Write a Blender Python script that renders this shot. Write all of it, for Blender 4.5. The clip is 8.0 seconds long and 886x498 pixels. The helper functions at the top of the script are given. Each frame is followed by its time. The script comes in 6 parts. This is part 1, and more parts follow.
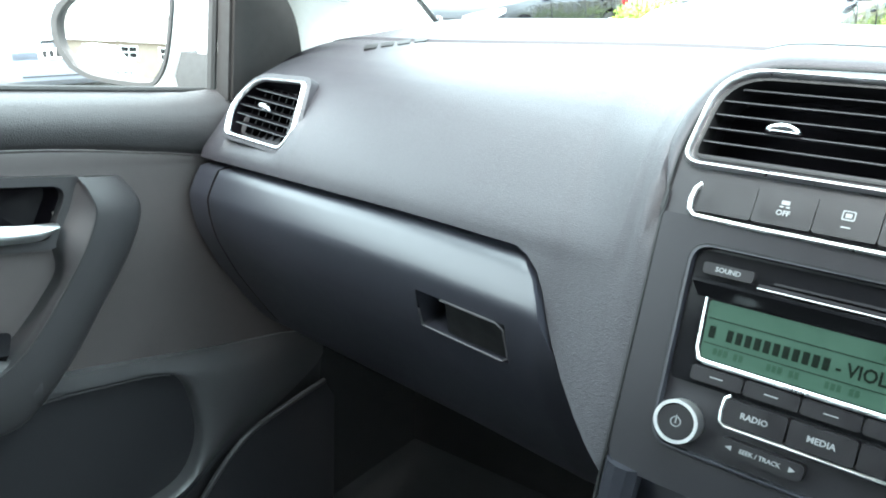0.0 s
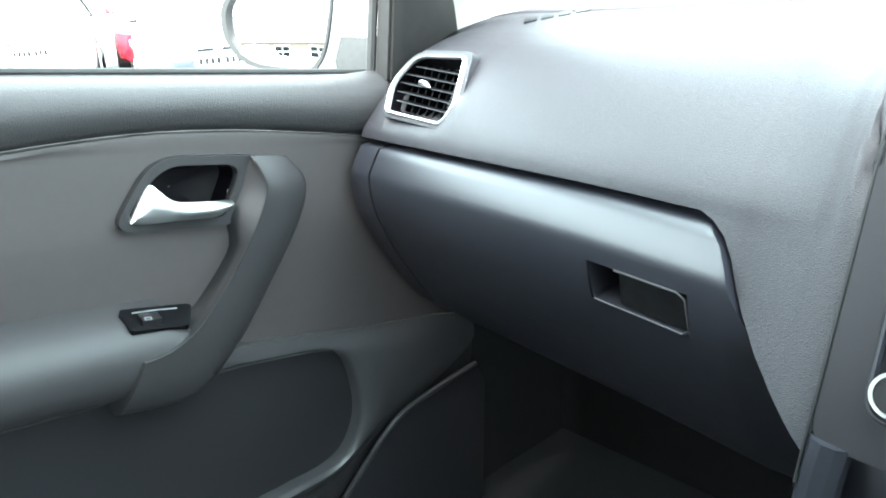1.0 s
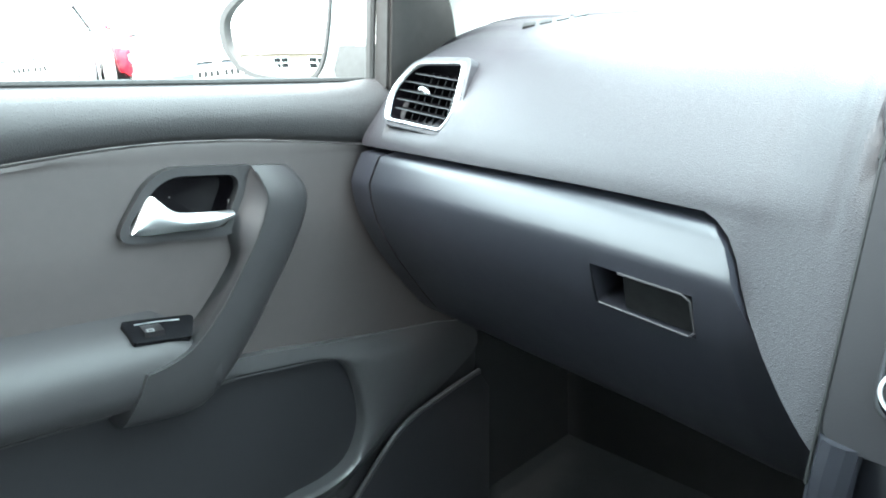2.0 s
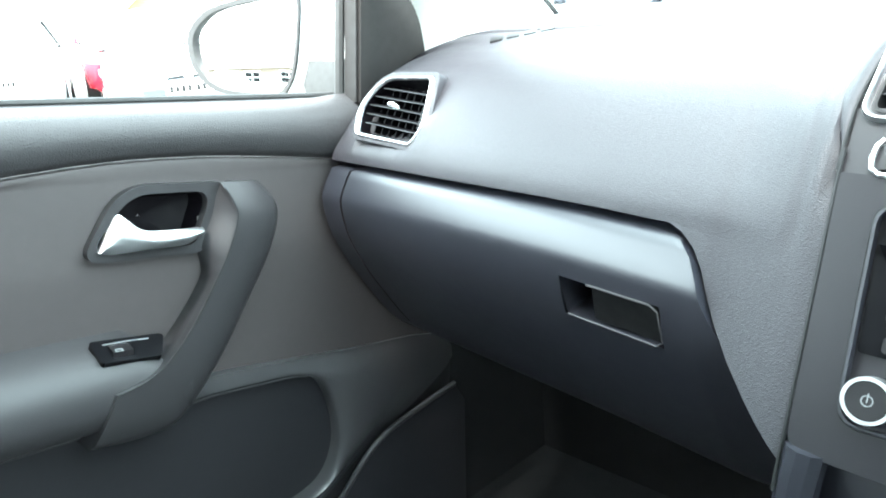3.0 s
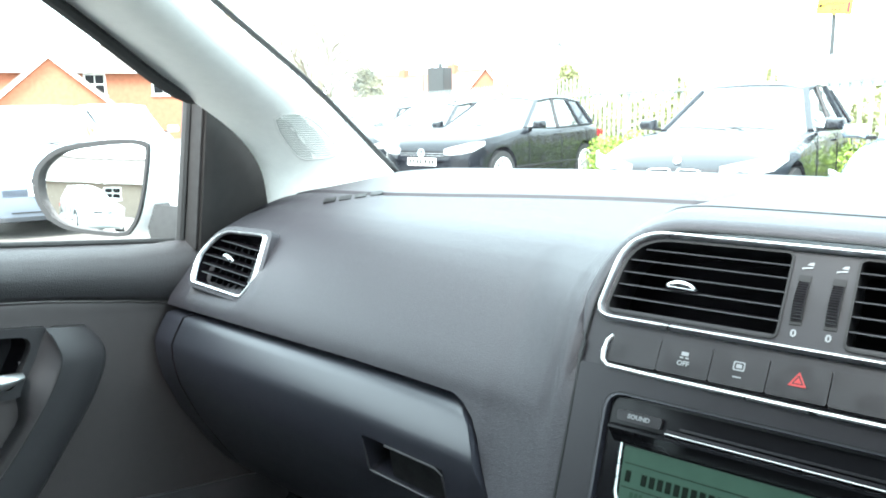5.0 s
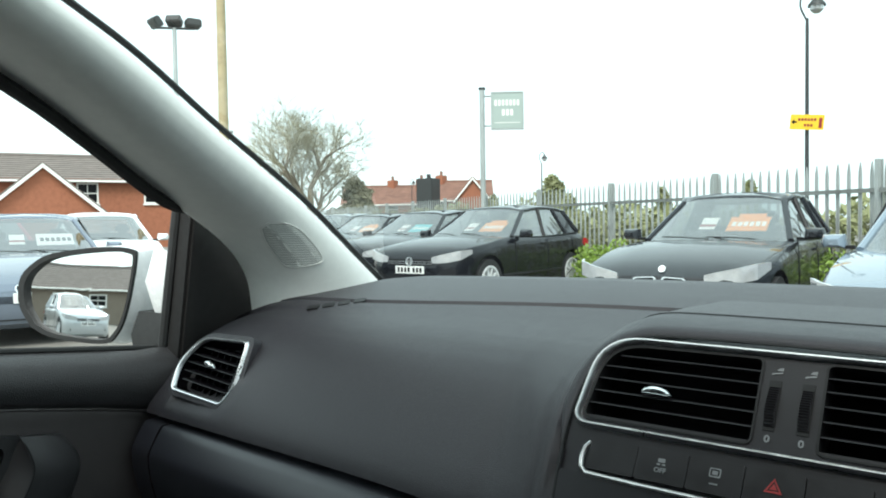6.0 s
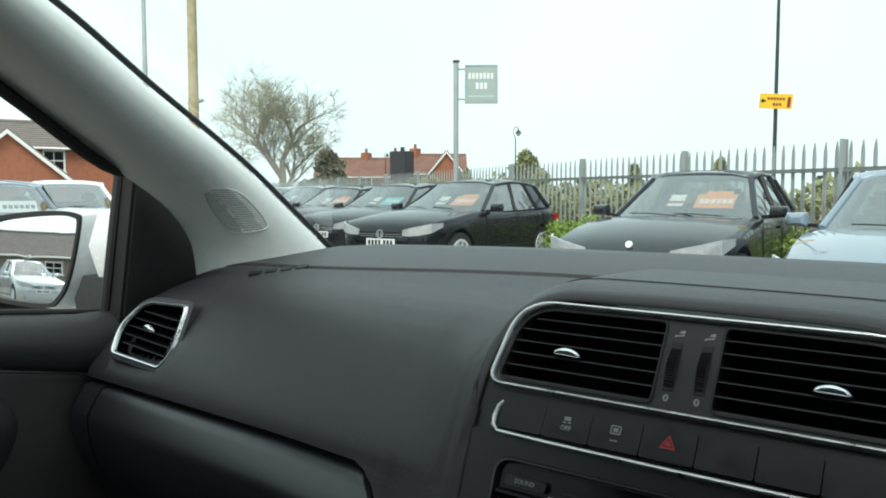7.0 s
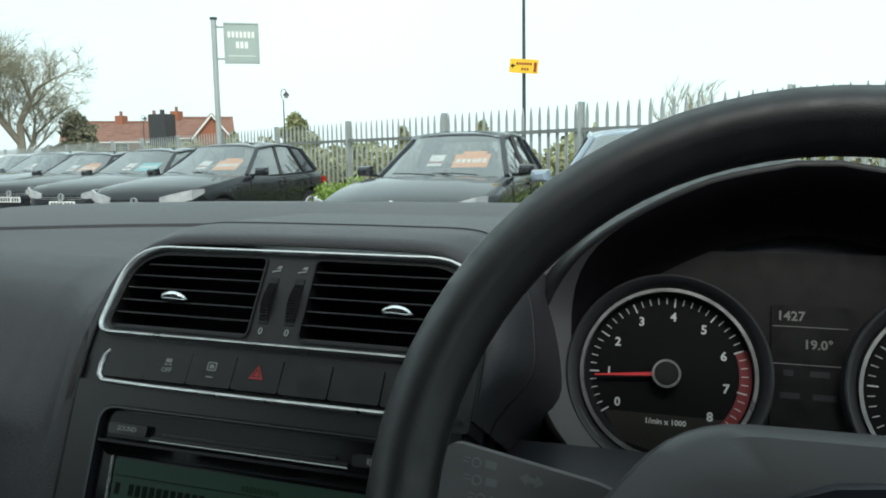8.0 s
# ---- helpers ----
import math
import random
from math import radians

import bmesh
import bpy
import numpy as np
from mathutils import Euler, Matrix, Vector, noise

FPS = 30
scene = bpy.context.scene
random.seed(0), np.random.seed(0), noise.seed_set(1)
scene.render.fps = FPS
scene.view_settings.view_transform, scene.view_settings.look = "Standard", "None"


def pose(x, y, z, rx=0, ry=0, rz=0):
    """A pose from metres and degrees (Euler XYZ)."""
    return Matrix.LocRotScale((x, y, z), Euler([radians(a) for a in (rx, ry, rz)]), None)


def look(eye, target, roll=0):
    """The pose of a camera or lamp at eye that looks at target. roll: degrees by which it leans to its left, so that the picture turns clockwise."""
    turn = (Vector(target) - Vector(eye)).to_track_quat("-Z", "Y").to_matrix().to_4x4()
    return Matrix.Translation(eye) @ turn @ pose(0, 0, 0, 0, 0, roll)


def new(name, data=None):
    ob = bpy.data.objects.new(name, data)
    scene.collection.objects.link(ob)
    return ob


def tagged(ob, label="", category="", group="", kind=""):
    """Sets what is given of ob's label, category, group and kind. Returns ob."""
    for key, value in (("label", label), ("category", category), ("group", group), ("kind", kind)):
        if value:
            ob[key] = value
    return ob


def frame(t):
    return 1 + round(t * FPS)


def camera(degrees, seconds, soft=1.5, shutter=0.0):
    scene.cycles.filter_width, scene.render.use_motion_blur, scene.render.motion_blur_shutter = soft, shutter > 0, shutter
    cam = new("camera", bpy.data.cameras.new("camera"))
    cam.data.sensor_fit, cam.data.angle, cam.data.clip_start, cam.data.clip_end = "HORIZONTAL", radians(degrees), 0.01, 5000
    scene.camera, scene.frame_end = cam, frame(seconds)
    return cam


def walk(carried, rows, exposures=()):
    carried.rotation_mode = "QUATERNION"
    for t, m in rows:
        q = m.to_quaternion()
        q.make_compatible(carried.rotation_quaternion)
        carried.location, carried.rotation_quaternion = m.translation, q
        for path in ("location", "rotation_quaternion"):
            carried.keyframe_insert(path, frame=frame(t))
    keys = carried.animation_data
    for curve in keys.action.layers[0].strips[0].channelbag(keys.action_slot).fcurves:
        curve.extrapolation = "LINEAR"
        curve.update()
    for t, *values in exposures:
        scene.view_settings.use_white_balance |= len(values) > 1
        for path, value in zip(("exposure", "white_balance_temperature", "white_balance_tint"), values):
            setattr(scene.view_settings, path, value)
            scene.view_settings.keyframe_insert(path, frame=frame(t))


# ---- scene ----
cam = camera(59.3, 8.0, soft=1.9)
PATH = [
    (0, (0.036, 0.128, 1.105), (-1.109, 1.645, 0.451), 0.4),
    (0.5, (0.014, 0.110, 1.084), (-1.335, 1.457, 0.450), -1.7),
    (1, (0.010, 0.113, 1.080), (-1.386, 1.402, 0.428), -2.8),
    (2.5, (0.007, 0.114, 1.076), (-1.387, 1.424, 0.463), -4.2),
    (3, (0.012, 0.117, 1.079), (-1.354, 1.461, 0.473), -4.1),
    (3.5, (0.025, 0.115, 1.091), (-1.287, 1.503, 0.470), -3.4),
    (4, (0.043, 0.124, 1.105), (-1.168, 1.595, 0.466), -1.5),
    (4.5, (0.082, 0.146, 1.135), (-1.056, 1.710, 0.591), 0.1),
    (5, (0.086, 0.121, 1.134), (-1.079, 1.721, 0.793), -0.3),
    (5.2, (0.087, 0.112, 1.131), (-1.121, 1.696, 0.868), -0.9),
    (6.3, (0.104, 0.116, 1.135), (-1.024, 1.777, 1.088), 0.2),
    (6.5, (0.108, 0.111, 1.133), (-1.006, 1.782, 1.067), 0.5),
    (7, (0.134, 0.128, 1.128), (-0.963, 1.806, 0.996), 0.7),
    (7.5, (0.193, 0.147, 1.118), (-0.711, 1.931, 0.936), 0.6),
    (8, (0.241, 0.167, 1.113), (-0.335, 2.079, 0.890), -0.3),
]
EXPOSURES = [(0, 4.2, 6200, 7), (1, 4.5, 6200, 6), (2.5, 4.68, 6200, 6), (3.0, 4.68, 6200, 6), (3.5, 4.58, 6200, 6), (4.4, 4.27, 6150, 7), (5.0, 3.62, 6150, 8), (5.3, 3.1, 6150, 8), (5.8, 1.8, 6300, 6.5), (6.3, 0.98, 6420, 5), (7.5, 0.98, 6420, 5), (8, 1.02, 6420, 6)]
walk(cam, [(t, look(eye, target, roll)) for t, eye, target, roll in PATH], EXPOSURES)

GROUND = -0.10

# ---- light ----
world = bpy.data.worlds.new("world")
scene.world = world
world.use_nodes = True
wn = world.node_tree
sky = wn.nodes.new("ShaderNodeTexSky")
sky.sky_type, sky.sun_disc = "NISHITA", False
sky.sun_elevation, sky.sun_rotation = radians(48), radians(200)
sky.air_density, sky.dust_density = 1.0, 3.0
cloud = wn.nodes.new("ShaderNodeMix")
cloud.data_type = "RGBA"
cloud.inputs[0].default_value = 0.86
veil = wn.nodes.new("ShaderNodeTexNoise")
veil.inputs["Scale"].default_value, veil.inputs["Detail"].default_value = 2.2, 5
tone = wn.nodes.new("ShaderNodeMix")
tone.data_type = "RGBA"
tone.inputs[6].default_value = (5.6, 7.2, 7.4, 1)
tone.inputs[7].default_value = (7.4, 8.5, 8.4, 1)
wn.links.new(veil.outputs["Fac"], tone.inputs[0])
wn.links.new(tone.outputs[2], cloud.inputs[7])
wn.links.new(sky.outputs[0], cloud.inputs[6])
wn.links.new(cloud.outputs[2], wn.nodes["Background"].inputs[0])
wn.nodes["Background"].inputs[1].default_value = 0.092
sun = new("sun", bpy.data.lights.new("sun", "SUN"))
sun.data.energy, sun.data.angle, sun.data.color = 1.5, radians(25), (1, 0.97, 0.92)
sun.matrix_world = look((0, 0, 30), Vector((0, 0, 30)) + Vector((-0.25, 0.62, -0.75)))


# ---- materials ----
def mat(name, color, rough=0.5, metal=0.0, vary=0.12, scale=6.0, grain=0.0, grain_scale=900.0, cells=False, coat=0.0, spec=0.5, rough_vary=0.08):
    m = bpy.data.materials.new(name)
    m.use_nodes = True
    t = m.node_tree
    p = t.nodes["Principled BSDF"]
    p.inputs["Metallic"].default_value = metal
    p.inputs["Coat Weight"].default_value = coat
    p.inputs["Coat Roughness"].default_value = 0.04
    p.inputs["Specular IOR Level"].default_value = spec
    co = t.nodes.new("ShaderNodeTexCoord")
    big = t.nodes.new("ShaderNodeTexNoise")
    big.inputs["Scale"].default_value, big.inputs["Detail"].default_value = scale, 4
    fine = t.nodes.new("ShaderNodeTexNoise")
    fine.inputs["Scale"].default_value, fine.inputs["Detail"].default_value = scale * 14, 3
    both = t.nodes.new("ShaderNodeMath")
    both.operation = "ADD"
    ramp = t.nodes.new("ShaderNodeMapRange")
    ramp.inputs[1].default_value, ramp.inputs[2].default_value = 0.6, 1.4
    ramp.inputs[3].default_value, ramp.inputs[4].default_value = 1 - vary, 1 + vary
    mul = t.nodes.new("ShaderNodeVectorMath")
    mul.operation = "SCALE"
    mul.inputs[0].default_value = color[:3]
    for n in (big, fine):
        t.links.new(co.outputs["Object"], n.inputs["Vector"])
    t.links.new(big.outputs["Fac"], both.inputs[0])
    t.links.new(fine.outputs["Fac"], both.inputs[1])
    t.links.new(both.outputs[0], ramp.inputs[0])
    t.links.new(ramp.outputs[0], mul.inputs["Scale"])
    t.links.new(mul.outputs[0], p.inputs["Base Color"])
    rr = t.nodes.new("ShaderNodeMapRange")
    rr.inputs[1].default_value, rr.inputs[2].default_value = 0.3, 0.7
    rr.inputs[3].default_value, rr.inputs[4].default_value = max(rough - rough_vary, 0.02), min(rough + rough_vary, 1)
    t.links.new(fine.outputs["Fac"], rr.inputs[0])
    t.links.new(rr.outputs[0], p.inputs["Roughness"])
    if grain:
        if cells:
            g = t.nodes.new("ShaderNodeTexVoronoi")
            g.feature = "DISTANCE_TO_EDGE"
            out = g.outputs["Distance"]
        else:
            g = t.nodes.new("ShaderNodeTexNoise")
            g.inputs["Detail"].default_value = 1.5
            out = g.outputs["Fac"]
        g.inputs["Scale"].default_value = grain_scale
        t.links.new(co.outputs["Object"], g.inputs["Vector"])
        b = t.nodes.new("ShaderNodeBump")
        b.inputs["Strength"].default_value, b.inputs["Distance"].default_value = min(grain, 1), 0.6 / grain_scale
        t.links.new(out, b.inputs["Height"])
        t.links.new(b.outputs[0], p.inputs["Normal"])
    return m


def glass_mat(name, tint, gloss_rough=0.01, base_gloss=0.04):
    m = bpy.data.materials.new(name)
    m.use_nodes = True
    t = m.node_tree
    t.nodes.remove(t.nodes["Principled BSDF"])
    tr = t.nodes.new("ShaderNodeBsdfTransparent")
    tr.inputs[0].default_value = (*tint, 1)
    gl = t.nodes.new("ShaderNodeBsdfGlossy")
    gl.inputs["Roughness"].default_value = gloss_rough
    fr = t.nodes.new("ShaderNodeLayerWeight")
    pw = t.nodes.new("ShaderNodeMath")
    pw.operation, pw.inputs[1].default_value = "POWER", 4.0
    fa = t.nodes.new("ShaderNodeMath")
    fa.operation, fa.inputs[1].default_value, fa.inputs[2].default_value = "MULTIPLY_ADD", 0.6, base_gloss
    t.links.new(fr.outputs["Facing"], pw.inputs[0])
    t.links.new(pw.outputs[0], fa.inputs[0])
    mx = t.nodes.new("ShaderNodeMixShader")
    t.links.new(fa.outputs[0], mx.inputs[0])
    t.links.new(tr.outputs[0], mx.inputs[1])
    t.links.new(gl.outputs[0], mx.inputs[2])
    t.links.new(mx.outputs[0], t.nodes["Material Output"].inputs[0])
    return m


def glow_mat(name, color, strength, rough=0.45):
    m = mat(name, color, rough, spec=0.15)
    p = m.node_tree.nodes["Principled BSDF"]
    p.inputs["Emission Color"].default_value = (*color, 1)
    p.inputs["Emission Strength"].default_value = strength
    return m


M_PAD = mat("soft_dash_plastic", (0.0262, 0.0248, 0.0292), 0.46, grain=0.6, grain_scale=820, cells=True, vary=0.06, rough_vary=0.015, spec=0.4)
M_PLASTIC = mat("hard_grey_plastic", (0.0138, 0.0143, 0.0200), 0.42, grain=0.12, grain_scale=1300, vary=0.06, rough_vary=0.015, spec=0.68)
M_DOOR_PAD = mat("door_top_plastic", (0.0380, 0.0360, 0.0378), 0.48, grain=0.55, grain_scale=480, cells=True, vary=0.06, rough_vary=0.015, spec=0.4)
M_INSERT = mat("door_insert_vinyl", (0.063, 0.0542, 0.0545), 0.60, grain=0.3, grain_scale=1500, vary=0.07, rough_vary=0.015, spec=0.4)
M_ARM = mat("armrest_plastic", (0.0335, 0.0318, 0.0340), 0.48, grain=0.35, grain_scale=1100, vary=0.06, rough_vary=0.015, spec=0.4)
M_GRIP = mat("grip_plastic", (0.0330, 0.0315, 0.0335), 0.42, grain=0.25, grain_scale=1300, vary=0.06, rough_vary=0.015, spec=0.4)
# Paler than the other door plastics, for the light on the pocket's lip.
M_LIP = mat("lit_lip_plastic", (0.060, 0.058, 0.061), 0.30, grain=0.12, grain_scale=1300, vary=0.06, rough_vary=0.015, spec=0.6)
M_POCKET = mat("dark_pocket_plastic", (0.0208, 0.0204, 0.0232), 0.42, grain=0.12, grain_scale=1300, vary=0.06, rough_vary=0.015, spec=0.4)
M_DARK = mat("black_plastic", (0.0055, 0.0055, 0.006), 0.5, vary=0.1, spec=0.3)
# Near-black for vents; also holds shade in the hood lining and handle cup.
M_VENT_SHADE = mat("vent_shade_black", (0.0036, 0.0027, 0.0042), 0.55, vary=0.1, spec=0.12)
M_GLOSS = mat("gloss_black_panel", (0.006, 0.006, 0.007), 0.12, vary=0.05, rough_vary=0.03, spec=0.12)
M_BUTTON = mat("button_plastic", (0.0076, 0.0066, 0.0080), 0.42, vary=0.06, grain=0.15, grain_scale=1600, spec=0.4)
M_FASCIA = mat("fascia_plastic", (0.0092, 0.0084, 0.0108), 0.42, grain=0.2, grain_scale=1500, vary=0.06, rough_vary=0.015, spec=0.4)
M_CHROME = mat("satin_chrome", (0.82, 0.83, 0.84), 0.34, 1.0, vary=0.04)
M_TAB = mat("bright_chrome", (0.88, 0.89, 0.90), 0.16, 1.0, vary=0.02)
M_LEVER = mat("brushed_lever", (0.72, 0.73, 0.74), 0.36, 1.0, vary=0.04)
M_WHITE = mat("printed_white", (0.17, 0.175, 0.18), 0.5, vary=0.03)
M_RED = mat("printed_red", (0.26, 0.016, 0.016), 0.45, vary=0.04)
M_LCD = glow_mat("green_lcd", (0.020, 0.042, 0.030), 0.034)
M_LCD_INK = mat("lcd_ink", (0.002, 0.005, 0.003), 0.5, vary=0.03, spec=0.1)
M_LCD_FAINT = mat("lcd_faint_ink", (0.015, 0.034, 0.022), 0.5, vary=0.03, spec=0.1)
M_PILLAR = mat("pillar_trim", (0.80, 0.80, 0.765), 0.62, vary=0.05, grain=0.25, grain_scale=1400)
M_GRILLE = mat("speaker_mesh_plastic", (0.42, 0.425, 0.405), 0.62, vary=0.05)
M_RUBBER = mat("black_rubber", (0.016, 0.016, 0.016), 0.7, vary=0.15)
M_SAIL = mat("sail_black_plastic", (0.0165, 0.0148, 0.0145), 0.6, vary=0.06, grain=0.2, grain_scale=1300, spec=0.25)
M_CARPET = mat("black_carpet", (0.010, 0.010, 0.011), 0.95, vary=0.3, scale=30, grain=0.8, grain_scale=700)
M_HEADLINER = mat("headliner_cloth", (0.50, 0.50, 0.47), 0.9, vary=0.06)
M_BACK = mat("dark_grey_cloth", (0.055, 0.055, 0.058), 0.9, vary=0.1)
M_WHITE_PAINT = mat("white_car_paint", (0.78, 0.79, 0.79), 0.25, coat=0.8, vary=0.03)
M_MIRROR = mat("mirror_silver", (0.92, 0.93, 0.93), 0.01, 1.0, vary=0.0, rough_vary=0.0)
M_RIM_GRIP = mat("wheel_rim_foam", (0.0098, 0.0086, 0.0106), 0.46, grain=0.25, grain_scale=1100, cells=True, vary=0.06)
M_GLASS = glass_mat("clear_glass", (0.97, 0.985, 0.98))
M_DIAL = mat("dial_black", (0.0028, 0.0028, 0.003), 0.6, vary=0.05, spec=0.1)
M_PANEL = mat("cluster_panel", (0.0048, 0.0043, 0.0043), 0.6, vary=0.06, spec=0.2)
M_NEEDLE = mat("needle_red", (0.55, 0.03, 0.035), 0.5, vary=0.03)
M_DIAL_WHITE = mat("dial_white", (0.42, 0.42, 0.42), 0.5, vary=0.03)
M_SCREEN = mat("cluster_screen", (0.0040, 0.0036, 0.0038), 0.4, vary=0.05, spec=0.2)
M_DIAL_FOOT = mat("dial_foot", (0.016, 0.0148, 0.013), 0.5, vary=0.05, spec=0.2)
M_BEZEL = mat("column_grey_plastic", (0.052, 0.049, 0.053), 0.45, grain=0.12, grain_scale=1300, vary=0.06, rough_vary=0.015)
M_SCREEN_INK = mat("screen_ink", (0.12, 0.115, 0.11), 0.5, vary=0.05)
M_DIAL_RED = mat("dial_red", (0.12, 0.008, 0.011), 0.5, vary=0.05)
M_STALK = mat("stalk_plastic", (0.12, 0.115, 0.12), 0.5, vary=0.06)
M_DIAL_RING = mat("dial_ring_grey", (0.34, 0.34, 0.34), 0.34, 0.8, vary=0.04)


# ---- mesh helpers ----
ORIGIN = {}
LEAN = {}


def thing(name, at, label, category, group="", kind=""):
    e = new(name)
    e.location = at
    ORIGIN[e] = Vector(at)
    return tagged(e, label, category, group, kind)


def part(name, bm, material, parent=None, label="", smooth=True, angle=35):
    me = bpy.data.meshes.new(name)
    o = ORIGIN.get(parent, Vector((0, 0, 0)))
    if parent in LEAN:
        bmesh.ops.transform(bm, matrix=LEAN[parent], verts=bm.verts)
    bmesh.ops.translate(bm, verts=bm.verts, vec=-o)
    bmesh.ops.recalc_face_normals(bm, faces=bm.faces)
    if smooth:
        for f in bm.faces:
            f.smooth = True
        lim = radians(angle)
        for e in bm.edges:
            if len(e.link_faces) == 2 and e.calc_face_angle(0) > lim:
                e.smooth = False
    bm.to_mesh(me)
    bm.free()
    for m in (material if isinstance(material, (list, tuple)) else [material]):
        me.materials.append(m)
    ob = new(name, me)
    ORIGIN[ob] = o
    if parent in LEAN:
        LEAN[ob] = LEAN[parent]
    if parent:
        ob.parent = parent
    if label:
        tagged(ob, label)
    return ob


def setting(name, bm, material, label, category, smooth=True):
    return tagged(part(name, bm, material, None, "", smooth), label, category, "", "structure")


def loft(rows, close=False, caps=False):
    bm = bmesh.new()
    vs = [[bm.verts.new(p) for p in r] for r in rows]
    n = len(rows[0])
    for a, b in zip(vs, vs[1:]):
        for i in range(n if close else n - 1):
            j = (i + 1) % n
            q = [a[i], a[j], b[j], b[i]]
            if len({tuple(round(c, 6) for c in v.co) for v in q}) >= 3:
                try:
                    bm.faces.new(q)
                except ValueError:
                    pass
    if caps and close:
        for r in (vs[0], vs[-1]):
            bm.faces.new(r)
    bmesh.ops.remove_doubles(bm, verts=bm.verts, dist=1e-5)
    return bm


def shell(bm, t):
    """Give an open sheet a thickness t, away from its normals."""
    bmesh.ops.recalc_face_normals(bm, faces=bm.faces)
    bmesh.ops.solidify(bm, geom=bm.faces[:], thickness=t)
    return bm


def catmull(pts, n=6):
    pts = [Vector(p) for p in pts]
    ext = [pts[0] * 2 - pts[1], *pts, pts[-1] * 2 - pts[-2]]
    out = []
    for a, b, c, d in zip(ext, ext[1:], ext[2:], ext[3:]):
        for k in range(n):
            t = k / n
            out.append(0.5 * (2 * b + (c - a) * t + (2 * a - 5 * b + 4 * c - d) * t * t + (3 * b - a - 3 * c + d) * t ** 3))
    return out + [pts[-1]]


def rpoly(pts, n=6):
    """An outline from corners (x, y, radius), anticlockwise."""
    out = []
    k = len(pts)
    for i, (x, y, r) in enumerate(pts):
        p, a, b = Vector((x, y)), Vector(pts[i - 1][:2]), Vector(pts[(i + 1) % k][:2])
        if r <= 0:
            out.append(p)
            continue
        u, v = (a - p).normalized(), (b - p).normalized()
        half = u.angle(v) / 2
        d = min(r / math.tan(half), (a - p).length * 0.49, (b - p).length * 0.49)
        s, e = p + u * d, p + v * d
        for j in range(n + 1):
            t = j / n
            out.append((1 - t) ** 2 * s + 2 * t * (1 - t) * p + t * t * e)
    return out


def basis(o, ex, ey):
    """A local frame: x along ex, y near ey, z towards the viewer."""
    ex = Vector(ex).normalized()
    ez = ex.cross(Vector(ey)).normalized()
    ey = ez.cross(ex)
    m = Matrix((ex, ey, ez)).transposed().to_4x4()
    m.translation = Vector(o)
    return m


def prism(outline, m, z0, z1, bevel=0.0, hole=None):
    """A plate of that outline from z0 to z1 in the frame m, with an optional hole of as many points."""
    bm = bmesh.new()
    if hole:
        rings = []
        for z, ins in ((z0, 0), (z1, 0)):
            for src in (outline, hole):
                rings.append([bm.verts.new(m @ Vector((p[0], p[1], z))) for p in src])
        oa, ha, ob_, hb = rings
        n = len(oa)
        for i in range(n):
            j = (i + 1) % n
            for q in ((oa[i], oa[j], ob_[j], ob_[i]), (ha[j], ha[i], hb[i], hb[j]), (ob_[i], ob_[j], hb[j], hb[i]), (oa[j], oa[i], ha[i], ha[j])):
                bm.faces.new(q)
    else:
        a = [bm.verts.new(m @ Vector((p[0], p[1], z0))) for p in outline]
        b = [bm.verts.new(m @ Vector((p[0], p[1], z1))) for p in outline]
        n = len(a)
        bm.faces.new(a[::-1])
        bm.faces.new(b)
        for i in range(n):
            j = (i + 1) % n
            bm.faces.new((a[i], a[j], b[j], b[i]))
    if bevel:
        sharp = [e for e in bm.edges if len(e.link_faces) == 2 and e.calc_face_angle(0) > radians(50)]
        bmesh.ops.bevel(bm, geom=sharp, offset=bevel, segments=2, affect="EDGES", clamp_overlap=True)
    return bm


def ring_loft(outer, inner, m, profile):
    """A moulded frame between two outlines of as many points: profile rows (share of the way in, height)."""
    rows = [[m @ Vector((a[0] + (b[0] - a[0]) * t, a[1] + (b[1] - a[1]) * t, z)) for a, b in zip(outer, inner)] for t, z in profile]
    return loft(rows, close=True)


def box(lo, hi, bevel=0.0, m=None):
    bm = bmesh.new()
    bmesh.ops.create_cube(bm, size=1)
    lo, hi = Vector(lo), Vector(hi)
    for v in bm.verts:
        v.co = Vector(((lo[i] + hi[i]) / 2 + v.co[i] * (hi[i] - lo[i])) for i in range(3))
    if bevel:
        bmesh.ops.bevel(bm, geom=bm.edges[:], offset=bevel, segments=2, affect="EDGES", clamp_overlap=True)
    if m is not None:
        bmesh.ops.transform(bm, matrix=m, verts=bm.verts)
    return bm


def tube(path, radius, n=10, closed=False, squash=1.0):
    """A round bar along a path; radius a number or one per point."""
    path = [Vector(p) for p in path]
    k = len(path)
    rows, side = [], None
    for i, p in enumerate(path):
        a = path[i - 1] if (closed or i) else p
        b = path[(i + 1) % k] if (closed or i < k - 1) else p
        d = (b - a).normalized()
        if side is None:
            side = d.orthogonal().normalized()
        side = (side - d * side.dot(d)).normalized()
        up = d.cross(side)
        r = radius[i] if isinstance(radius, (list, tuple)) else radius
        rows.append([p + side * math.cos(2 * math.pi * j / n) * r + up * math.sin(2 * math.pi * j / n) * r * squash for j in range(n)])
    if closed:
        rows.append(rows[0])
        return loft(rows, close=True)
    return loft(rows, close=True, caps=True)


def disc(m, r, z0, z1, n=32, bevel=0.0):
    return prism([(r * math.cos(2 * math.pi * i / n), r * math.sin(2 * math.pi * i / n)) for i in range(n)], m, z0, z1, bevel)


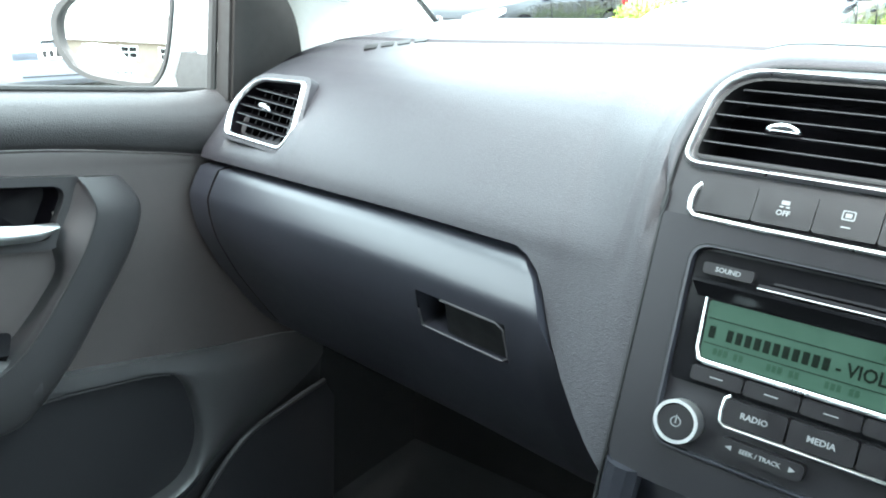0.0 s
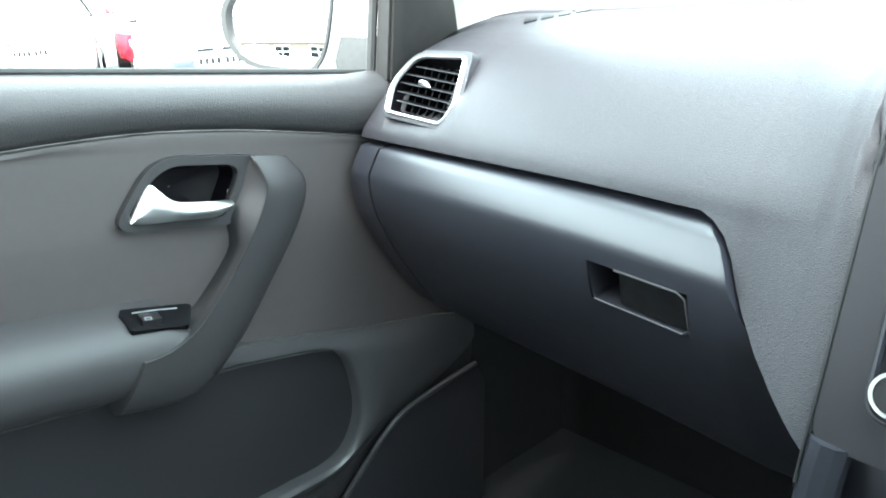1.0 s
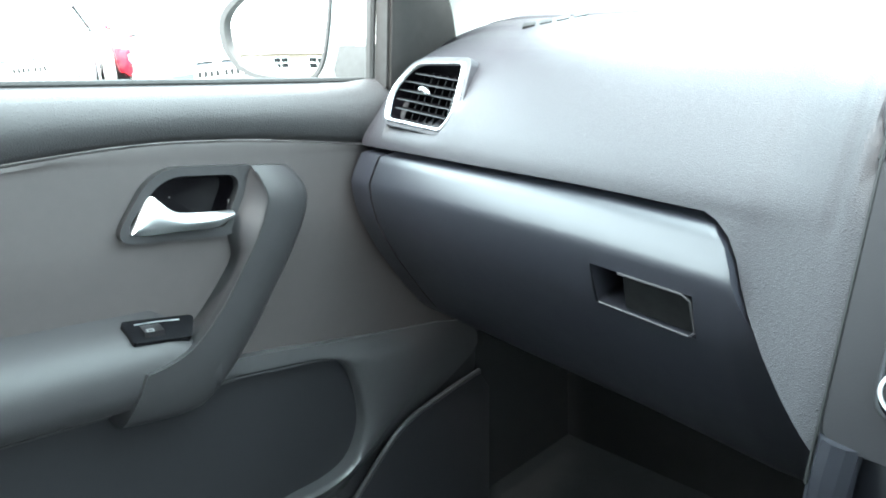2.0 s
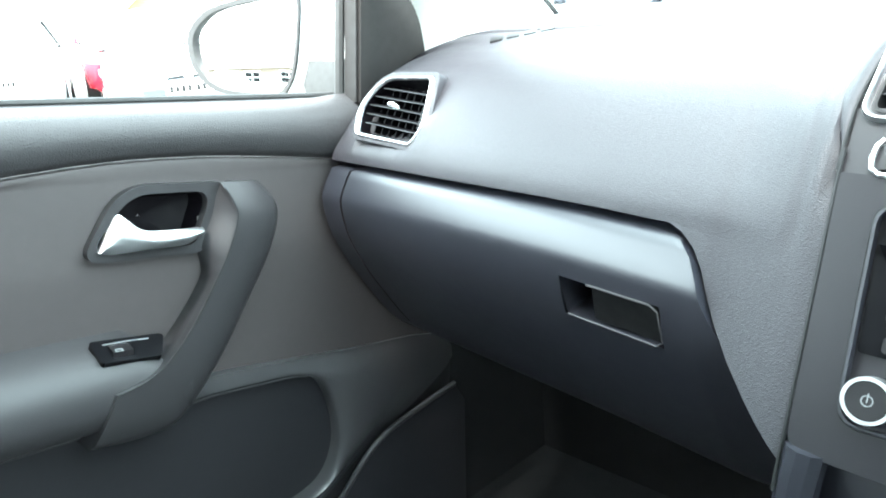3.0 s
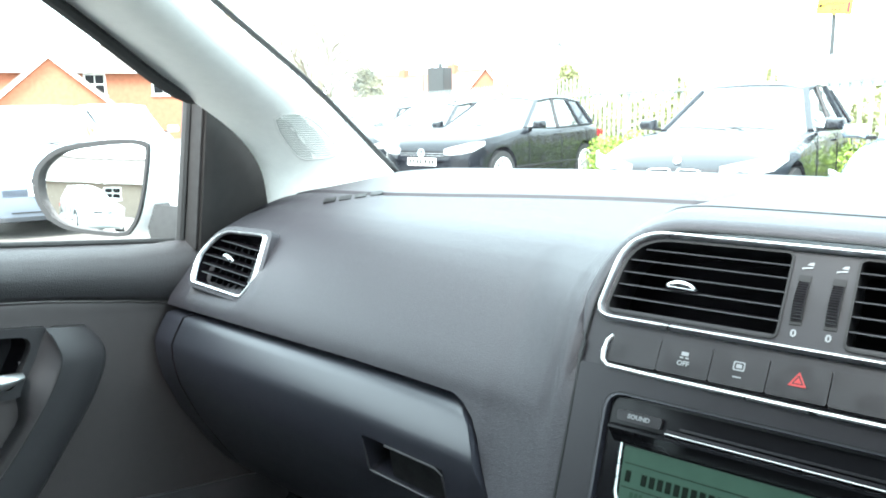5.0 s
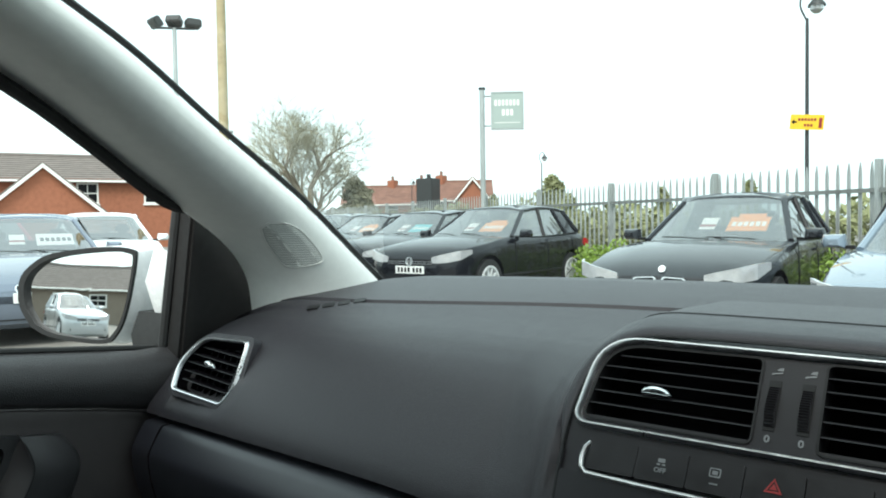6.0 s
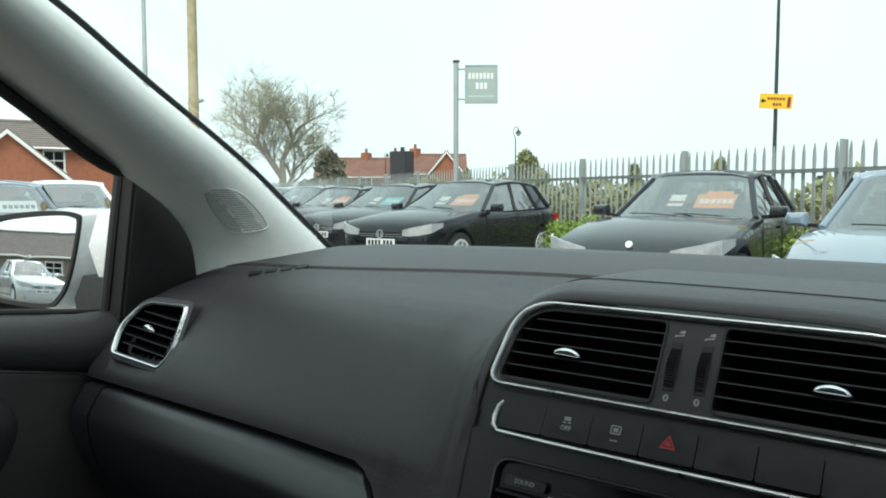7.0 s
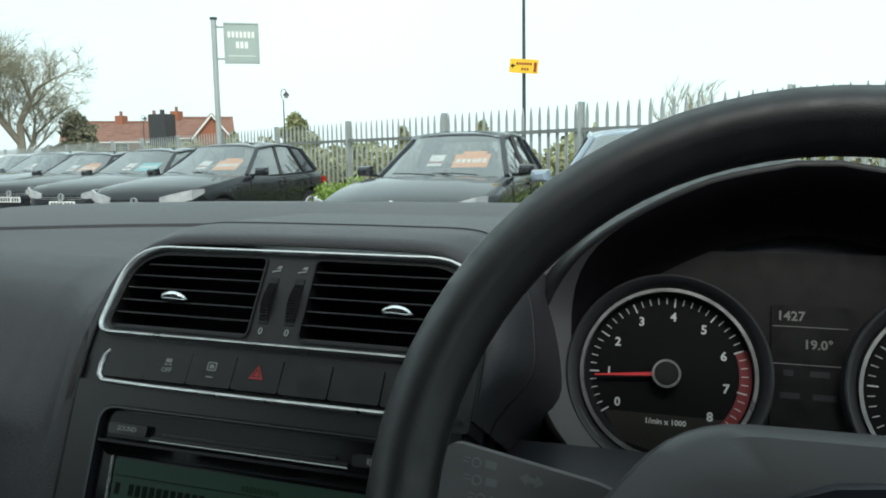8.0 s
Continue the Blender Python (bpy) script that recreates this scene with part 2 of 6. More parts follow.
def ring(m, r1, r0, z0, z1, n=40, bevel=0.0):
    c = [(math.cos(2 * math.pi * i / n), math.sin(2 * math.pi * i / n)) for i in range(n)]
    return prism([(r1 * x, r1 * y) for x, y in c], m, z0, z1, bevel, [(r0 * x, r0 * y) for x, y in c])


def merge(*bms):
    out = bmesh.new()
    for b in bms:
        me = bpy.data.meshes.new("tmp")
        b.to_mesh(me)
        b.free()
        out.from_mesh(me)
        bpy.data.meshes.remove(me)
    return out


def letters(body, m, size, z=0.0, align="CENTER"):
    """Raised lettering in the frame m."""
    cu = bpy.data.curves.new("text", "FONT")
    cu.offset = 0.022 * size
    cu.body, cu.size, cu.align_x, cu.align_y, cu.extrude, cu.resolution_u = body, size, align, "CENTER", 0.0002, 2
    ob = bpy.data.objects.new("text", cu)
    scene.collection.objects.link(ob)
    me = bpy.data.meshes.new_from_object(ob.evaluated_get(bpy.context.evaluated_depsgraph_get()))
    bpy.data.objects.remove(ob)
    bm = bmesh.new()
    bm.from_mesh(me)
    bpy.data.meshes.remove(me)
    bmesh.ops.transform(bm, matrix=m @ Matrix.Translation((0, 0, z)), verts=bm.verts)
    return bm


def smoothstep(a, b, x):
    t = min(max((x - a) / (b - a), 0), 1)
    return t * t * (3 - 2 * t)


# ---- the car round the camera: dashboard ----
def dash_y(x):
    return 0.574 + max(abs(x) - 0.207, 0) * 0.153


def dash_drop(x, z):
    """The dashboard falls a little towards the doors, less so along its top."""
    return 0.028 * max(abs(x) - 0.33, 0) * (1 - 0.6 * smoothstep(0.93, 1.03, z))


def stack_y(z, x=-0.133):
    """Front of the centre stack at that height."""
    return 0.572 + (z - 0.974) * (0.386 if z < 0.974 else 0.60) - 0.05 * x


def crease_z(x):
    """Height of the lower edge of the upper pad, which runs level and then drops beside the centre stack."""
    if x < -0.262:
        return 0.9275
    return float(np.interp(x, (-0.262, -0.240, -0.228, -0.217, -0.2085, -0.2015, -0.193, -0.179, -0.162, -0.143, -0.128, -0.120), (0.9275, 0.928, 0.9235, 0.915, 0.903, 0.887, 0.872, 0.854, 0.838, 0.822, 0.810, 0.803)))


def pad_rows(x):
    b, zb = dash_y(x), crease_z(x) if x < 0 else 0.9275
    left = 0.62 + 0.38 * math.sqrt(max(0, 1 - max(0, (abs(x) - 0.575) / 0.125) ** 2))
    mid = 0.003 * max(0, 1 - (x / 0.6) ** 2)
    arch = 0.05 * smoothstep(-0.55, -0.15, x)
    groove = 0.0018 if -0.157 < x < -0.149 else 0
    low = []
    for k in range(7):
        z = zb + (0.9275 - zb) * k / 6
        low.append((b - (0.9275 - z) * 0.33 + groove, z))
    up = [(b + 0.001, 0.933), (b + 0.004, 0.942), (b + 0.015, 0.957), (b + 0.036, 0.983), (b + 0.048, 0.997), (b + 0.060, 1.009), (b + 0.077, 1.021), (b + 0.102, 1.0305), (b + 0.127, 1.036), (0.768, 1.0405), (0.791 + arch, 1.0455 + arch * 0.1), (0.7935 + arch, 1.0395 + arch * 0.1), (0.801 + arch, 1.0395 + arch * 0.1), (0.804 + arch, 1.0480 + arch * 0.1), (0.89, 1.055 + mid), (0.983, 1.061 + 2 * mid), (1.05, 1.060 + 2 * mid), (1.075, 1.03), (1.075, 0.95)]
    w = smoothstep(-0.205, -0.138, x) if x < 0 else 1
    sink = 0.016 * smoothstep(-0.1375, -0.1335, x) if x < 0 else 0
    fit_stack = lambda y, z: y + (stack_y(z) + 0.001 + sink * smoothstep(0.955, 0.972, z) - y) * w * (1 - smoothstep(1.0, 1.045, z))
    dent = 0.026 * min(smoothstep(-0.657, -0.645, x), 1 - smoothstep(-0.562, -0.550, x))
    up = [(y + dent, z) if 0.95 < z < 1.0 else (y, z) for y, z in up]
    low, up = [(fit_stack(y, z), z) for y, z in low], [(fit_stack(y, z), z) for y, z in up]
    if x > -0.126:
        low, up = [(y + 0.07, z) for y, z in low], [(y + 0.05 * (1 - smoothstep(1.0, 1.05, z)), z) for y, z in up]
    if x > 0.128:
        low, up = [(max(y, 0.775), z) for y, z in low], [(max(y, 0.775), z) for y, z in up]
    y0, z0 = low[0]
    rows = [(y0 + 0.09, z0 - 0.004), (y0 + 0.012, z0 - 0.003), (y0 + 0.003, z0 - 0.0015)] + low + [(y + groove, z) for y, z in up]
    return [(x, y, (0.9275 + (z - 0.9275) * left if z > 0.9275 else z) - dash_drop(x, z)) for y, z in rows]


dashboard = thing("dashboard", (0, 0.8, 0.7), "dark grey grained plastic car dashboard with soft upper pad", "dashboard")
cols = [-0.698, -0.695, -0.69, -0.682, -0.672, -0.66, -0.657, -0.645, -0.625, -0.60, -0.575, -0.562, -0.550, -0.53, -0.48, -0.42, -0.36, -0.30, -0.27, -0.262, -0.25, -0.24, -0.234, -0.228, -0.2225, -0.217, -0.2125, -0.2085, -0.205, -0.2015, -0.197, -0.193, -0.186, -0.179, -0.17, -0.162, -0.157, -0.153, -0.149, -0.143, -0.134, -0.1265, -0.1255, -0.05, 0.05, 0.12, 0.126, 0.130, 0.25, 0.4, 0.5, 0.58, 0.64, 0.675, 0.69, 0.698]
upper_pad = part("upper_pad", loft([pad_rows(x) for x in cols], close=True, caps=True), M_PAD, dashboard, "soft grained upper pad", angle=60)
# windscreen scuttle strip
part("scuttle", box((-0.69, 1.08, 0.94), (0.69, 1.12, 1.026), 0.004), M_DARK, dashboard)

# glovebox lid with its pull recess
lid_prof = [(0.03, 0.921), (0.008, 0.9225), (-0.002, 0.9185), (-0.0070, 0.911), (-0.0120, 0.902), (-0.0155, 0.8945), (-0.0168, 0.890), (-0.0166, 0.885), (-0.0150, 0.874), (-0.0105, 0.858), (-0.0068, 0.848), (-0.0032, 0.840), (0.0038, 0.828), (0.0105, 0.8165), (0.0219, 0.798), (0.036, 0.779), (0.0526, 0.757), (0.070, 0.735), (0.088, 0.714), (0.105, 0.700), (0.13, 0.690), (0.2, 0.683), (0.3, 0.680)]


def lid_row(x, inset=0.0):
    top = crease_z(x) - 0.0055
    out = []
    zs = [z for dy, z in lid_prof][::-1]
    edge = float(np.interp(top, zs, [dy for dy, z in lid_prof][::-1]))
    for k, (dy, z) in enumerate(lid_prof):
        if z > top:
            dy, z = edge + (0.03 if k == 0 else 0.004 if k == 1 else 0), top
        out.append((x, dash_y(x) + dy - (0.925 - z) * 0.10 + inset, z - dash_drop(x, z)))
    return out


def lid_mesh(xs, hole=None):
    rows = [lid_row(x) for x in xs]
    bm = loft(rows)
    if hole:
        x0, x1, z0, z1 = hole
        kill = [f for f in bm.faces if x0 < f.calc_center_median().x < x1 and z0 < f.calc_center_median().z < z1]
        bmesh.ops.delete(bm, geom=kill, context="FACES")
    return bm


glovebox = part("glovebox_lid", lid_mesh([-0.654, -0.62, -0.58, -0.52, -0.46, -0.40, -0.36, -0.327, -0.31, -0.28, -0.255, -0.2335, -0.228, -0.2225, -0.217, -0.2125, -0.2085, -0.205, -0.2015, -0.197, -0.193, -0.186, -0.179, -0.17, -0.162, -0.152, -0.143, -0.128, -0.11], (-0.327, -0.2335, 0.8405, 0.8735)), M_PLASTIC, dashboard, "rolled glovebox lid", angle=50)
part("end_cap", lid_mesh([-0.697, -0.69, -0.68, -0.67, -0.6575]), M_PLASTIC, dashboard, angle=50)
pull_frame = basis((-0.2803, 0.5694, 0.857), (1, -0.155, 0), (0, -0.275, 1)) @ Matrix.Diagonal((0.953, 0.80, 0.953, 1))
cup = prism(rpoly([(-0.0495, -0.0225, 0.004), (0.0495, -0.0225, 0.006), (0.0495, 0.0225, 0.006), (-0.0495, 0.0225, 0.004)]), pull_frame, -0.034, -0.001, 0, )
open_side = min(cup.faces, key=lambda f: (len(f.verts) < 6, f.calc_center_median().y))
bmesh.ops.delete(cup, geom=[open_side], context="FACES_ONLY")
part("pull_recess", cup, M_PLASTIC, glovebox)
part("pull_lever", prism(rpoly([(-0.020, -0.0195, 0.003), (0.047, -0.0195, 0.007), (0.047, 0.0195, 0.007), (-0.016, 0.0195, 0.003)]), pull_frame, -0.010, -0.0025, 0.0015), M_DARK, glovebox, "black glovebox pull")
part("pull_edge", tube([pull_frame @ Vector(p) for p in ((-0.047, -0.0215, 0.0005), (0.042, -0.0225, 0.0005), (0.0485, -0.016, 0.0005), (0.0485, 0.016, 0.0005), (0.042, 0.0215, 0.0005), (-0.018, 0.0215, 0.0005))], 0.0009, 6), M_ARM, glovebox)

# defroster slots in the pad's far corner
dslot = basis((-0.522, 0.783, 1.0420), (0.06, 0.05, 0.0105), (-0.05, 0.06, 0.0126))
for i in range(4):
    part("defroster_slot", prism(rpoly([(-0.036 + i * 0.018, -0.008, 0.002), (-0.0225 + i * 0.018, -0.008, 0.002), (-0.0205 + i * 0.018, 0.008, 0.002), (-0.034 + i * 0.018, 0.008, 0.002)], 2), dslot, -0.006, 0.0006), M_DARK, dashboard)


def vent_slats(m, outline_x, vs, depth, parent):
    for v in vs:
        x0, x1 = outline_x(v)
        part("slat", box((x0, -0.0006, -depth), (x1, 0.0006, -0.001), 0.0004, m @ Matrix.Translation((0, v, 0)) @ Matrix.Rotation(radians(16), 4, "X")), M_VENT_SHADE, parent)
        # Lighter bar painted in for the light caught by the slat's front edge.
        part("slat_edge_glint", tube([m @ Vector((x, v, -0.0008)) for x in (x0, x1)], 0.0005, 6), M_FASCIA, parent)


def tab_mesh(m, half=0.0105, h=0.0036, d=0.0065):
    """A slim domed finger tab, slightly arched."""
    rows = []
    for i in range(13):
        u = -1 + 2 * i / 12
        k = math.sqrt(max(1 - u * u, 0.0004))
        rows.append([m @ Vector((u * half, h * k * math.sin(2 * math.pi * j / 12) + 0.0015 * (1 - u * u), d * k * (0.3 + 0.7 * math.cos(2 * math.pi * j / 12)))) for j in range(12)])
    return loft(rows, close=True, caps=True)


# side air vent
SV = basis((-0.658, 0.6560, 0.949), (0.102, -0.011, -0.006), (0.009, 0.030, 0.064))
sv_out = rpoly([(0.000, -0.003, 0.010), (0.1005, -0.0012, 0.012), (0.1125, 0.020, 0.05), (0.1045, 0.0735, 0.008), (0.022, 0.0655, 0.05), (-0.0065, 0.030, 0.05)])
sv_core = rpoly([(0.0085, 0.0040, 0.006), (0.0955, 0.0050, 0.007), (0.1030, 0.022, 0.05), (0.0970, 0.0670, 0.004), (0.026, 0.0608, 0.04), (0.0015, 0.030, 0.04)])
sv_in = [(a[0] + (b[0] - a[0]) * 0.66, a[1] + (b[1] - a[1]) * 0.66) for a, b in zip(sv_out, sv_core)]
side_vent = thing("side_air_vent", (-0.60, 0.65, 0.985), "black slatted side air vent with silver surround in the dashboard", "air vent")
part("surround", ring_loft(sv_out, sv_in, SV, ((0.0, -0.003), (0.0, 0.0015), (0.12, 0.0032), (0.4, 0.0046), (0.7, 0.0040), (0.9, 0.0022), (1.0, -0.002), (1.0, -0.008))), M_CHROME, side_vent, "satin silver surround")
part("housing", ring_loft(sv_in, [(0.05, 0.033)] * len(sv_in), SV, ((0.0, 0.0), (0.02, -0.035), (0.1, -0.05), (1.0, -0.055))), M_VENT_SHADE, side_vent)
part("collar", prism(rpoly([(-0.004, -0.007, 0.012), (0.104, -0.005, 0.014), (0.119, 0.020, 0.05), (0.110, 0.0785, 0.010), (0.020, 0.0705, 0.055), (-0.011, 0.030, 0.055)]), SV, -0.03, 0.0015, 0.001, sv_out), M_PAD, side_vent)
vent_slats(SV, lambda v: (0.004 + abs(v - 0.03) * 0.35 + (0.012 if v > 0.05 else 0), 0.0965 + min(v, 0.03) * 0.1), (0.0135, 0.0235, 0.0335, 0.0435, 0.0535), 0.013, side_vent)
for i in range(7):
    part("vane", box((0.014 + i * 0.0125, 0.006, -0.021), (0.0152 + i * 0.0125, 0.060, -0.012), 0, SV), M_VENT_SHADE, side_vent)
part("tab", tab_mesh(SV @ Matrix.Translation((0.052, 0.036, 0.0005)) @ Matrix.Rotation(radians(-6), 4, "Z")), M_TAB, side_vent, "chrome adjuster tab")
ribs = []
for i in range(17):
    h_ = 0.0046 - (0.0012 if i % 2 else 0)
    ribs.append([SV @ Vector((x, 0.018 + i * 0.0017, z)) for x, z in ((0.1030, -0.004), (0.1030, h_), (0.1085, h_), (0.1085, -0.004))])
part("thumbwheel", loft(ribs, close=True, caps=True), M_BUTTON, side_vent, "ribbed thumbwheel", angle=10)

# ---- centre stack ----
V = basis((0, 0.590, 1.005), (1, -0.06, 0), (0, 0.51, 0.86))
S = basis((0, 0.570, 0.974), (1, -0.05, 0), (0, 0.36, 0.933)) @ Matrix.Diagonal((1, 0.967, 1, 1))
stack = thing("centre_stack", (0, 0.62, 0.75), "dark grey centre console fascia with air vents and switches", "console")

U = V @ Matrix.Translation((0.0026, -0.0055, 0)) @ Matrix.Diagonal((1.02, 0.93, 1, 1))
hood_out = [(-0.1345, -0.034), (-0.1345, 0.0), (-0.133, 0.018), (-0.128, 0.040), (-0.118, 0.058), (-0.100, 0.0695), (-0.075, 0.0725), (0, 0.0735), (0.075, 0.0725), (0.100, 0.0695), (0.118, 0.058), (0.128, 0.040), (0.133, 0.018), (0.1345, 0.0), (0.1345, -0.034)]
hood_path = [(p.x, p.y) for p in catmull([(x, y, 0) for x, y in hood_out], 4)]
rows = []
for grow, back in ((0.0, 0.0), (0.0015, 0.0006), (0.005, 0.001), (0.011, -0.004), (0.017, -0.016), (0.021, -0.035), (0.025, -0.07), (0.028, -0.12)):
    row = []
    for i, (x, y) in enumerate(hood_path):
        a, b = hood_path[max(i - 1, 0)], hood_path[min(i + 1, len(hood_path) - 1)]
        t = Vector((b[0] - a[0], b[1] - a[1])).normalized()
        n = Vector((-t.y, t.x))
        k = smoothstep(-0.034, 0.012, y)
        p = U @ Vector((x + n.x * grow * k, y + n.y * grow * k, min(back, 0) if k < 0.5 else back))
        if back < -0.01:
            p.y += (-back) * 0.55 * max(0, n.y)
            p.z += (-back) * 0.42 * max(0, n.y)
            if p.z > 1.066:
                p.z = 1.066 + 0.012 * (1 - math.exp(-(p.z - 1.066) / 0.03))
        row.append(p)
    rows.append(row)
part("hood", loft(rows), M_PAD, stack, "soft raised hood round the vents", angle=60)

part("hood_seam", tube(rows[5], 0.0009, 6), M_DARK, stack)
part("seam", tube([U @ Vector((x, y, 0.0006)) for x, y in hood_path], 0.0011, 6), M_DARK, stack)
part("seam", tube([(-0.1338, stack_y(z) - 0.001, z) for z in (0.80, 0.85, 0.9, 0.95, 0.972, 0.985)], 0.0012, 6), M_DARK, stack)
vent_panel = rpoly([(-0.132, -0.002, 0.012), (0.132, -0.002, 0.012), (0.1245, 0.0685, 0.034), (-0.1245, 0.0685, 0.034)], 8)
vent_inner = rpoly([(-0.1283, 0.0015, 0.009), (0.1283, 0.0015, 0.009), (0.1212, 0.0652, 0.031), (-0.1212, 0.0652, 0.031)], 8)
part("vent_surround", ring_loft(vent_panel, vent_inner, U, ((0.0, -0.004), (0.0, 0.0025), (0.12, 0.0042), (0.35, 0.0054), (0.6, 0.0054), (0.85, 0.0040), (1.0, 0.0022), (1.0, -0.004))), M_CHROME, stack, "satin silver vent surround")
for s in (-1, 1):
    hole = [(s * x, y) for x, y in [tuple(p) for p in rpoly([(0.0170, 0.0040, 0.006), (0.1262, 0.0040, 0.007), (0.1190, 0.0632, 0.030), (0.0170, 0.0640, 0.005)], 8)]]
    outer = [(s * x, y) for x, y in [tuple(p) for p in rpoly([(0.0, 0.001, 0.001), (0.129, 0.001, 0.010), (0.122, 0.066, 0.032), (0.0, 0.066, 0.001)], 8)]]
    if s < 0:
        hole, outer = hole[::-1], outer[::-1]
    part("vent_face", prism(outer, U, -0.03, 0.0, 0, hole), M_FASCIA, stack)
    part("vent_back", prism(outer, U, -0.06, -0.031), M_VENT_SHADE, stack)
    rim = [(s * x, y) for x, y in [tuple(p) for p in rpoly([(0.0184, 0.0054, 0.005), (0.1246, 0.0054, 0.006), (0.1176, 0.0618, 0.029), (0.0184, 0.0626, 0.004)], 8)]]
    rim = rim[::-1] if s < 0 else rim
    part("vent_lip", prism(hole, U, -0.012, 0.0012, 0.0005, rim), M_DARK, stack)
    for v in (0.0165, 0.0262, 0.0359, 0.0456, 0.0545):
        w = 0.1250 - max(0, v - 0.01) * 0.13 - (0.010 if v > 0.05 else 0)
        part("slat", box((s * 0.0178 if s > 0 else -w, -0.0006, -0.020), (w if s > 0 else -0.0178, 0.0006, -0.0005), 0.0004, U @ Matrix.Translation((0, v, 0)) @ Matrix.Rotation(radians(20), 4, "X")), M_VENT_SHADE, stack)
        # The lit front edge again, drawn as a bar of paler plastic.
        part("slat_edge_glint", tube([U @ Vector((x, v, -0.0004)) for x in (s * 0.0178, s * w)], 0.00052, 6), M_FASCIA, stack)
    part("vent_tab", tab_mesh(U @ Matrix.Translation((s * 0.079, 0.0285, 0.001))), M_TAB, stack, "chrome vent adjuster tab")
    # thumbwheel beside the vent, with its marks
    wx = s * 0.0092
    part("thumbwheel_slot", box((wx - 0.0036, 0.015, -0.002), (wx + 0.0036, 0.049, 0.0006), 0.0004, U), M_DARK, stack)
    ribs = []
    for i in range(31):
        h_ = 0.0016 + 0.0032 * math.sin(math.pi * i / 30) - (0.0009 if i % 2 else 0)
        ribs.append([U @ Vector((wx + dx, 0.0180 + i * 0.00087, z)) for dx, z in ((-0.0029, -0.004), (-0.0029, h_ - 0.0004), (-0.0024, h_), (0.0024, h_), (0.0029, h_ - 0.0004), (0.0029, -0.004))])
    part("thumbwheel", loft(ribs, close=True, caps=True), M_BUTTON, stack, "ribbed thumbwheel", angle=10)
    part("thumbwheel_mark", letters("0", U @ Matrix.Translation((wx, 0.0098, 0)), 0.0068, 0.0006), M_WHITE, stack)
    part("thumbwheel_mark", merge(prism([(wx - 0.0028, 0.0525), (wx - 0.001, 0.0532), (wx + 0.0030, 0.0538), (wx + 0.0030, 0.0550), (wx, 0.0544), (wx - 0.0028, 0.0538)], U, 0, 0.0006), prism([(wx - 0.0005, 0.0558), (wx + 0.0032, 0.0556), (wx + 0.0032, 0.0580), (wx + 0.001, 0.0575)], U, 0, 0.0006)), M_WHITE, stack)

K = V @ Matrix.Translation((0.0026, 0.0035, 0)) @ Matrix.Diagonal((1.02, 1, 1, 1))
# switch strip, seven keys with a silver line below
sx = [-0.113 + 0.2260 * i / 7 for i in range(8)]
for i in range(7):
    z = 0.0045 + 0.0012 * (1 - ((i - 3) / 3) ** 2)
    key = part("switch_key", prism(rpoly([(sx[i] + 0.0003, -0.0388, 0.0015), (sx[i + 1] - 0.0003, -0.0388, 0.0015), (sx[i + 1] - 0.0003, -0.0188, 0.0015), (sx[i] + 0.0003, -0.0188, 0.0015)], 2), K, -0.01, z, 0.0008), M_BUTTON, stack)
    f = K @ Matrix.Translation(((sx[i] + sx[i + 1]) / 2, -0.0282, z)) @ Matrix.Diagonal((0.78, 0.78, 1, 1))
    if i == 1:
        part("key_mark", merge(letters("OFF", f @ Matrix.Translation((0, -0.004, 0)), 0.0055, 0.0004), box((-0.0028, 0.0025, 0), (0.0028, 0.0055, 0.0004), 0, f), box((-0.0035, 0.0002, 0), (-0.0008, 0.0014, 0.0004), 0, f), box((0.0008, 0.0002, 0), (0.0035, 0.0014, 0.0004), 0, f)), M_WHITE, key)
    if i == 2:
        part("key_mark", merge(prism(rpoly([(-0.0042, -0.001, 0.001), (0.0042, -0.001, 0.001), (0.0042, 0.006, 0.001), (-0.0042, 0.006, 0.001)], 2), f, 0, 0.0004, 0, rpoly([(-0.0034, 0, 0.001), (0.0034, 0, 0.001), (0.0034, 0.0052, 0.001), (-0.0034, 0.0052, 0.001)], 2)), box((-0.002, 0.001, 0), (0.002, 0.004, 0.0004), 0, f), box((-0.003, -0.0065, 0), (0.003, -0.0055, 0.0004), 0, f)), M_WHITE, key)
    if i == 3:
        tri = [(-0.0062, -0.004), (0.0062, -0.004), (0, 0.0068)]
        part("key_mark", merge(prism(tri, f, 0, 0.0004, 0, [(p[0] * 0.66, (p[1] - 0.0) * 0.66 + 0.0002) for p in tri]), prism([(p[0] * 0.42, p[1] * 0.42) for p in tri], f, 0, 0.0004)), M_RED, key, "red hazard triangle")
part("switch_surround", tube([K @ Vector((x, y, 0.003)) for x, y in ((-0.1135, -0.0215), (-0.1165, -0.0250), (-0.1175, -0.0320), (-0.1165, -0.0380), (-0.1125, -0.0415), (-0.08, -0.0422), (0, -0.0425), (0.08, -0.0422), (0.1125, -0.0415), (0.1165, -0.0380), (0.1175, -0.0320), (0.1165, -0.0250), (0.1135, -0.0215))], 0.0016, 8), M_CHROME, stack, "silver line under the keys")
part("switch_bed", prism(rpoly([(-0.1325, -0.0475, 0.002), (0.1325, -0.0475, 0.002), (0.1335, -0.002, 0.002), (-0.1335, -0.002, 0.002)], 2), K, -0.03, -0.0005), M_FASCIA, stack)

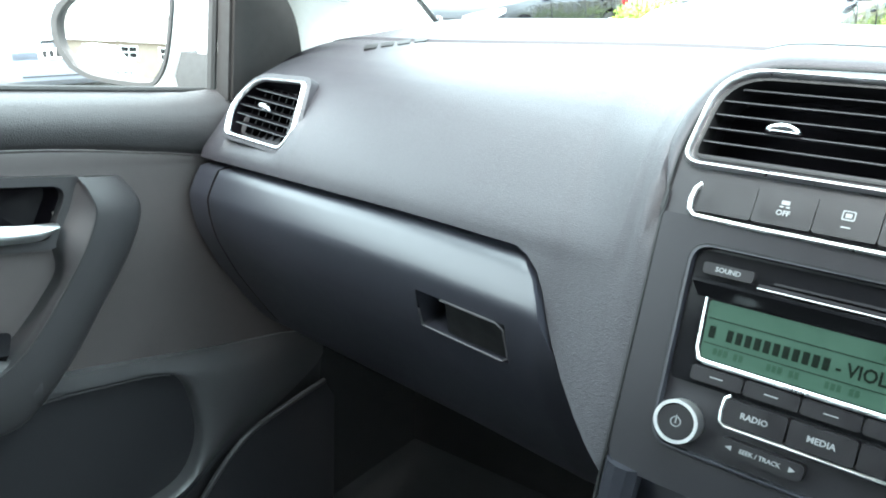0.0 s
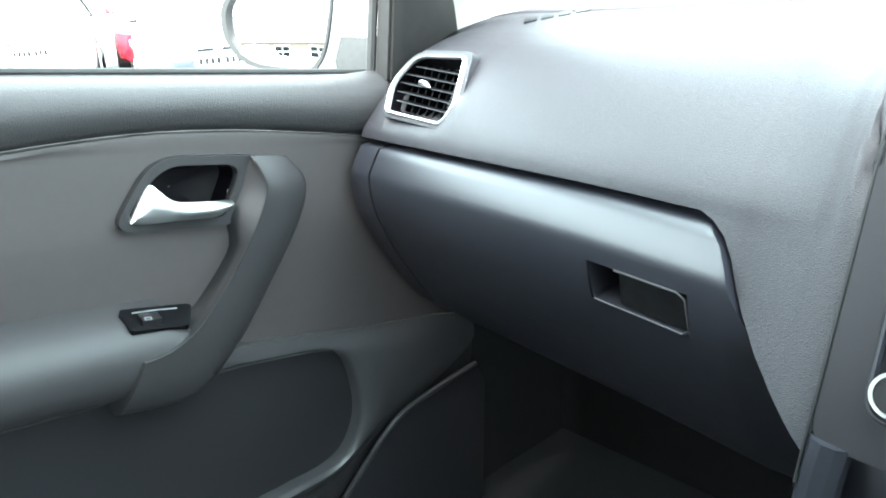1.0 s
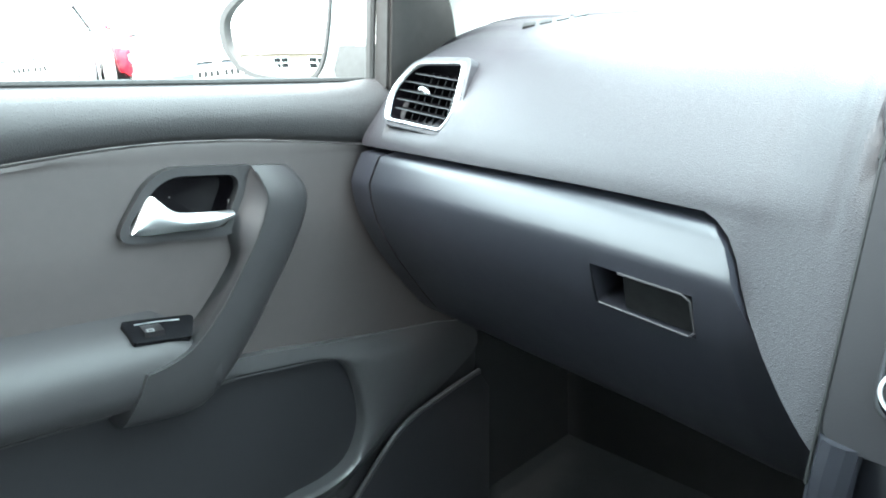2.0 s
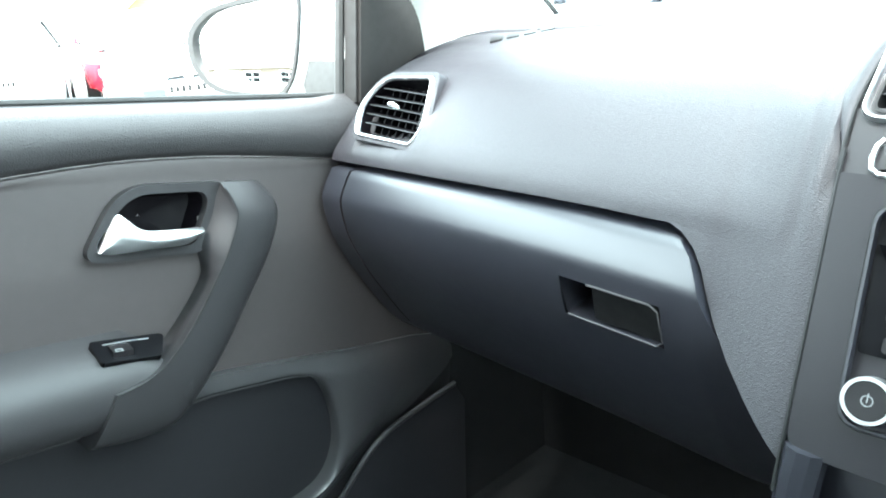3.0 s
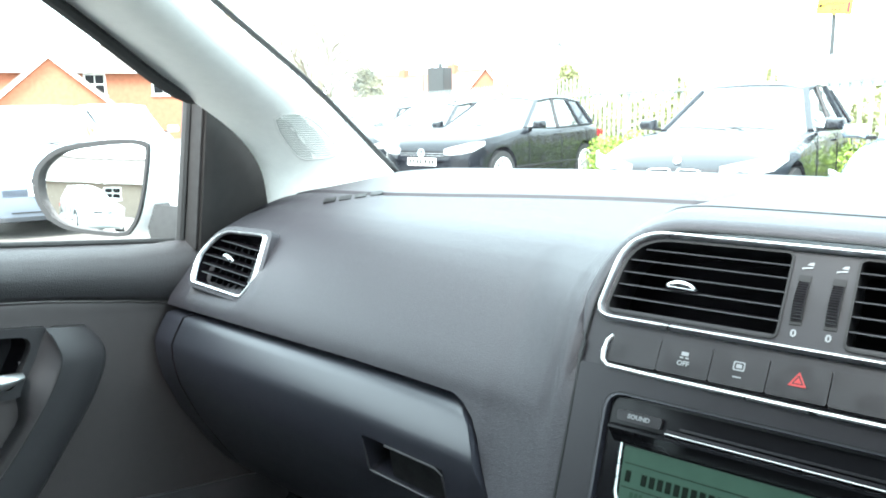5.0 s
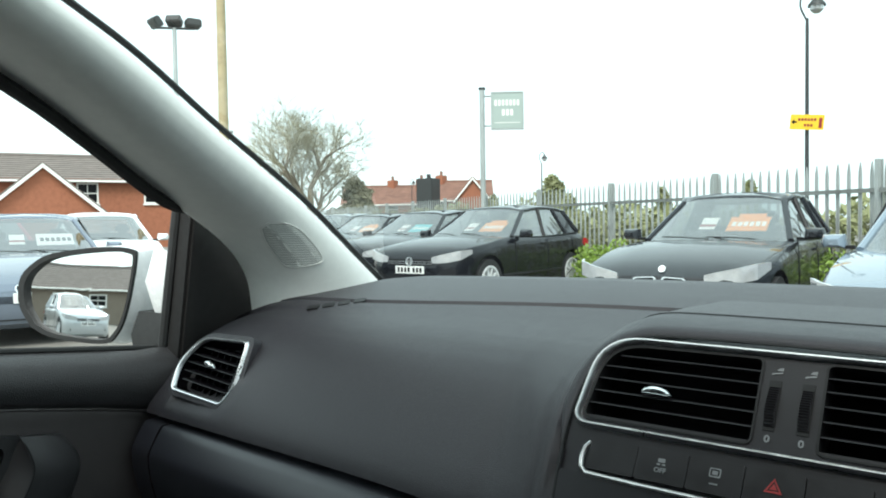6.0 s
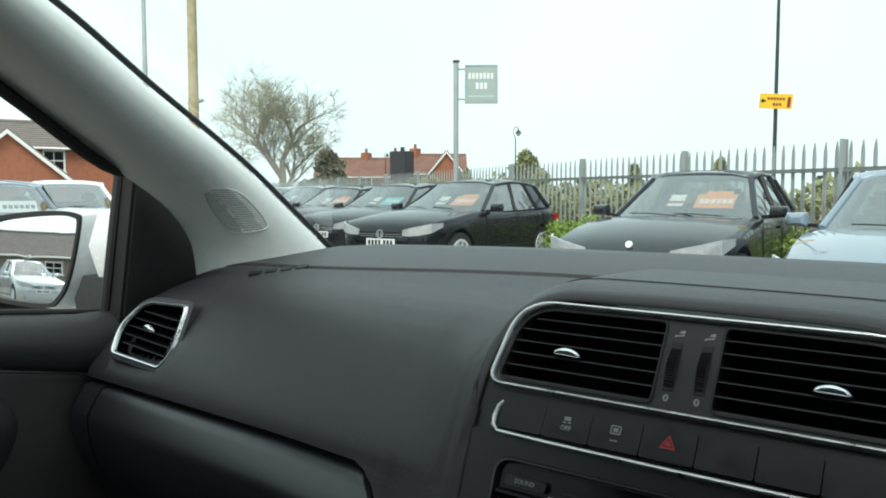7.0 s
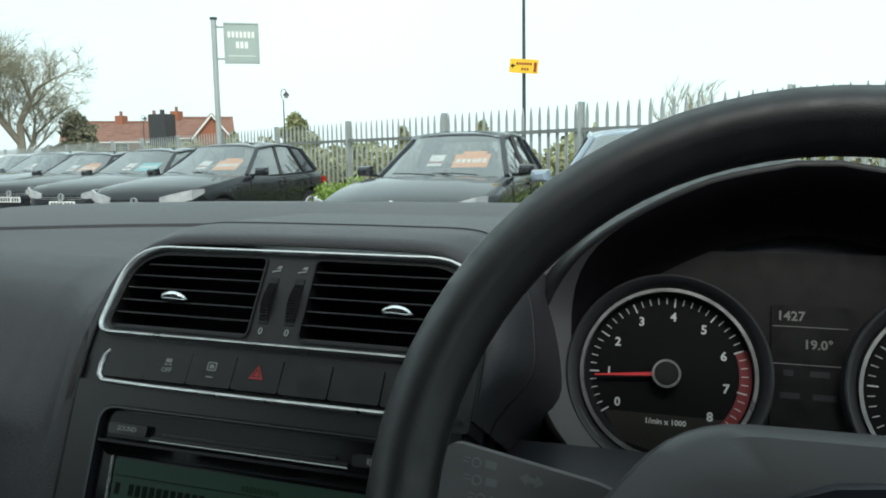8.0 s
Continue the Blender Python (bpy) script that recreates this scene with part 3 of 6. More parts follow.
# fascia plate with the radio's opening
fas_out = rpoly([(-0.1290, -0.166, 0.014), (0.1290, -0.166, 0.014), (0.1330, -0.001, 0.002), (-0.1330, -0.001, 0.002)], 8)
fas_in = rpoly([(-0.1065, -0.1415, 0.014), (0.1065, -0.1415, 0.014), (0.110, -0.0165, 0.012), (-0.110, -0.0165, 0.012)], 8)
part("fascia", prism(fas_out, S, -0.03, 0.0, 0.0012, fas_in), M_FASCIA, stack, "grey fascia plate round the radio")
part("bezel", prism(fas_in, S, -0.008, 0.0018, 0.0008, [(x * 0.985, y * 0.985 - 0.0011) for x, y in [tuple(p) for p in fas_in]]), M_PLASTIC, stack)
part("bezel_groove", tube([S @ Vector((p[0], p[1], 0.0004)) for p in fas_in], 0.0011, 6, True), M_DARK, stack)
for s in (-1, 1):
    part("side_cheek", loft([[(s * 0.1332, stack_y(z, s * 0.133) + 0.001 + dy, z) for dy in (0.0, 0.1)] for z in (0.80, 0.85, 0.9, 0.95, 0.972, 1.0)]), M_FASCIA, stack)
# lower console under the fascia
part("lower_console", shell(loft([[(-0.118, y + 0.1, z), (-0.116, y + 0.004, z), (-0.110, y, z), (0.110, y, z), (0.116, y + 0.004, z), (0.118, y + 0.1, z)] for y, z in ((0.545, 0.838), (0.528, 0.815), (0.53, 0.77), (0.54, 0.67), (0.52, 0.55), (0.45, 0.50), (0.2, 0.48), (-0.2, 0.46))]), 0.003), M_PLASTIC, stack)
for s in (-1, 1):
    part("console_rail", tube(catmull([(s * 0.121, 0.524, 0.826), (s * 0.124, 0.518, 0.79), (s * 0.127, 0.51, 0.70), (s * 0.13, 0.50, 0.58)], 4), 0.012, 10), M_PLASTIC, stack)

# radio
radio = thing("car_radio", (0, 0.56, 0.89), "black car radio with green display, silver knob and keys", "radio")
part("radio_body", prism(rpoly([(-0.1055, -0.1405, 0.013), (0.1055, -0.1405, 0.013), (0.108, -0.018, 0.010), (-0.108, -0.018, 0.010)]), S, -0.12, -0.005), M_FASCIA, radio)
face = prism(rpoly([(-0.1045, -0.1005, 0.003), (0.1045, -0.1005, 0.003), (0.1072, -0.0195, 0.003), (-0.1072, -0.0195, 0.003)]), S, -0.006, -0.003, 0.0006)
display_panel = part("display_panel", face, M_GLOSS, radio, "gloss black display panel")
lcd = part("display", prism(rpoly([(-0.0905, -0.0835, 0.003), (0.0905, -0.0835, 0.003), (0.0925, -0.0485, 0.002), (-0.0925, -0.0485, 0.002)], 3), S, -0.003, -0.0022), M_LCD, radio, "green backlit display")
part("display_frame", tube([S @ Vector(p) for p in ((-0.0945, -0.0475, -0.0016), (-0.0928, -0.078, -0.0016), (-0.0905, -0.0845, -0.0016), (-0.086, -0.0858, -0.0016), (0.086, -0.0858, -0.0016), (0.0905, -0.0845, -0.0016), (0.0928, -0.078, -0.0016), (0.0945, -0.0475, -0.0016))], [0.0007, 0.0010, 0.0014, 0.0016, 0.0016, 0.0014, 0.0010, 0.0007], 8), M_CHROME, radio, "bright display frame")
LF = S @ Matrix.Translation((0, -0.066, -0.0022))
part("display_text", letters("- VIOLIN CONCERTO", LF @ Matrix.Translation((-0.0195, -0.0012, 0)) @ Matrix.Diagonal((0.92, 1.1, 1, 1)), 0.0098, 0.0003, "LEFT"), M_LCD_INK, lcd)
nm = []
x = -0.0885
for i in range(13):
    if i != 1:
        nm.append(box((x, -0.0046, 0), (x + 0.0036, 0.0026, 0.0004), 0.0003, LF))
    x += 0.0052
part("display_text", merge(*nm), M_LCD_INK, lcd)
part("display_rule", merge(box((-0.0905, 0.0068, 0), (0.091, 0.0073, 0.0003), 0, LF), box((-0.090, -0.0083, 0), (0.0905, -0.0078, 0.0003), 0, LF)), M_LCD_INK, lcd)
small = []
for i in range(6):
    for k in range(6):
        if k != 3:
            cx = -0.0835 + i * 0.0305 + k * 0.0030
            small.append(box((cx, -0.0140, 0), (cx + 0.0022, -0.0100, 0.0003), 0, LF))
for k in range(10):
    small.append(box((0.001 + k * 0.0026, 0.0088, 0), (0.003 + k * 0.0026, 0.0122, 0.0003), 0, LF))
part("display_text", merge(*small), M_LCD_FAINT, lcd)
for s, word in ((-1, "SOUND"), (1, "EJECT")):
    key = part("key", prism(rpoly([(s * 0.0855 - 0.0145, -0.0335, 0.002), (s * 0.0855 + 0.0145, -0.0335, 0.002), (s * 0.0855 + 0.0150, -0.0265, 0.002), (s * 0.0855 - 0.0150, -0.0265, 0.002)], 3), S, -0.004, 0.0012, 0.0006), M_BUTTON, radio)
    part("key_label", letters(word, S @ Matrix.Translation((s * 0.0855, -0.030, 0.0012)), 0.0042, 0.0003), M_WHITE, key)
part("disc_slot", merge(box((-0.068, -0.0345, -0.004), (0.068, -0.0325, 0.0004), 0.0005, S), box((-0.060, -0.0312, -0.004), (0.060, -0.0298, -0.0006), 0.0002, S)), M_FASCIA, radio)
part("slot_edge", tube([S @ Vector((x, -0.0352, 0.0002)) for x in (-0.068, 0, 0.068)], 0.0005, 6), M_DIAL_RING, radio)
part("display_hood", loft([[S @ Vector((x, -0.0362, -0.002)), S @ Vector((x, -0.0375, 0.0045)), S @ Vector((x, -0.0392, 0.0045)), S @ Vector((x * 0.97, -0.0475, -0.0028))] for x in (-0.1035, -0.05, 0, 0.05, 0.1035)]), M_GLOSS, radio)
for i in range(6):
    x0 = -0.0925 + i * 0.1850 / 6
    key = part("preset_key", prism(rpoly([(x0 + 0.0004, -0.0975, 0.002), (x0 + 0.0304, -0.0975, 0.002), (x0 + 0.0304, -0.0885, 0.002), (x0 + 0.0004, -0.0885, 0.002)], 3), S, -0.004, 0.0006, 0.0007), M_BUTTON, radio)
    part("key_label", box((x0 + 0.0118, -0.0935, 0.0006), (x0 + 0.0192, -0.0928, 0.0010), 0, S), M_WHITE, key)
for i, word in enumerate(("RADIO", "MEDIA", "")):
    x0 = -0.0685 + i * 0.0350
    key = part("mode_key", prism(rpoly([(x0 + 0.0006, -0.1165, 0.002), (x0 + 0.0344, -0.1165, 0.002), (x0 + 0.0344, -0.1015, 0.002), (x0 + 0.0006, -0.1015, 0.002)], 3), S, -0.006, 0.0030, 0.0010), M_BUTTON, radio)
    if word:
        part("key_label", letters(word, S @ Matrix.Translation((x0 + 0.0175, -0.109, 0.0030)), 0.0049, 0.0003), M_WHITE, key)
part("mode_key_edge", tube([S @ Vector(p) for p in ((-0.0665, -0.1000, 0.001), (-0.0690, -0.1020, 0.001), (-0.0698, -0.110, 0.001), (-0.0690, -0.1165, 0.001), (-0.066, -0.1182, 0.001), (0.036, -0.1182, 0.001))], 0.0010, 6), M_CHROME, radio)
key = part("seek_key", prism(rpoly([(-0.0665, -0.1335, 0.003), (-0.0205, -0.1335, 0.003), (-0.0205, -0.1240, 0.003), (-0.0665, -0.1240, 0.003)], 3), S, -0.006, 0.0022, 0.0008), M_BUTTON, radio)
part("key_label", merge(letters("SEEK / TRACK", S @ Matrix.Translation((-0.0435, -0.1288, 0.0022)), 0.0036, 0.0003), prism([(-0.0625, -0.1288), (-0.0590, -0.1303), (-0.0590, -0.1273)], S, 0.0022, 0.0026), prism([(-0.0245, -0.1288), (-0.0280, -0.1273), (-0.0280, -0.1303)], S, 0.0022, 0.0026)), M_WHITE, key)
KN = S @ Matrix.Translation((-0.0915, -0.1245, 0))
part("knob", ring(KN, 0.0132, 0.0111, -0.004, 0.0070, 40, 0.0008), M_LEVER, radio, "silver ring knob")
part("knob_cap", disc(KN, 0.0112, -0.004, 0.0062, 32, 0.0008), M_BUTTON, radio)
part("key_label", merge(ring(KN, 0.0032, 0.0026, 0.0062, 0.0066, 20), box((-0.0003, -0.001, 0.0062), (0.0003, 0.0042, 0.0067), 0, KN)), M_WHITE, radio)


# ---- passenger door ----
def sill_z(y):
    return 0.978 + 0.030 * (y - 0.3)


def seam_z(y):
    return sum(float(np.interp(y + d, (-1.0, 0.0, 0.2, 0.28, 0.37, 0.46, 0.555, 0.66, 0.74), (0.84, 0.885, 0.91, 0.919, 0.932, 0.9355, 0.933, 0.926, 0.919))) for d in (-0.06, -0.03, 0, 0.03, 0.06)) / 5


door = thing("door_1", (-0.72, 0.1, 0.35), "grey trimmed car door with silver handle, closed", "car door", "", "structure")
# the door's belt falls towards the front and its foot leans outwards
LEAN[door] = Matrix(((1, -0.0181, 0.0425, -0.029), (0, 0.9712, 0.0947, -0.0762), (0, -0.1359, 1.0034, 0.0779), (0, 0, 0, 1)))
ys = [-0.75, -0.5, -0.25, 0.0, 0.1, 0.15, 0.2, 0.25, 0.28, 0.32, 0.37, 0.38, 0.42, 0.44, 0.46, 0.50, 0.53, 0.555, 0.56, 0.62, 0.66, 0.70, 0.735]
ys_low = ys + [0.80, 0.90, 1.0]
rows = []
for y in ys:
    zt, zs = sill_z(y), seam_z(y)
    end = smoothstep(0.62, 0.735, y)
    k = (zt - zs) / 0.06
    rows.append([(-0.752, y, zt + 0.002), (-0.738, y, zt + 0.004), (-0.722, y, zt + 0.001 + 0.012 * end), (-0.709 + 0.010 * end, y, zt - 0.008 * k + 0.012 * end), (-0.702 + 0.012 * end, y, zt - 0.020 * k + 0.006 * end), (-0.700 + 0.010 * end, y, zt - 0.034 * k), (-0.705 + 0.008 * end, y, zs + 0.008), (-0.711, y, zs + 0.0015), (-0.720, y, zs)])
part("upper_trim", loft(rows), M_DOOR_PAD, door, "grained door top trim", angle=60)
cup_out = rpoly([(0.362, 0.842, 0.014), (0.492, 0.838, 0.02), (0.522, 0.909, 0.008), (0.408, 0.912, 0.055)], 9)
cup_in = rpoly([(0.373, 0.851, 0.010), (0.481, 0.8475, 0.012), (0.5035, 0.9005, 0.014), (0.417, 0.9030, 0.046)], 9)


def inside(poly, a, b):
    odd = False
    for p, q in zip(poly, poly[1:] + poly[:1]):
        if (p[1] > b) != (q[1] > b) and a < (q[0] - p[0]) * (b - p[1]) / (q[1] - p[1]) + p[0]:
            odd = not odd
    return odd


rows = []
for y in sorted(set(ys_low) | {round(0.34 + 0.006 * i, 4) for i in range(32)}):
    zs = seam_z(y)
    row = [(-0.722, y, zs - 0.0005), (-0.7125, y, zs - 0.002), (-0.7115, y, zs - 0.006)]
    row += [(-0.7125 + 0.0005 * math.sin(z * 20), y, min(z, zs - 0.007)) for z in np.arange(0.918, 0.829, -0.0055)]
    row += [(-0.716, y, 0.80), (-0.720, y, 0.74), (-0.721, y, 0.69), (-0.722, y, 0.64)]
    rows.append(row)
ins = loft(rows)
mid = [((p[0] - 0.44) * 1.03 + 0.44, (p[1] - 0.876) * 1.06 + 0.876) for p in cup_in]
bmesh.ops.delete(ins, geom=[f for f in ins.faces if inside(mid, f.calc_center_median().y, f.calc_center_median().z)], context="FACES")
part("insert_panel", ins, M_INSERT, door, "smooth warm grey door insert", angle=60)
part("window_seal", tube([(-0.741, y, sill_z(y) + 0.006) for y in (-0.75, 0, 0.4, 0.70)], 0.004, 8), M_RUBBER, door)
part("outer_skin", box((-0.80, -0.75, 0.28), (-0.765, 0.80, 0.972), 0.012), M_WHITE_PAINT, door)


# pull-handle cup and lever
D = basis((-0.7085, 0, 0), (0, 1, 0), (0, 0, 1))
cup_frame = part("handle_cup", prism(cup_out, D, -0.005, 0.0055, 0.002, cup_in), M_GRIP, door)
# Hollow far darker than its frame: the shade inside is in the colour.
part("cup_recess", loft([[D @ Vector(((p[0] - 0.44) * f + 0.44, (p[1] - 0.876) * f + 0.876, z)) for p in cup_in] for f, z in ((1.02, 0.002), (0.99, -0.012), (0.92, -0.026), (0.7, -0.033), (0.02, -0.034))], close=True), M_VENT_SHADE, door)
# a flat paddle, broad and pointed at its free end, narrowing to a bar
lever_top = [(0.3804, 0.8530, 0.004), (0.390, 0.8690, 0.006), (0.4005, 0.8855, 0.008), (0.4095, 0.8800, 0.010), (0.420, 0.8715, 0.011), (0.432, 0.8675, 0.011), (0.460, 0.8655, 0.010), (0.490, 0.8640, 0.006)]
lever_foot = [(0.3815, 0.8500, 0.003), (0.392, 0.8492, 0.006), (0.402, 0.8497, 0.009), (0.412, 0.8503, 0.011), (0.424, 0.8508, 0.012), (0.440, 0.8506, 0.012), (0.468, 0.8505, 0.010), (0.488, 0.8580, 0.006)]
rows = []
for a, b in zip(catmull(lever_top, 4), catmull(lever_foot, 4)):
    front = [D @ (a.lerp(b, t) + Vector((0, 0, 0.0045 * math.sin(math.pi * t) + 0.0035 * t))) for t in (0, 0.12, 0.3, 0.5, 0.7, 0.88, 1)]
    back = [D @ (a.lerp(b, t) + Vector((0, 0, -0.006))) for t in (0.95, 0.5, 0.05)]
    rows.append(front + back)
part("door_handle", loft(rows, close=True, caps=True), M_LEVER, door, "brushed silver pull lever")

# grab handle, from beside the cup down into the armrest
grip_in = [(0.514, 0.907), (0.509, 0.898), (0.502, 0.875), (0.488, 0.844), (0.4915, 0.814), (0.479, 0.790), (0.463, 0.768), (0.448, 0.750), (0.430, 0.736), (0.410, 0.727), (0.385, 0.722), (0.366, 0.720)]
grip_mid = [(0.508, 0.910), (0.515, 0.892), (0.517, 0.875), (0.505, 0.846), (0.488, 0.818), (0.470, 0.792), (0.452, 0.770), (0.434, 0.752), (0.418, 0.740), (0.402, 0.732), (0.386, 0.7275), (0.371, 0.7245)]
grip_out = [(0.562, 0.907), (0.577, 0.888), (0.578, 0.868), (0.566, 0.837), (0.548, 0.807), (0.528, 0.778), (0.505, 0.745), (0.482, 0.716), (0.460, 0.693), (0.432, 0.670), (0.390, 0.667), (0.3455, 0.6705)]
grip_rise = [-0.696, -0.686, -0.680, -0.677, -0.675, -0.673, -0.670, -0.667, -0.665, -0.664, -0.663, -0.663]
ci, cm_, co_ = (catmull([(x, *p) for x, p in zip(xs, c)], 3) for xs, c in (([-0.703] * 12, grip_in), (grip_rise, grip_mid), ([x - 0.010 for x in grip_rise], grip_out)))
rows = []
for i_, m_, o_ in zip(ci, cm_, co_):
    back = Vector((-0.035, 0, 0))
    rows.append([i_ + back, i_, i_.lerp(m_, 0.5), i_.lerp(m_, 0.93), m_ + Vector((0.0012, 0, 0)), m_.lerp(o_, 0.06) + Vector((0.0012, 0, 0)), m_.lerp(o_, 0.3) + Vector((0.004, 0, 0)), m_.lerp(o_, 0.6) + Vector((0.004, 0, 0)), m_.lerp(o_, 0.85) + Vector((0.0015, 0, 0)), m_.lerp(o_, 0.96) + Vector((-0.002, 0, 0)), o_ + Vector((-0.007, 0, 0)), o_ + back])
part("grab_handle", loft(rows, close=True, caps=True), M_GRIP, door, "angled grab handle", angle=50)
part("grip_seam", tube([p + Vector((0.0014, 0.0012, 0)) for p in cm_[1:]], 0.0007, 5), M_DARK, door)

# armrest with window switch
rows = []
for y in (-0.75, -0.4, 0.0, 0.2, 0.3, 0.36, 0.40, 0.42, 0.435, 0.45):
    f = smoothstep(0.405, 0.45, y)
    rows.append([(-0.725, y, 0.772 - 0.05 * f), (-0.716, y, 0.768 - 0.045 * f), (-0.706, y, 0.763 - 0.04 * f), (-0.690, y, 0.756 - 0.03 * f), (-0.676, y, 0.745 - 0.015 * f), (-0.668, y, 0.728), (-0.667, y, 0.708), (-0.672, y, 0.690), (-0.690, y, 0.681), (-0.725, y, 0.678)])
part("armrest", loft(rows), M_ARM, door, "padded grey armrest", angle=60)
SW = basis((-0.690, 0.398, 0.7565), (0, 1, -0.06), (-0.85, 0, 0.5))
plate = part("switch_plate", prism(rpoly([(-0.032, -0.014, 0.004), (0.026, -0.0155, 0.004), (0.040, 0.013, 0.005), (-0.036, 0.0155, 0.005)]), SW, -0.01, 0.002, 0.0008), M_GLOSS, door, "gloss black switch plate")
part("window_switch", loft([[SW @ Vector((x, y, z)) for y, z in ((-0.010, 0.001), (-0.006, 0.0065), (0.004, 0.004), (0.009, 0.001))] for x in (-0.020, 0.000)], False), M_BUTTON, plate)
part("switch_mark", merge(box((-0.018, -0.007, 0.007), (-0.0165, -0.003, 0.0078), 0, SW), box((-0.012, -0.007, 0.007), (-0.0105, -0.003, 0.0078), 0, SW), box((-0.018, -0.004, 0.007), (-0.0105, -0.003, 0.0078), 0, SW), box((-0.018, -0.007, 0.007), (-0.0105, -0.0062, 0.0078), 0, SW)), M_WHITE, plate)
part("switch_edge", tube([SW @ Vector(p) for p in ((-0.024, 0.009, 0.002), (0.0, 0.0095, 0.002), (0.022, 0.0085, 0.002))], 0.0007, 6), M_CHROME, plate)

# lower panel with the map pocket
pocket = [(-0.60, 0.664), (0.40, 0.676), (0.47, 0.679), (0.55, 0.6755), (0.60, 0.672), (0.628, 0.664), (0.648, 0.645), (0.662, 0.612), (0.669, 0.575), (0.664, 0.545), (0.648, 0.519), (0.62, 0.505), (0.57, 0.498), (0.40, 0.488), (-0.60, 0.47)]
hole = [(p.x, p.y) for p in catmull([(a, b, 0) for a, b in pocket], 3)]
rim_ctrl = [(-0.60, 0.684), (0.40, 0.692), (0.47, 0.698), (0.55, 0.694), (0.60, 0.689), (0.70, 0.680), (0.86, 0.666), (0.90, 0.622), (0.84, 0.580), (0.765, 0.545), (0.705, 0.514), (0.662, 0.485), (0.60, 0.455), (0.40, 0.44), (-0.60, 0.42)]
outer = [(p.x, p.y) for p in catmull([(a, b, 0) for a, b in rim_ctrl], 3)]
n = len(hole)
DL = basis((-0.709, 0, 0), (0, 1, 0), (0, 0, 1))
pan = [(-0.75, 0.28), (0.90, 0.28), (0.90, 0.655), (0.74, 0.672), (0.64, 0.684), (0.55, 0.694), (0.46, 0.698), (0.30, 0.684), (-0.75, 0.684)]
# the panel bulges into the cabin round the pocket's front end
rows = []
for i, (a, b) in enumerate(zip(hole, outer)):
    k = smoothstep(0.24, 0.42, i / n)
    rows.append([DL @ Vector((a[0] + (b[0] - a[0]) * t, a[1] + (b[1] - a[1]) * t, z0 + (z1 - z0) * k)) for t, z0, z1 in ((0, -0.02, -0.02), (0, 0.001, 0.004), (0.02, 0.002, 0.009), (0.10, 0.002, 0.0125), (0.22, 0.002, 0.0115), (0.38, 0.0018, 0.007), (0.56, 0.0015, 0.0), (0.75, 0.001, -0.006), (0.9, 0.0005, -0.0085), (1.0, 0.0, -0.009), (1.0, -0.02, -0.02))])
part("pocket_lip", loft(rows), M_LIP, door, "moulded pocket lip", angle=50)
part("pocket_wall", prism(hole, DL, -0.05, -0.011), M_POCKET, door, "dark map pocket panel")
part("pocket_edge", tube([DL @ Vector((a, b - 0.001, 0.006)) for a, b in hole[: int(n * 0.36)]], 0.0010, 6), M_ARM, door)
part("lower_panel", prism(pan, DL, -0.03, -0.0125), M_ARM, door, "dark lower door panel")
swoop = catmull([(-0.700, 0.60, 0.40, ), (-0.699, 0.655, 0.469), (-0.698, 0.73, 0.543), (-0.698, 0.815, 0.572), (-0.698, 0.885, 0.588)], 6)
part("speaker_ridge", tube(swoop, 0.0042, 8), M_GRIP, door)
part("speaker_panel", loft([[(-0.700, p.y + 0.004, p.z - 0.004), (-0.694, p.y + 0.02, p.z - 0.03), (-0.696, p.y + 0.04, 0.33)] for p in swoop]), M_POCKET, door, "dark speaker panel")

# sail panel and window channel at the door's front corner
SP = basis((-0.700, 0, 0), (0, 1, 0), (0, 0, 1))
sail = [(p.x, p.y) for p in catmull([(0.714, 0.990, 0), (0.714, 1.176, 0), (0.735, 1.170, 0), (0.768, 1.145, 0), (0.800, 1.110, 0), (0.818, 1.075, 0), (0.824, 1.040, 0), (0.822, 0.985, 0)], 4)]
part("sail_panel", prism(sail, SP, -0.03, 0.0, 0.003), M_SAIL, door, "black triangular sail panel")
part("window_channel", box((-0.722, 0.694, 0.985), (-0.694, 0.716, 1.178), 0.004), M_SAIL, door)
for a, b in (((-0.726, 0.692, 0.985), (-0.726, 0.694, 1.185)),):
    part("channel_seal", tube([a, b], 0.006, 8), M_RUBBER, door)
DOOR_BACK = LEAN[door].inverted()
part("frame_rail", tube([DOOR_BACK @ p for p in catmull([(-0.686, 0.719, 1.154), (-0.647, 0.641, 1.160), (-0.626, 0.542, 1.213), (-0.607, 0.465, 1.251), (-0.583, 0.333, 1.303), (-0.60, 0.1, 1.37), (-0.60, -0.4, 1.385)], 4)], 0.007, 8), M_RUBBER, door)

# ---- A-pillars ----
PILLAR_T = (0, 0.04, 0.14, 0.3, 0.5, 0.68, 0.84, 0.95, 1)
PILLAR_BULGE = (0, 0.010, 0.024, 0.038, 0.045, 0.042, 0.028, 0.011, 0)


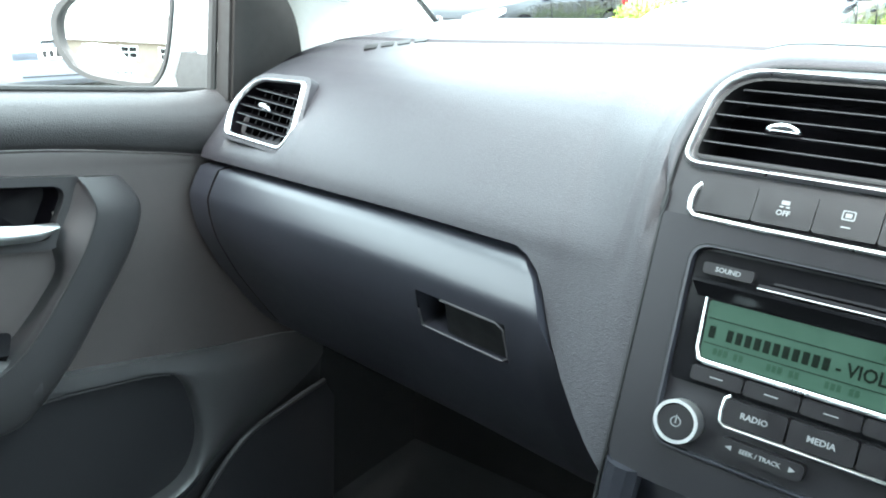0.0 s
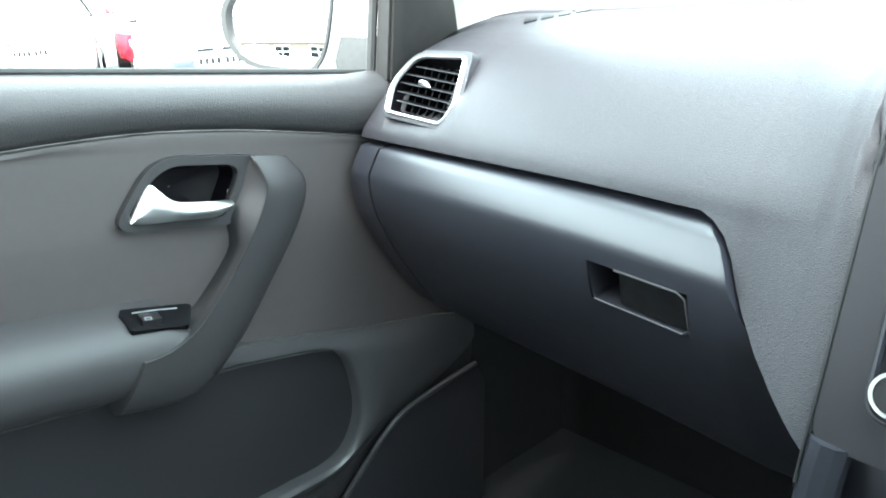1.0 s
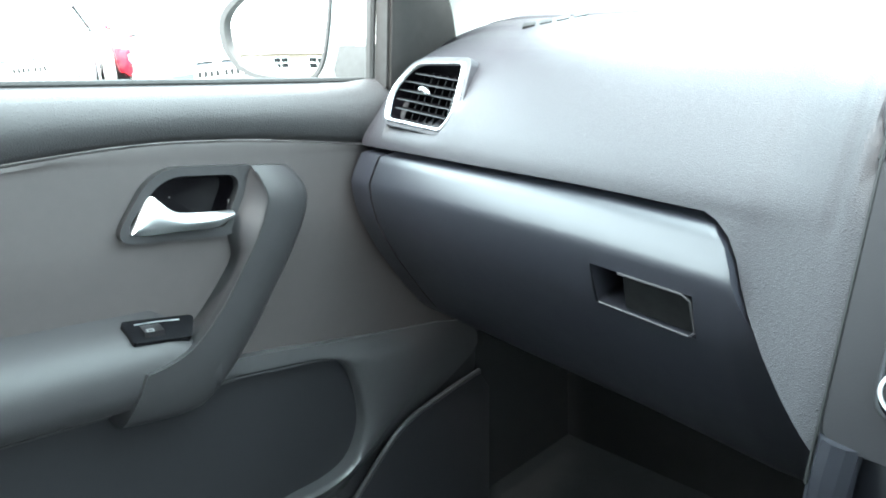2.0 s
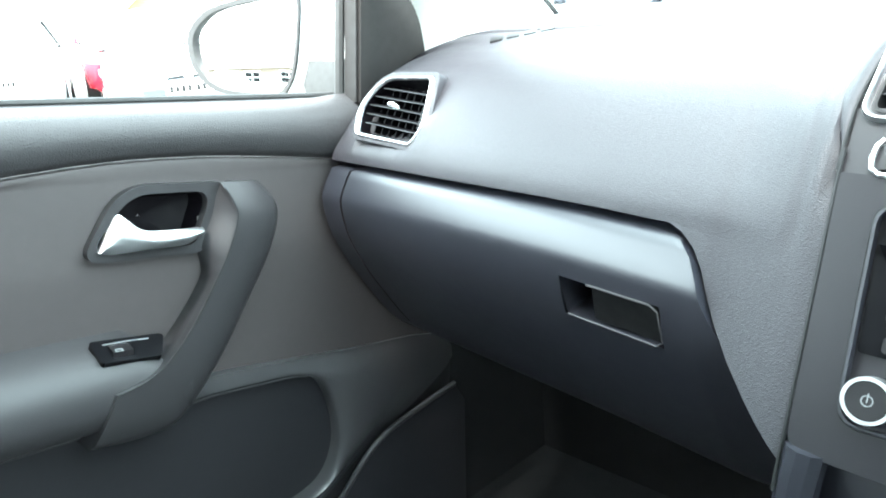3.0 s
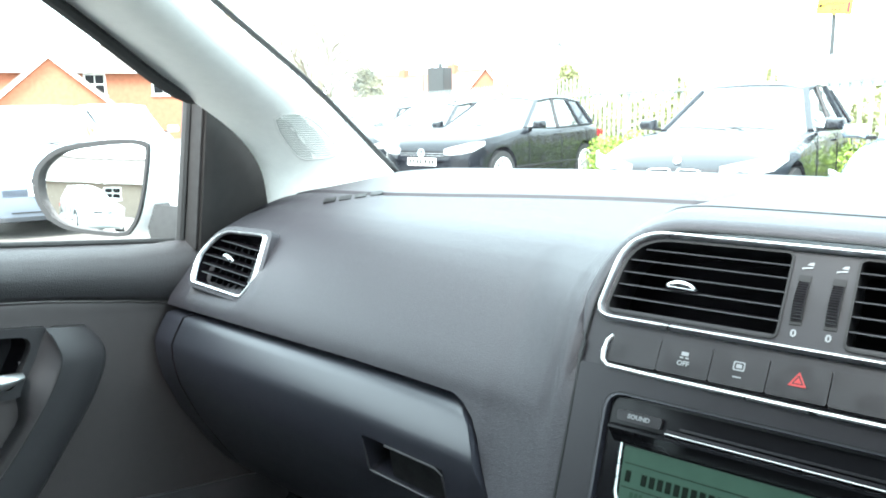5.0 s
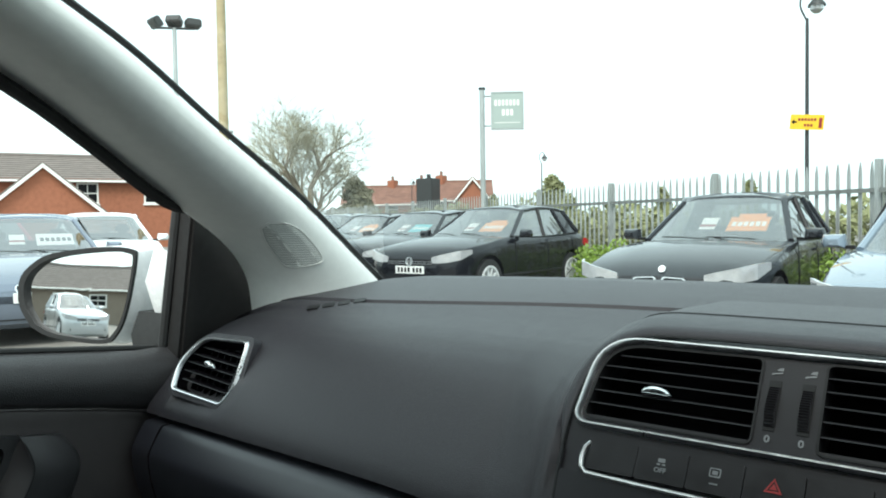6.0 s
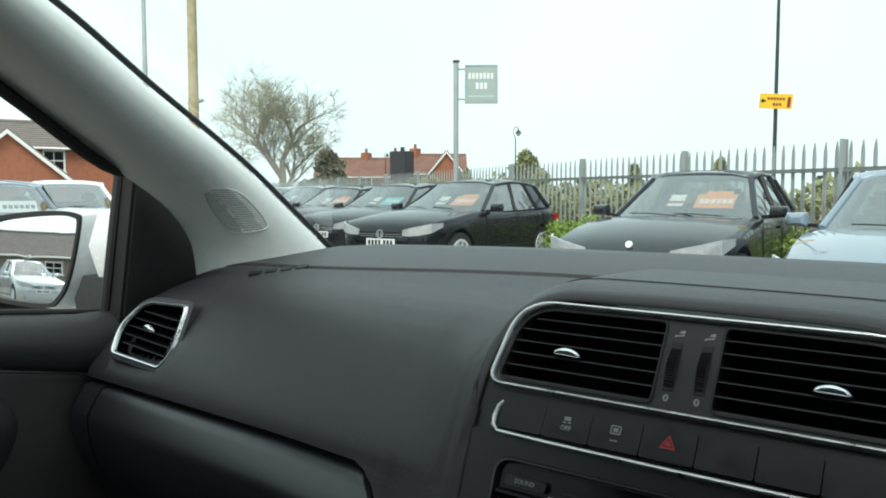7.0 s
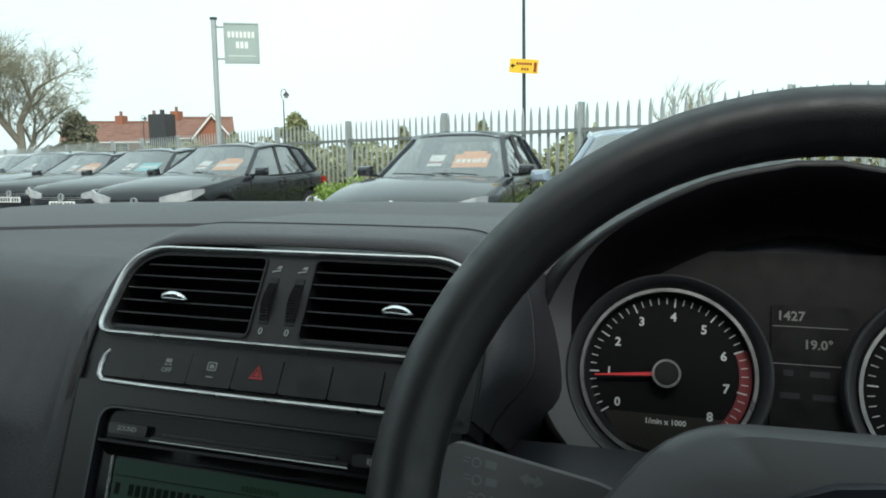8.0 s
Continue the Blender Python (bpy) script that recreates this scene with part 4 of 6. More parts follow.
def pillar(s, name):
    e1 = catmull([(-0.637, 1.023, 1.029), (-0.630, 0.986, 1.052), (-0.610, 0.881, 1.113), (-0.590, 0.782, 1.168), (-0.562, 0.635, 1.238), (-0.541, 0.539, 1.285), (-0.527, 0.469, 1.313), (-0.497, 0.333, 1.36), (-0.48, 0.2, 1.40)], 4)
    e2 = catmull([(-0.665, 0.799, 0.965), (-0.661, 0.792, 1.03), (-0.657, 0.777, 1.076), (-0.648, 0.731, 1.119), (-0.630, 0.644, 1.165), (-0.610, 0.545, 1.219), (-0.591, 0.466, 1.259), (-0.567, 0.333, 1.31), (-0.555, 0.2, 1.345)], 4)
    rows = []
    for a, b in zip(e1, e2):
        row = [Vector((a.x - 0.02, a.y + 0.004, a.z + 0.004))]
        for t, bulge in zip(PILLAR_T, PILLAR_BULGE):
            p = a.lerp(b, t)
            row.append(Vector((p.x + bulge, p.y - bulge * 0.35, p.z)))
        row.append(Vector((b.x - 0.02, b.y, b.z - 0.002)))
        rows.append([Vector((p.x * -s, p.y, p.z)) for p in row])
    pil = thing("pillar_trim", (-0.63 * -s, 0.85, 1.04), "pale grey plastic windscreen pillar trim", "pillar trim")
    part("trim", shell(loft(rows), 0.002), M_PILLAR, pil, angle=60)
    part("screen_seal", tube([Vector((p.x * -s - 0.006 * -s, p.y + 0.010, p.z + 0.004)) for p in e1], 0.0035, 8), M_RUBBER, pil)
    if s < 0:
        def skin(u, t, lift):
            i, f = int(u), u - int(u)
            q = e1[i].lerp(e1[i + 1], f).lerp(e2[i].lerp(e2[i + 1], f), t)
            b = float(np.interp(t, PILLAR_T, PILLAR_BULGE)) + lift
            return Vector((q.x + b, q.y - b * 0.35, q.z + lift * 0.3))

        mouth = [(p.x, p.y) for p in catmull([(11.8, 0.74, 0), (11.8, 0.62, 0), (10.9, 0.455, 0), (9.4, 0.415, 0), (7.75, 0.435, 0), (7.35, 0.52, 0), (7.7, 0.755, 0), (8.9, 0.805, 0), (10.7, 0.795, 0), (11.8, 0.74, 0)], 5)][:-1]
        cu, ct = 9.6, 0.62
        part("tweeter_rim", loft([[skin(cu + (u - cu) * f, ct + (t - ct) * f, h) for u, t in mouth] for f, h in ((1.07, -0.002), (1.05, 0.0010), (1.02, 0.0016), (0.99, 0.0008), (0.97, -0.001))], close=True), M_PILLAR, pil)
        grille = part("tweeter_grille", loft([[skin(cu + (u - cu) * f, ct + (t - ct) * f, 0.0003) for u, t in mouth] for f in (0.98, 0.8, 0.6, 0.4, 0.2, 0.02)], close=True), M_GRILLE, pil, "slotted tweeter grille")
        for i in range(26):
            u0 = 7.0 + i * 0.19
            cross = []
            for (ua, ta), (ub, tb) in zip(mouth, mouth[1:] + mouth[:1]):
                da, db = ua - u0 - 3.75 * (ta - ct), ub - u0 - 3.75 * (tb - ct)
                if (da > 0) != (db > 0):
                    cross.append(ta + (tb - ta) * da / (da - db))
            if len(cross) >= 2:
                t0, t1 = min(cross) + 0.012, max(cross) - 0.012
                if t1 - t0 > 0.02:
                    part("rib", tube([skin(u0 + 3.75 * (t - ct), t, 0.0006) for t in (t0 + (t1 - t0) * q / 6 for q in range(7))], 0.0005, 5), M_PILLAR, grille)
    return pil


pillar(-1, "left")
pillar(1, "right")

# ---- wing mirror ----
mirror = thing("wing_mirror", (-0.80, 0.70, 1.0), "white wing mirror with black base outside the window", "wing mirror")
MR = basis((-0.918, 0.702, 1.036), (0.925, 0.381, 0.0), (-0.0227, 0.0545, 1))
glass_loop = [(-0.068, -0.0385), (-0.037, -0.0511), (0.0332, -0.0572), (0.0540, -0.0480), (0.0690, -0.0180), (0.0810, 0.0460), (0.0740, 0.0595), (0.0323, 0.0615), (-0.0376, 0.0535), (-0.070, 0.0385), (-0.0865, 0.0180), (-0.0850, -0.0130)]
glass_out = [(p.x, p.y) for p in catmull([(x, y, 0) for x, y in glass_loop + glass_loop[:1]], 4)][:-1]
frame_out = [(x * 1.08 - 0.002, y * 1.10) for x, y in glass_out]
part("mirror_glass", loft([[MR @ Vector((p[0] * f, p[1] * f, 0.004 - (p[0] ** 2 + p[1] ** 2) * f * f / 6.0)) for p in glass_out] for f in (1.0, 0.8, 0.6, 0.4, 0.2, 0.01)], close=True), M_MIRROR, mirror, "slightly domed mirror glass")
part("mirror_rim", prism(frame_out, MR, -0.03, 0.010, 0.004, [tuple(p) for p in glass_out]), M_RUBBER, mirror, "black mirror rim")
rows = []
for k, (sc, zz) in enumerate(((1.0, 0.004), (1.05, -0.015), (1.04, -0.04), (0.95, -0.065), (0.75, -0.09), (0.4, -0.105), (0.05, -0.11))):
    rows.append([MR @ Vector((x * sc + 0.01 * k * 0.4, y * sc, zz)) for x, y in frame_out])
part("mirror_shell", loft(rows, close=True), M_WHITE_PAINT, mirror, "white painted mirror shell")
part("mirror_arm", loft([[(x, y, z) for y, z in ((0.722, 0.950), (0.716, 0.990), (0.728, 1.019), (0.80, 1.020), (0.83, 0.984), (0.82, 0.950))] for x in (-0.70, -0.745, -0.80, -0.83)], close=True, caps=True), M_RUBBER, mirror, "black mirror foot")
part("mirror_neck", loft([[(x, 0.728 + 0.02 * k, zc - h), (x - 0.003, 0.716 + 0.02 * k, zc), (x, 0.728 + 0.02 * k, zc + h), (x, 0.79, zc + h * 0.9), (x, 0.80, zc - h)] for x, zc, h, k in ((-0.712, 1.056, 0.034, 0), (-0.75, 1.060, 0.038, 0), (-0.80, 1.060, 0.042, 0.2))], close=True, caps=True), M_WHITE_PAINT, mirror, "white painted mirror neck")

# ---- steering wheel ----
WC = Vector((0.306, 0.463, 0.973))
W = basis(WC, (1, 0, 0), (0, math.sin(radians(25)), math.cos(radians(25))))
wheel = thing("steering_wheel", WC, "black three-spoke steering wheel with grained rim", "steering wheel")
rows = []
for i in range(73):
    a = 2 * math.pi * i / 72
    row = []
    for j in range(24):
        b = 2 * math.pi * j / 24
        dent = math.exp(-((b - 2.3) / 0.28) ** 2) + 0.8 * math.exp(-((b - 0.8) / 0.28) ** 2)
        rr = 0.0152 - 0.0016 * dent
        k = 0.173 + rr * math.cos(b)
        row.append(W @ Vector((k * math.cos(a), k * math.sin(a), rr * 1.04 * math.sin(b))))
    rows.append(row)
part("rim", loft(rows, close=True), M_RIM_GRIP, wheel, "grained black rim", angle=70)
hub_out = rpoly([(-0.075, -0.08, 0.03), (0.075, -0.08, 0.03), (0.108, -0.010, 0.03), (0.062, 0.046, 0.06), (-0.062, 0.046, 0.06), (-0.108, -0.010, 0.03)])
rows = [[W @ Vector((x * sc, y * sc, z)) for x, y in [tuple(p) for p in hub_out]] for sc, z in ((1.0, -0.06), (1.0, -0.030), (0.97, -0.018), (0.85, -0.010), (0.5, -0.005), (0.05, -0.004))]
part("hub", loft(rows, close=True), M_BEZEL, wheel, "smooth dark grey airbag cover")
for a0 in (0, 180, 270):
    R = W @ Matrix.Translation((0, -0.036 if a0 < 200 else 0, 0)) @ Matrix.Rotation(radians(a0), 4, "Z")
    part("spoke", loft([[R @ Vector((x, y, z)) for y, z in ((-h, -0.032), (-h, -0.020), (-h * 0.6, -0.014), (h * 0.6, -0.014), (h, -0.020), (h, -0.032))] for x, h in ((0.07, 0.026), (0.12, 0.020), (0.168, 0.018))], close=True, caps=True), M_GRIP, wheel)

# stalk left of the column
stalk = thing("light_stalk", (0.25, 0.52, 0.95), "black indicator stalk with white symbols behind the wheel", "stalk")
ST = basis((0.185, 0.527, 0.948), (1, 0.04, -0.20), (0.06, 0.30, 1))
part("stalk_lever", prism(rpoly([(-0.055, -0.020, 0.012), (0.06, -0.018, 0.01), (0.060, 0.010, 0.01), (0.020, 0.016, 0.03), (-0.055, 0.017, 0.008)]), ST, -0.010, 0.004, 0.003), M_STALK, stalk)
for k, (dx, dy) in enumerate(((-0.038, 0.010), (-0.036, 0.002), (-0.032, -0.006))):
    part("stalk_mark", merge(ring(ST @ Matrix.Translation((dx, dy, 0)), 0.0026, 0.0018, 0.004, 0.0044, 12), box((dx - 0.0065, dy + 0.001, 0.004), (dx - 0.0035, dy + 0.0016, 0.0044), 0, ST), box((dx - 0.0065, dy - 0.001, 0.004), (dx - 0.0035, dy - 0.0004, 0.0044), 0, ST), box((dx + 0.0045, dy - 0.001, 0.004), (dx + 0.010, dy + 0.0025, 0.0044), 0, ST)), M_WHITE, stalk)
part("stalk_mark", merge(prism([(-0.016, 0.009), (-0.012, 0.012), (-0.012, 0.006)], ST, 0.004, 0.0044), prism([(-0.004, 0.009), (-0.008, 0.006), (-0.008, 0.012)], ST, 0.004, 0.0044), box((-0.012, 0.0078, 0.004), (-0.008, 0.0102, 0.0044), 0, ST), box((-0.013, -0.006, 0.004), (-0.008, -0.001, 0.0044), 0, ST)), M_WHITE, stalk)
column = thing("steering_column", (0.335, 0.55, 0.9), "dark plastic steering column shroud", "steering column")
part("shroud", loft([[(0.315 + math.cos(2 * math.pi * i / 20) * r, y + 0.04, z - 0.01 + math.sin(2 * math.pi * i / 20) * r * 0.8) for i in range(20)] for r, y, z in ((0.05, 0.43, 0.965), (0.065, 0.47, 0.948), (0.075, 0.56, 0.915), (0.08, 0.68, 0.88))], close=True, caps=True), M_PLASTIC, column)

# ---- instrument cluster ----
cluster = thing("instrument_cluster", (0.335, 0.70, 0.97), "black instrument cluster with silver-ringed dials", "instrument cluster")
IC = basis((0.321, 0.681, 0.977), (1, -0.03, 0), (0, 0.30, 1)) @ Matrix.Scale(0.945, 4)
part("cluster_face", prism(rpoly([(-0.165, -0.062, 0.05), (0.165, -0.062, 0.05), (0.160, 0.086, 0.06), (-0.160, 0.086, 0.06)]), IC, -0.02, -0.006), M_PANEL, cluster)


def dial(cx, digits, needle):
    c = IC @ Matrix.Translation((cx, -0.002, 0))
    part("dial_ring", ring(c, 0.0590, 0.0566, -0.006, 0.004, 56, 0.0008), M_DIAL_RING, cluster, "silver dial ring")
    part("dial_well", loft([[c @ Vector((r_ * math.cos(2 * math.pi * i / 56), r_ * math.sin(2 * math.pi * i / 56), z_)) for i in range(56)] for r_, z_ in ((0.0590, -0.004), (0.0600, 0.002), (0.0655, 0.010), (0.0668, 0.0105), (0.0680, 0.0095), (0.0690, -0.006))], close=True), M_POCKET, cluster, "flared dark dial surround")
    face = part("dial_face", disc(c, 0.056, -0.0065, -0.004, 48), M_DIAL, cluster)
    a0, a1 = 214, -43
    n = (len(digits) - 1) * 5
    ticks = []
    for i in range(n + 1):
        a = radians(a0 + (a1 - a0) * i / n)
        long = i % 5 == 0
        R = c @ Matrix.Rotation(a, 4, "Z")
        ticks.append(box((0.0465 if long else 0.0485, -0.00045 if long else -0.00028, -0.004), (0.0530, 0.00045 if long else 0.00028, -0.0034), 0, R))
    part("dial_ticks", merge(*ticks), M_DIAL_WHITE, face)
    for i, d in enumerate(digits):
        a = radians(a0 + (a1 - a0) * i / (len(digits) - 1))
        if d:
            part("dial_number", letters(d, c @ Matrix.Translation((0.0395 * math.cos(a), 0.0395 * math.sin(a), -0.004)), 0.0085, 0.0003), M_DIAL_WHITE, face)
    a = radians(needle)
    R = c @ Matrix.Rotation(a, 4, "Z")
    part("needle", prism([(0.0, -0.0014), (0.049, -0.0005), (0.049, 0.0005), (0.0, 0.0014)], R, 0.000, 0.0016), M_NEEDLE, face, "red needle")
    part("needle_hub", ring(c, 0.0096, 0.0080, -0.003, 0.0055, 28, 0.0006), M_DIAL_RING, face)
    part("needle_cap", disc(c, 0.0074, -0.003, 0.005, 24, 0.001), M_DARK, face)
    return c, face


c, tacho = dial(-0.0885, "012345678", 185)
arc = [radians(214 - 257 * (6.0 + 2.0 * i / 24) / 8) for i in range(25)]
part("red_zone", loft([[c @ Vector((r_ * math.cos(a), r_ * math.sin(a), z_)) for r_, z_ in ((0.0472, -0.004), (0.0472, -0.0037), (0.0552, -0.0037), (0.0552, -0.004))] for a in arc]), M_DIAL_RED, tacho, "red zone of the dial")
part("dial_caption", letters("1/min x 1000", c @ Matrix.Translation((0, -0.0330, -0.004)), 0.0052, 0.0003), M_DIAL_WHITE, tacho)
# Segment in lighter brown, a reflection put into the colour.
part("dial_foot", prism([(-0.042, -0.028), (-0.030, -0.0475), (0, -0.055), (0.030, -0.0475), (0.042, -0.028)], c, -0.004, -0.0038), M_DIAL_FOOT, tacho)
dial(0.0885, ("", "", "", "", "", "", "", ""), 213)
screen = part("trip_screen", prism(rpoly([(-0.022, -0.036, 0.002), (0.028, -0.036, 0.002), (0.028, 0.050, 0.002), (-0.022, 0.050, 0.002)], 3), IC, -0.006, -0.004), M_SCREEN, cluster, "dark trip display")
part("screen_text", letters("1427", IC @ Matrix.Translation((-0.010, 0.0425, -0.004)), 0.0088, 0.0003), M_SCREEN_INK, screen)
part("screen_text", letters("19.0\u00b0", IC @ Matrix.Translation((0.007, 0.024, -0.004)), 0.0086, 0.0003), M_SCREEN_INK, screen)
for y in (0.0355, 0.0105):
    part("screen_rule", box((-0.021, y, -0.004), (0.025, y + 0.0005, -0.0037), 0, IC), M_SCREEN_INK, screen)
part("screen_text", merge(*[box((x, y, -0.004), (x + w, y + 0.004, -0.0037), 0, IC) for x, y, w in ((-0.014, 0.003, 0.006), (0.002, 0.003, 0.012), (-0.016, -0.012, 0.012), (0.004, -0.012, 0.014))]), M_FASCIA, screen)
# binnacle hood round the cluster
half = [(-0.0135, 0.1419), (-0.0666, 0.1301), (-0.1146, 0.1063), (-0.1523, 0.0761), (-0.1721, 0.0389), (-0.1783, -0.0014), (-0.1702, -0.0319), (-0.1523, -0.0567), (-0.1286, -0.0744), (-0.07, -0.086), (-0.012, -0.088)]
opening = [(p.x, p.y) for p in catmull([(x, y, 0) for x, y in half] + [(-x, y, 0) for x, y in half[::-1]], 4)]


def binnacle_rows(profile):
    """Rows (share of the opening, forwards), the upper half drawn out towards the driver."""
    rows = []
    for f, z in profile:
        row = []
        for x, y in opening:
            k = smoothstep(0.03, 0.13, y)
            row.append(IC @ Vector((x * f * (1 - 0.06 * k), y * f * (1 - 0.06 * k), z + 0.03 * k * smoothstep(-0.01, 0.02, z))))
        rows.append(row)
    return rows


# The shade under the hood is put into the lining's near-black colour.
part("hood_lining", loft(binnacle_rows(((0.74, -0.0075), (0.78, -0.0055), (0.83, 0.001), (0.865, 0.006), (0.90, 0.0105), (0.95, 0.0165), (0.985, 0.0195))), close=True), M_VENT_SHADE, cluster, "hood lining with shade put into its near-black colour", angle=60)
# Lower band in lighter grey, for the light below the hood's shade.
rows = []
for i, (x, y) in enumerate(opening):
    if y < 0.105:
        rows.append([])
        for t in (0.0, 0.25, 0.5, 0.75, 1.0):
            f = 0.985 - 0.125 * (1 - smoothstep(0.0, 0.104, y)) * (1 - t)
            k = smoothstep(0.03, 0.13, y)
            z = 0.0068 + 0.0137 * (f - 0.86) / 0.125
            rows[-1].append(IC @ Vector((x * f * (1 - 0.06 * k), y * f * (1 - 0.06 * k), z + 0.03 * k * smoothstep(-0.01, 0.02, z))))
part("binnacle_bezel", loft(rows), M_BEZEL, cluster, "smooth grey bezel", angle=60)
part("binnacle", loft(binnacle_rows(((0.985, 0.0195), (1.0, 0.020), (1.015, 0.0190), (1.03, 0.015), (1.07, 0.002), (1.14, -0.02), (1.24, -0.05), (1.30, -0.09))), close=True), M_DARK, cluster, "dark binnacle surround", angle=60)
# driver's side dash front under the pad
part("column_surround", box((0.14, 0.705, 0.80), (0.62, 0.72, 0.99), 0.004), M_PLASTIC, dashboard)
part("driver_panel", shell(loft([[(x, 0.645, 0.935), (x, 0.60, 0.92), (x, 0.595, 0.85), (x, 0.62, 0.75), (x, 0.75, 0.70)] for x in (0.137, 0.3, 0.5, 0.69)]), 0.003), M_PLASTIC, dashboard)
part("binnacle_shoulder", loft([[(x, 0.70, 1.0), (x, 0.712, 1.045), (x, 0.74, 1.068), (x, 0.80, 1.073), (x, 0.88, 1.070)] for x in (0.12, 0.16, 0.20, 0.26, 0.40)]), M_PAD, dashboard, angle=60)
part("driver_filler", loft([[(x, 0.612, 0.86), (x, 0.615, 0.95), (x, 0.622, 1.0), (x, 0.640, 1.04), (x, 0.69, 1.068), (x, 0.80, 1.066)] for x in (0.126, 0.130, 0.134, 0.138)]), M_PAD, dashboard)

# ---- the car's shell, closed behind the camera ----
shell_parts = [
    ("floor", box((-0.78, -0.92, 0.26), (0.78, 1.25, 0.30)), M_CARPET, "black carpeted car floor", "floor"),
    ("bulkhead", box((-0.80, 1.10, 0.28), (0.80, 1.14, 0.96)), M_CARPET, "dark carpeted footwell bulkhead", "bulkhead"),
    ("wall_right", box((0.745, -0.90, 0.28), (0.78, 1.1, 0.985)), M_PLASTIC, "dark lower side trim on the driver's side", "wall"),
    # Two unseen walls, added behind the camera to keep rear light off the dashboard.
    ("wall_back", box((-0.80, -0.95, 0.28), (0.80, -0.90, 1.45)), M_BACK, "unseen grey cloth wall added to close the cabin and cut rear light", "wall"),
    ("wall_light_stop", box((-0.74, -0.46, 0.28), (0.74, -0.34, 1.24), 0.05), M_BACK, "unseen dark cloth wall added to block light from behind", "wall"),
    ("kick_panel", box((-0.80, 0.52, 0.25), (-0.760, 1.12, 0.93), 0.004), M_CARPET, "dark footwell side panel", "wall"),
    ("ceiling", box((-0.60, -0.92, 1.405), (0.60, 0.22, 1.435), 0.01), M_HEADLINER, "pale cloth car headliner", "ceiling"),
]
for name, bm, m, label, cat in shell_parts:
    setting(name, bm, m, label, cat)
for s in (-1, 1):
    for y0, y1, yt in ((-0.86, -0.74, -0.80),):
        rows = [[(s * x, y, z) for x, y in ((0.78, y0), (0.74, y0), (0.74, y1), (0.78, y1))] for z in (0.97, 1.0)]
        rows.append([(s * x, y, 1.43) for x, y in ((0.64, yt - 0.06), (0.60, yt - 0.06), (0.60, yt + 0.06), (0.64, yt + 0.06))])
        setting("side_pillar", loft(rows, close=True, caps=True), M_HEADLINER, "pale trimmed roof pillar behind the seats", "pillar")
    setting("roof_rail", tube([(s * 0.52, 0.2, 1.43), (s * 0.61, -0.2, 1.43), (s * 0.62, -0.92, 1.43)], 0.03, 8), M_HEADLINER, "pale roof rail trim", "trim")
setting("roof_header", tube([(-0.52, 0.24, 1.435), (0, 0.27, 1.445), (0.52, 0.24, 1.435)], 0.025, 8), M_HEADLINER, "pale windscreen header trim", "trim")
windscreen = setting("windscreen", loft([[(x * w, y + 0.05 * (1 - (x) ** 2), z) for x in (-1, -0.66, -0.33, 0, 0.33, 0.66, 1)] for w, y, z in ((0.665, 1.05, 1.03), (0.60, 0.72, 1.215), (0.52, 0.26, 1.41))]), M_GLASS, "clear curved windscreen glass", "windscreen")
windscreen.visible_shadow = False


# ---- outside: materials ----
M_ASPHALT = mat("lot_asphalt", (0.20, 0.185, 0.165), 0.9, vary=0.25, scale=0.8, grain=0.8, grain_scale=60)
M_STEEL = mat("galvanised_steel", (0.42, 0.44, 0.43), 0.5, 0.55, vary=0.18, scale=3)
M_RAIL = mat("weathered_rail_steel", (0.20, 0.21, 0.20), 0.6, 0.3, vary=0.2, scale=3)
M_BARK = mat("tree_bark", (0.25, 0.215, 0.165), 0.9, vary=0.3, scale=4)
M_TWIG = mat("twigs", (0.38, 0.36, 0.27), 0.9, vary=0.3, scale=1)
M_LEAF = mat("hedge_leaf", (0.20, 0.30, 0.04), 0.55, vary=0.4, scale=3)
M_OLIVE = mat("olive_leaf", (0.24, 0.25, 0.115), 0.6, vary=0.4, scale=2)
M_DULL = mat("dull_leaf", (0.20, 0.19, 0.12), 0.7, vary=0.4, scale=1)
M_CONIFER = mat("conifer_leaf", (0.055, 0.075, 0.03), 0.7, vary=0.4, scale=1)
M_WOOD = mat("pole_wood", (0.42, 0.34, 0.20), 0.8, vary=0.25, scale=8)
M_BRICK = mat("red_brick", (0.31, 0.115, 0.062), 0.85, vary=0.25, scale=5)
M_RENDER = mat("brown_render", (0.20, 0.165, 0.13), 0.85, vary=0.12, scale=2)
M_TILE = mat("brown_roof_tile", (0.17, 0.145, 0.13), 0.8, vary=0.25, scale=2)
M_TILE_RED = mat("red_roof_tile", (0.22, 0.115, 0.085), 0.8, vary=0.4, scale=2)
M_TRIM = mat("white_trim", (0.75, 0.74, 0.70), 0.5, vary=0.05)
M_SIGN = mat("sign_grey_green", (0.36, 0.42, 0.39), 0.5, vary=0.05)
M_YELLOW = mat("sign_yellow", (0.85, 0.52, 0.02), 0.45, vary=0.05)
M_POLE = mat("black_painted_post", (0.03, 0.032, 0.032), 0.5, vary=0.1)
M_TYRE = mat("tyre_rubber", (0.02, 0.02, 0.02), 0.8, vary=0.2)
M_ALLOY = mat("alloy_rim", (0.80, 0.81, 0.82), 0.35, 0.2, vary=0.06)
M_LAMP_GLASS = mat("headlamp_lens", (0.55, 0.56, 0.57), 0.08, 0.35, vary=0.3, scale=9, coat=1.0)
M_BULB = mat("lamp_reflector", (0.85, 0.86, 0.88), 0.12, 0.4, vary=0.1, coat=1.0)
M_PLATE = mat("plate_white", (0.80, 0.80, 0.78), 0.4, vary=0.04)
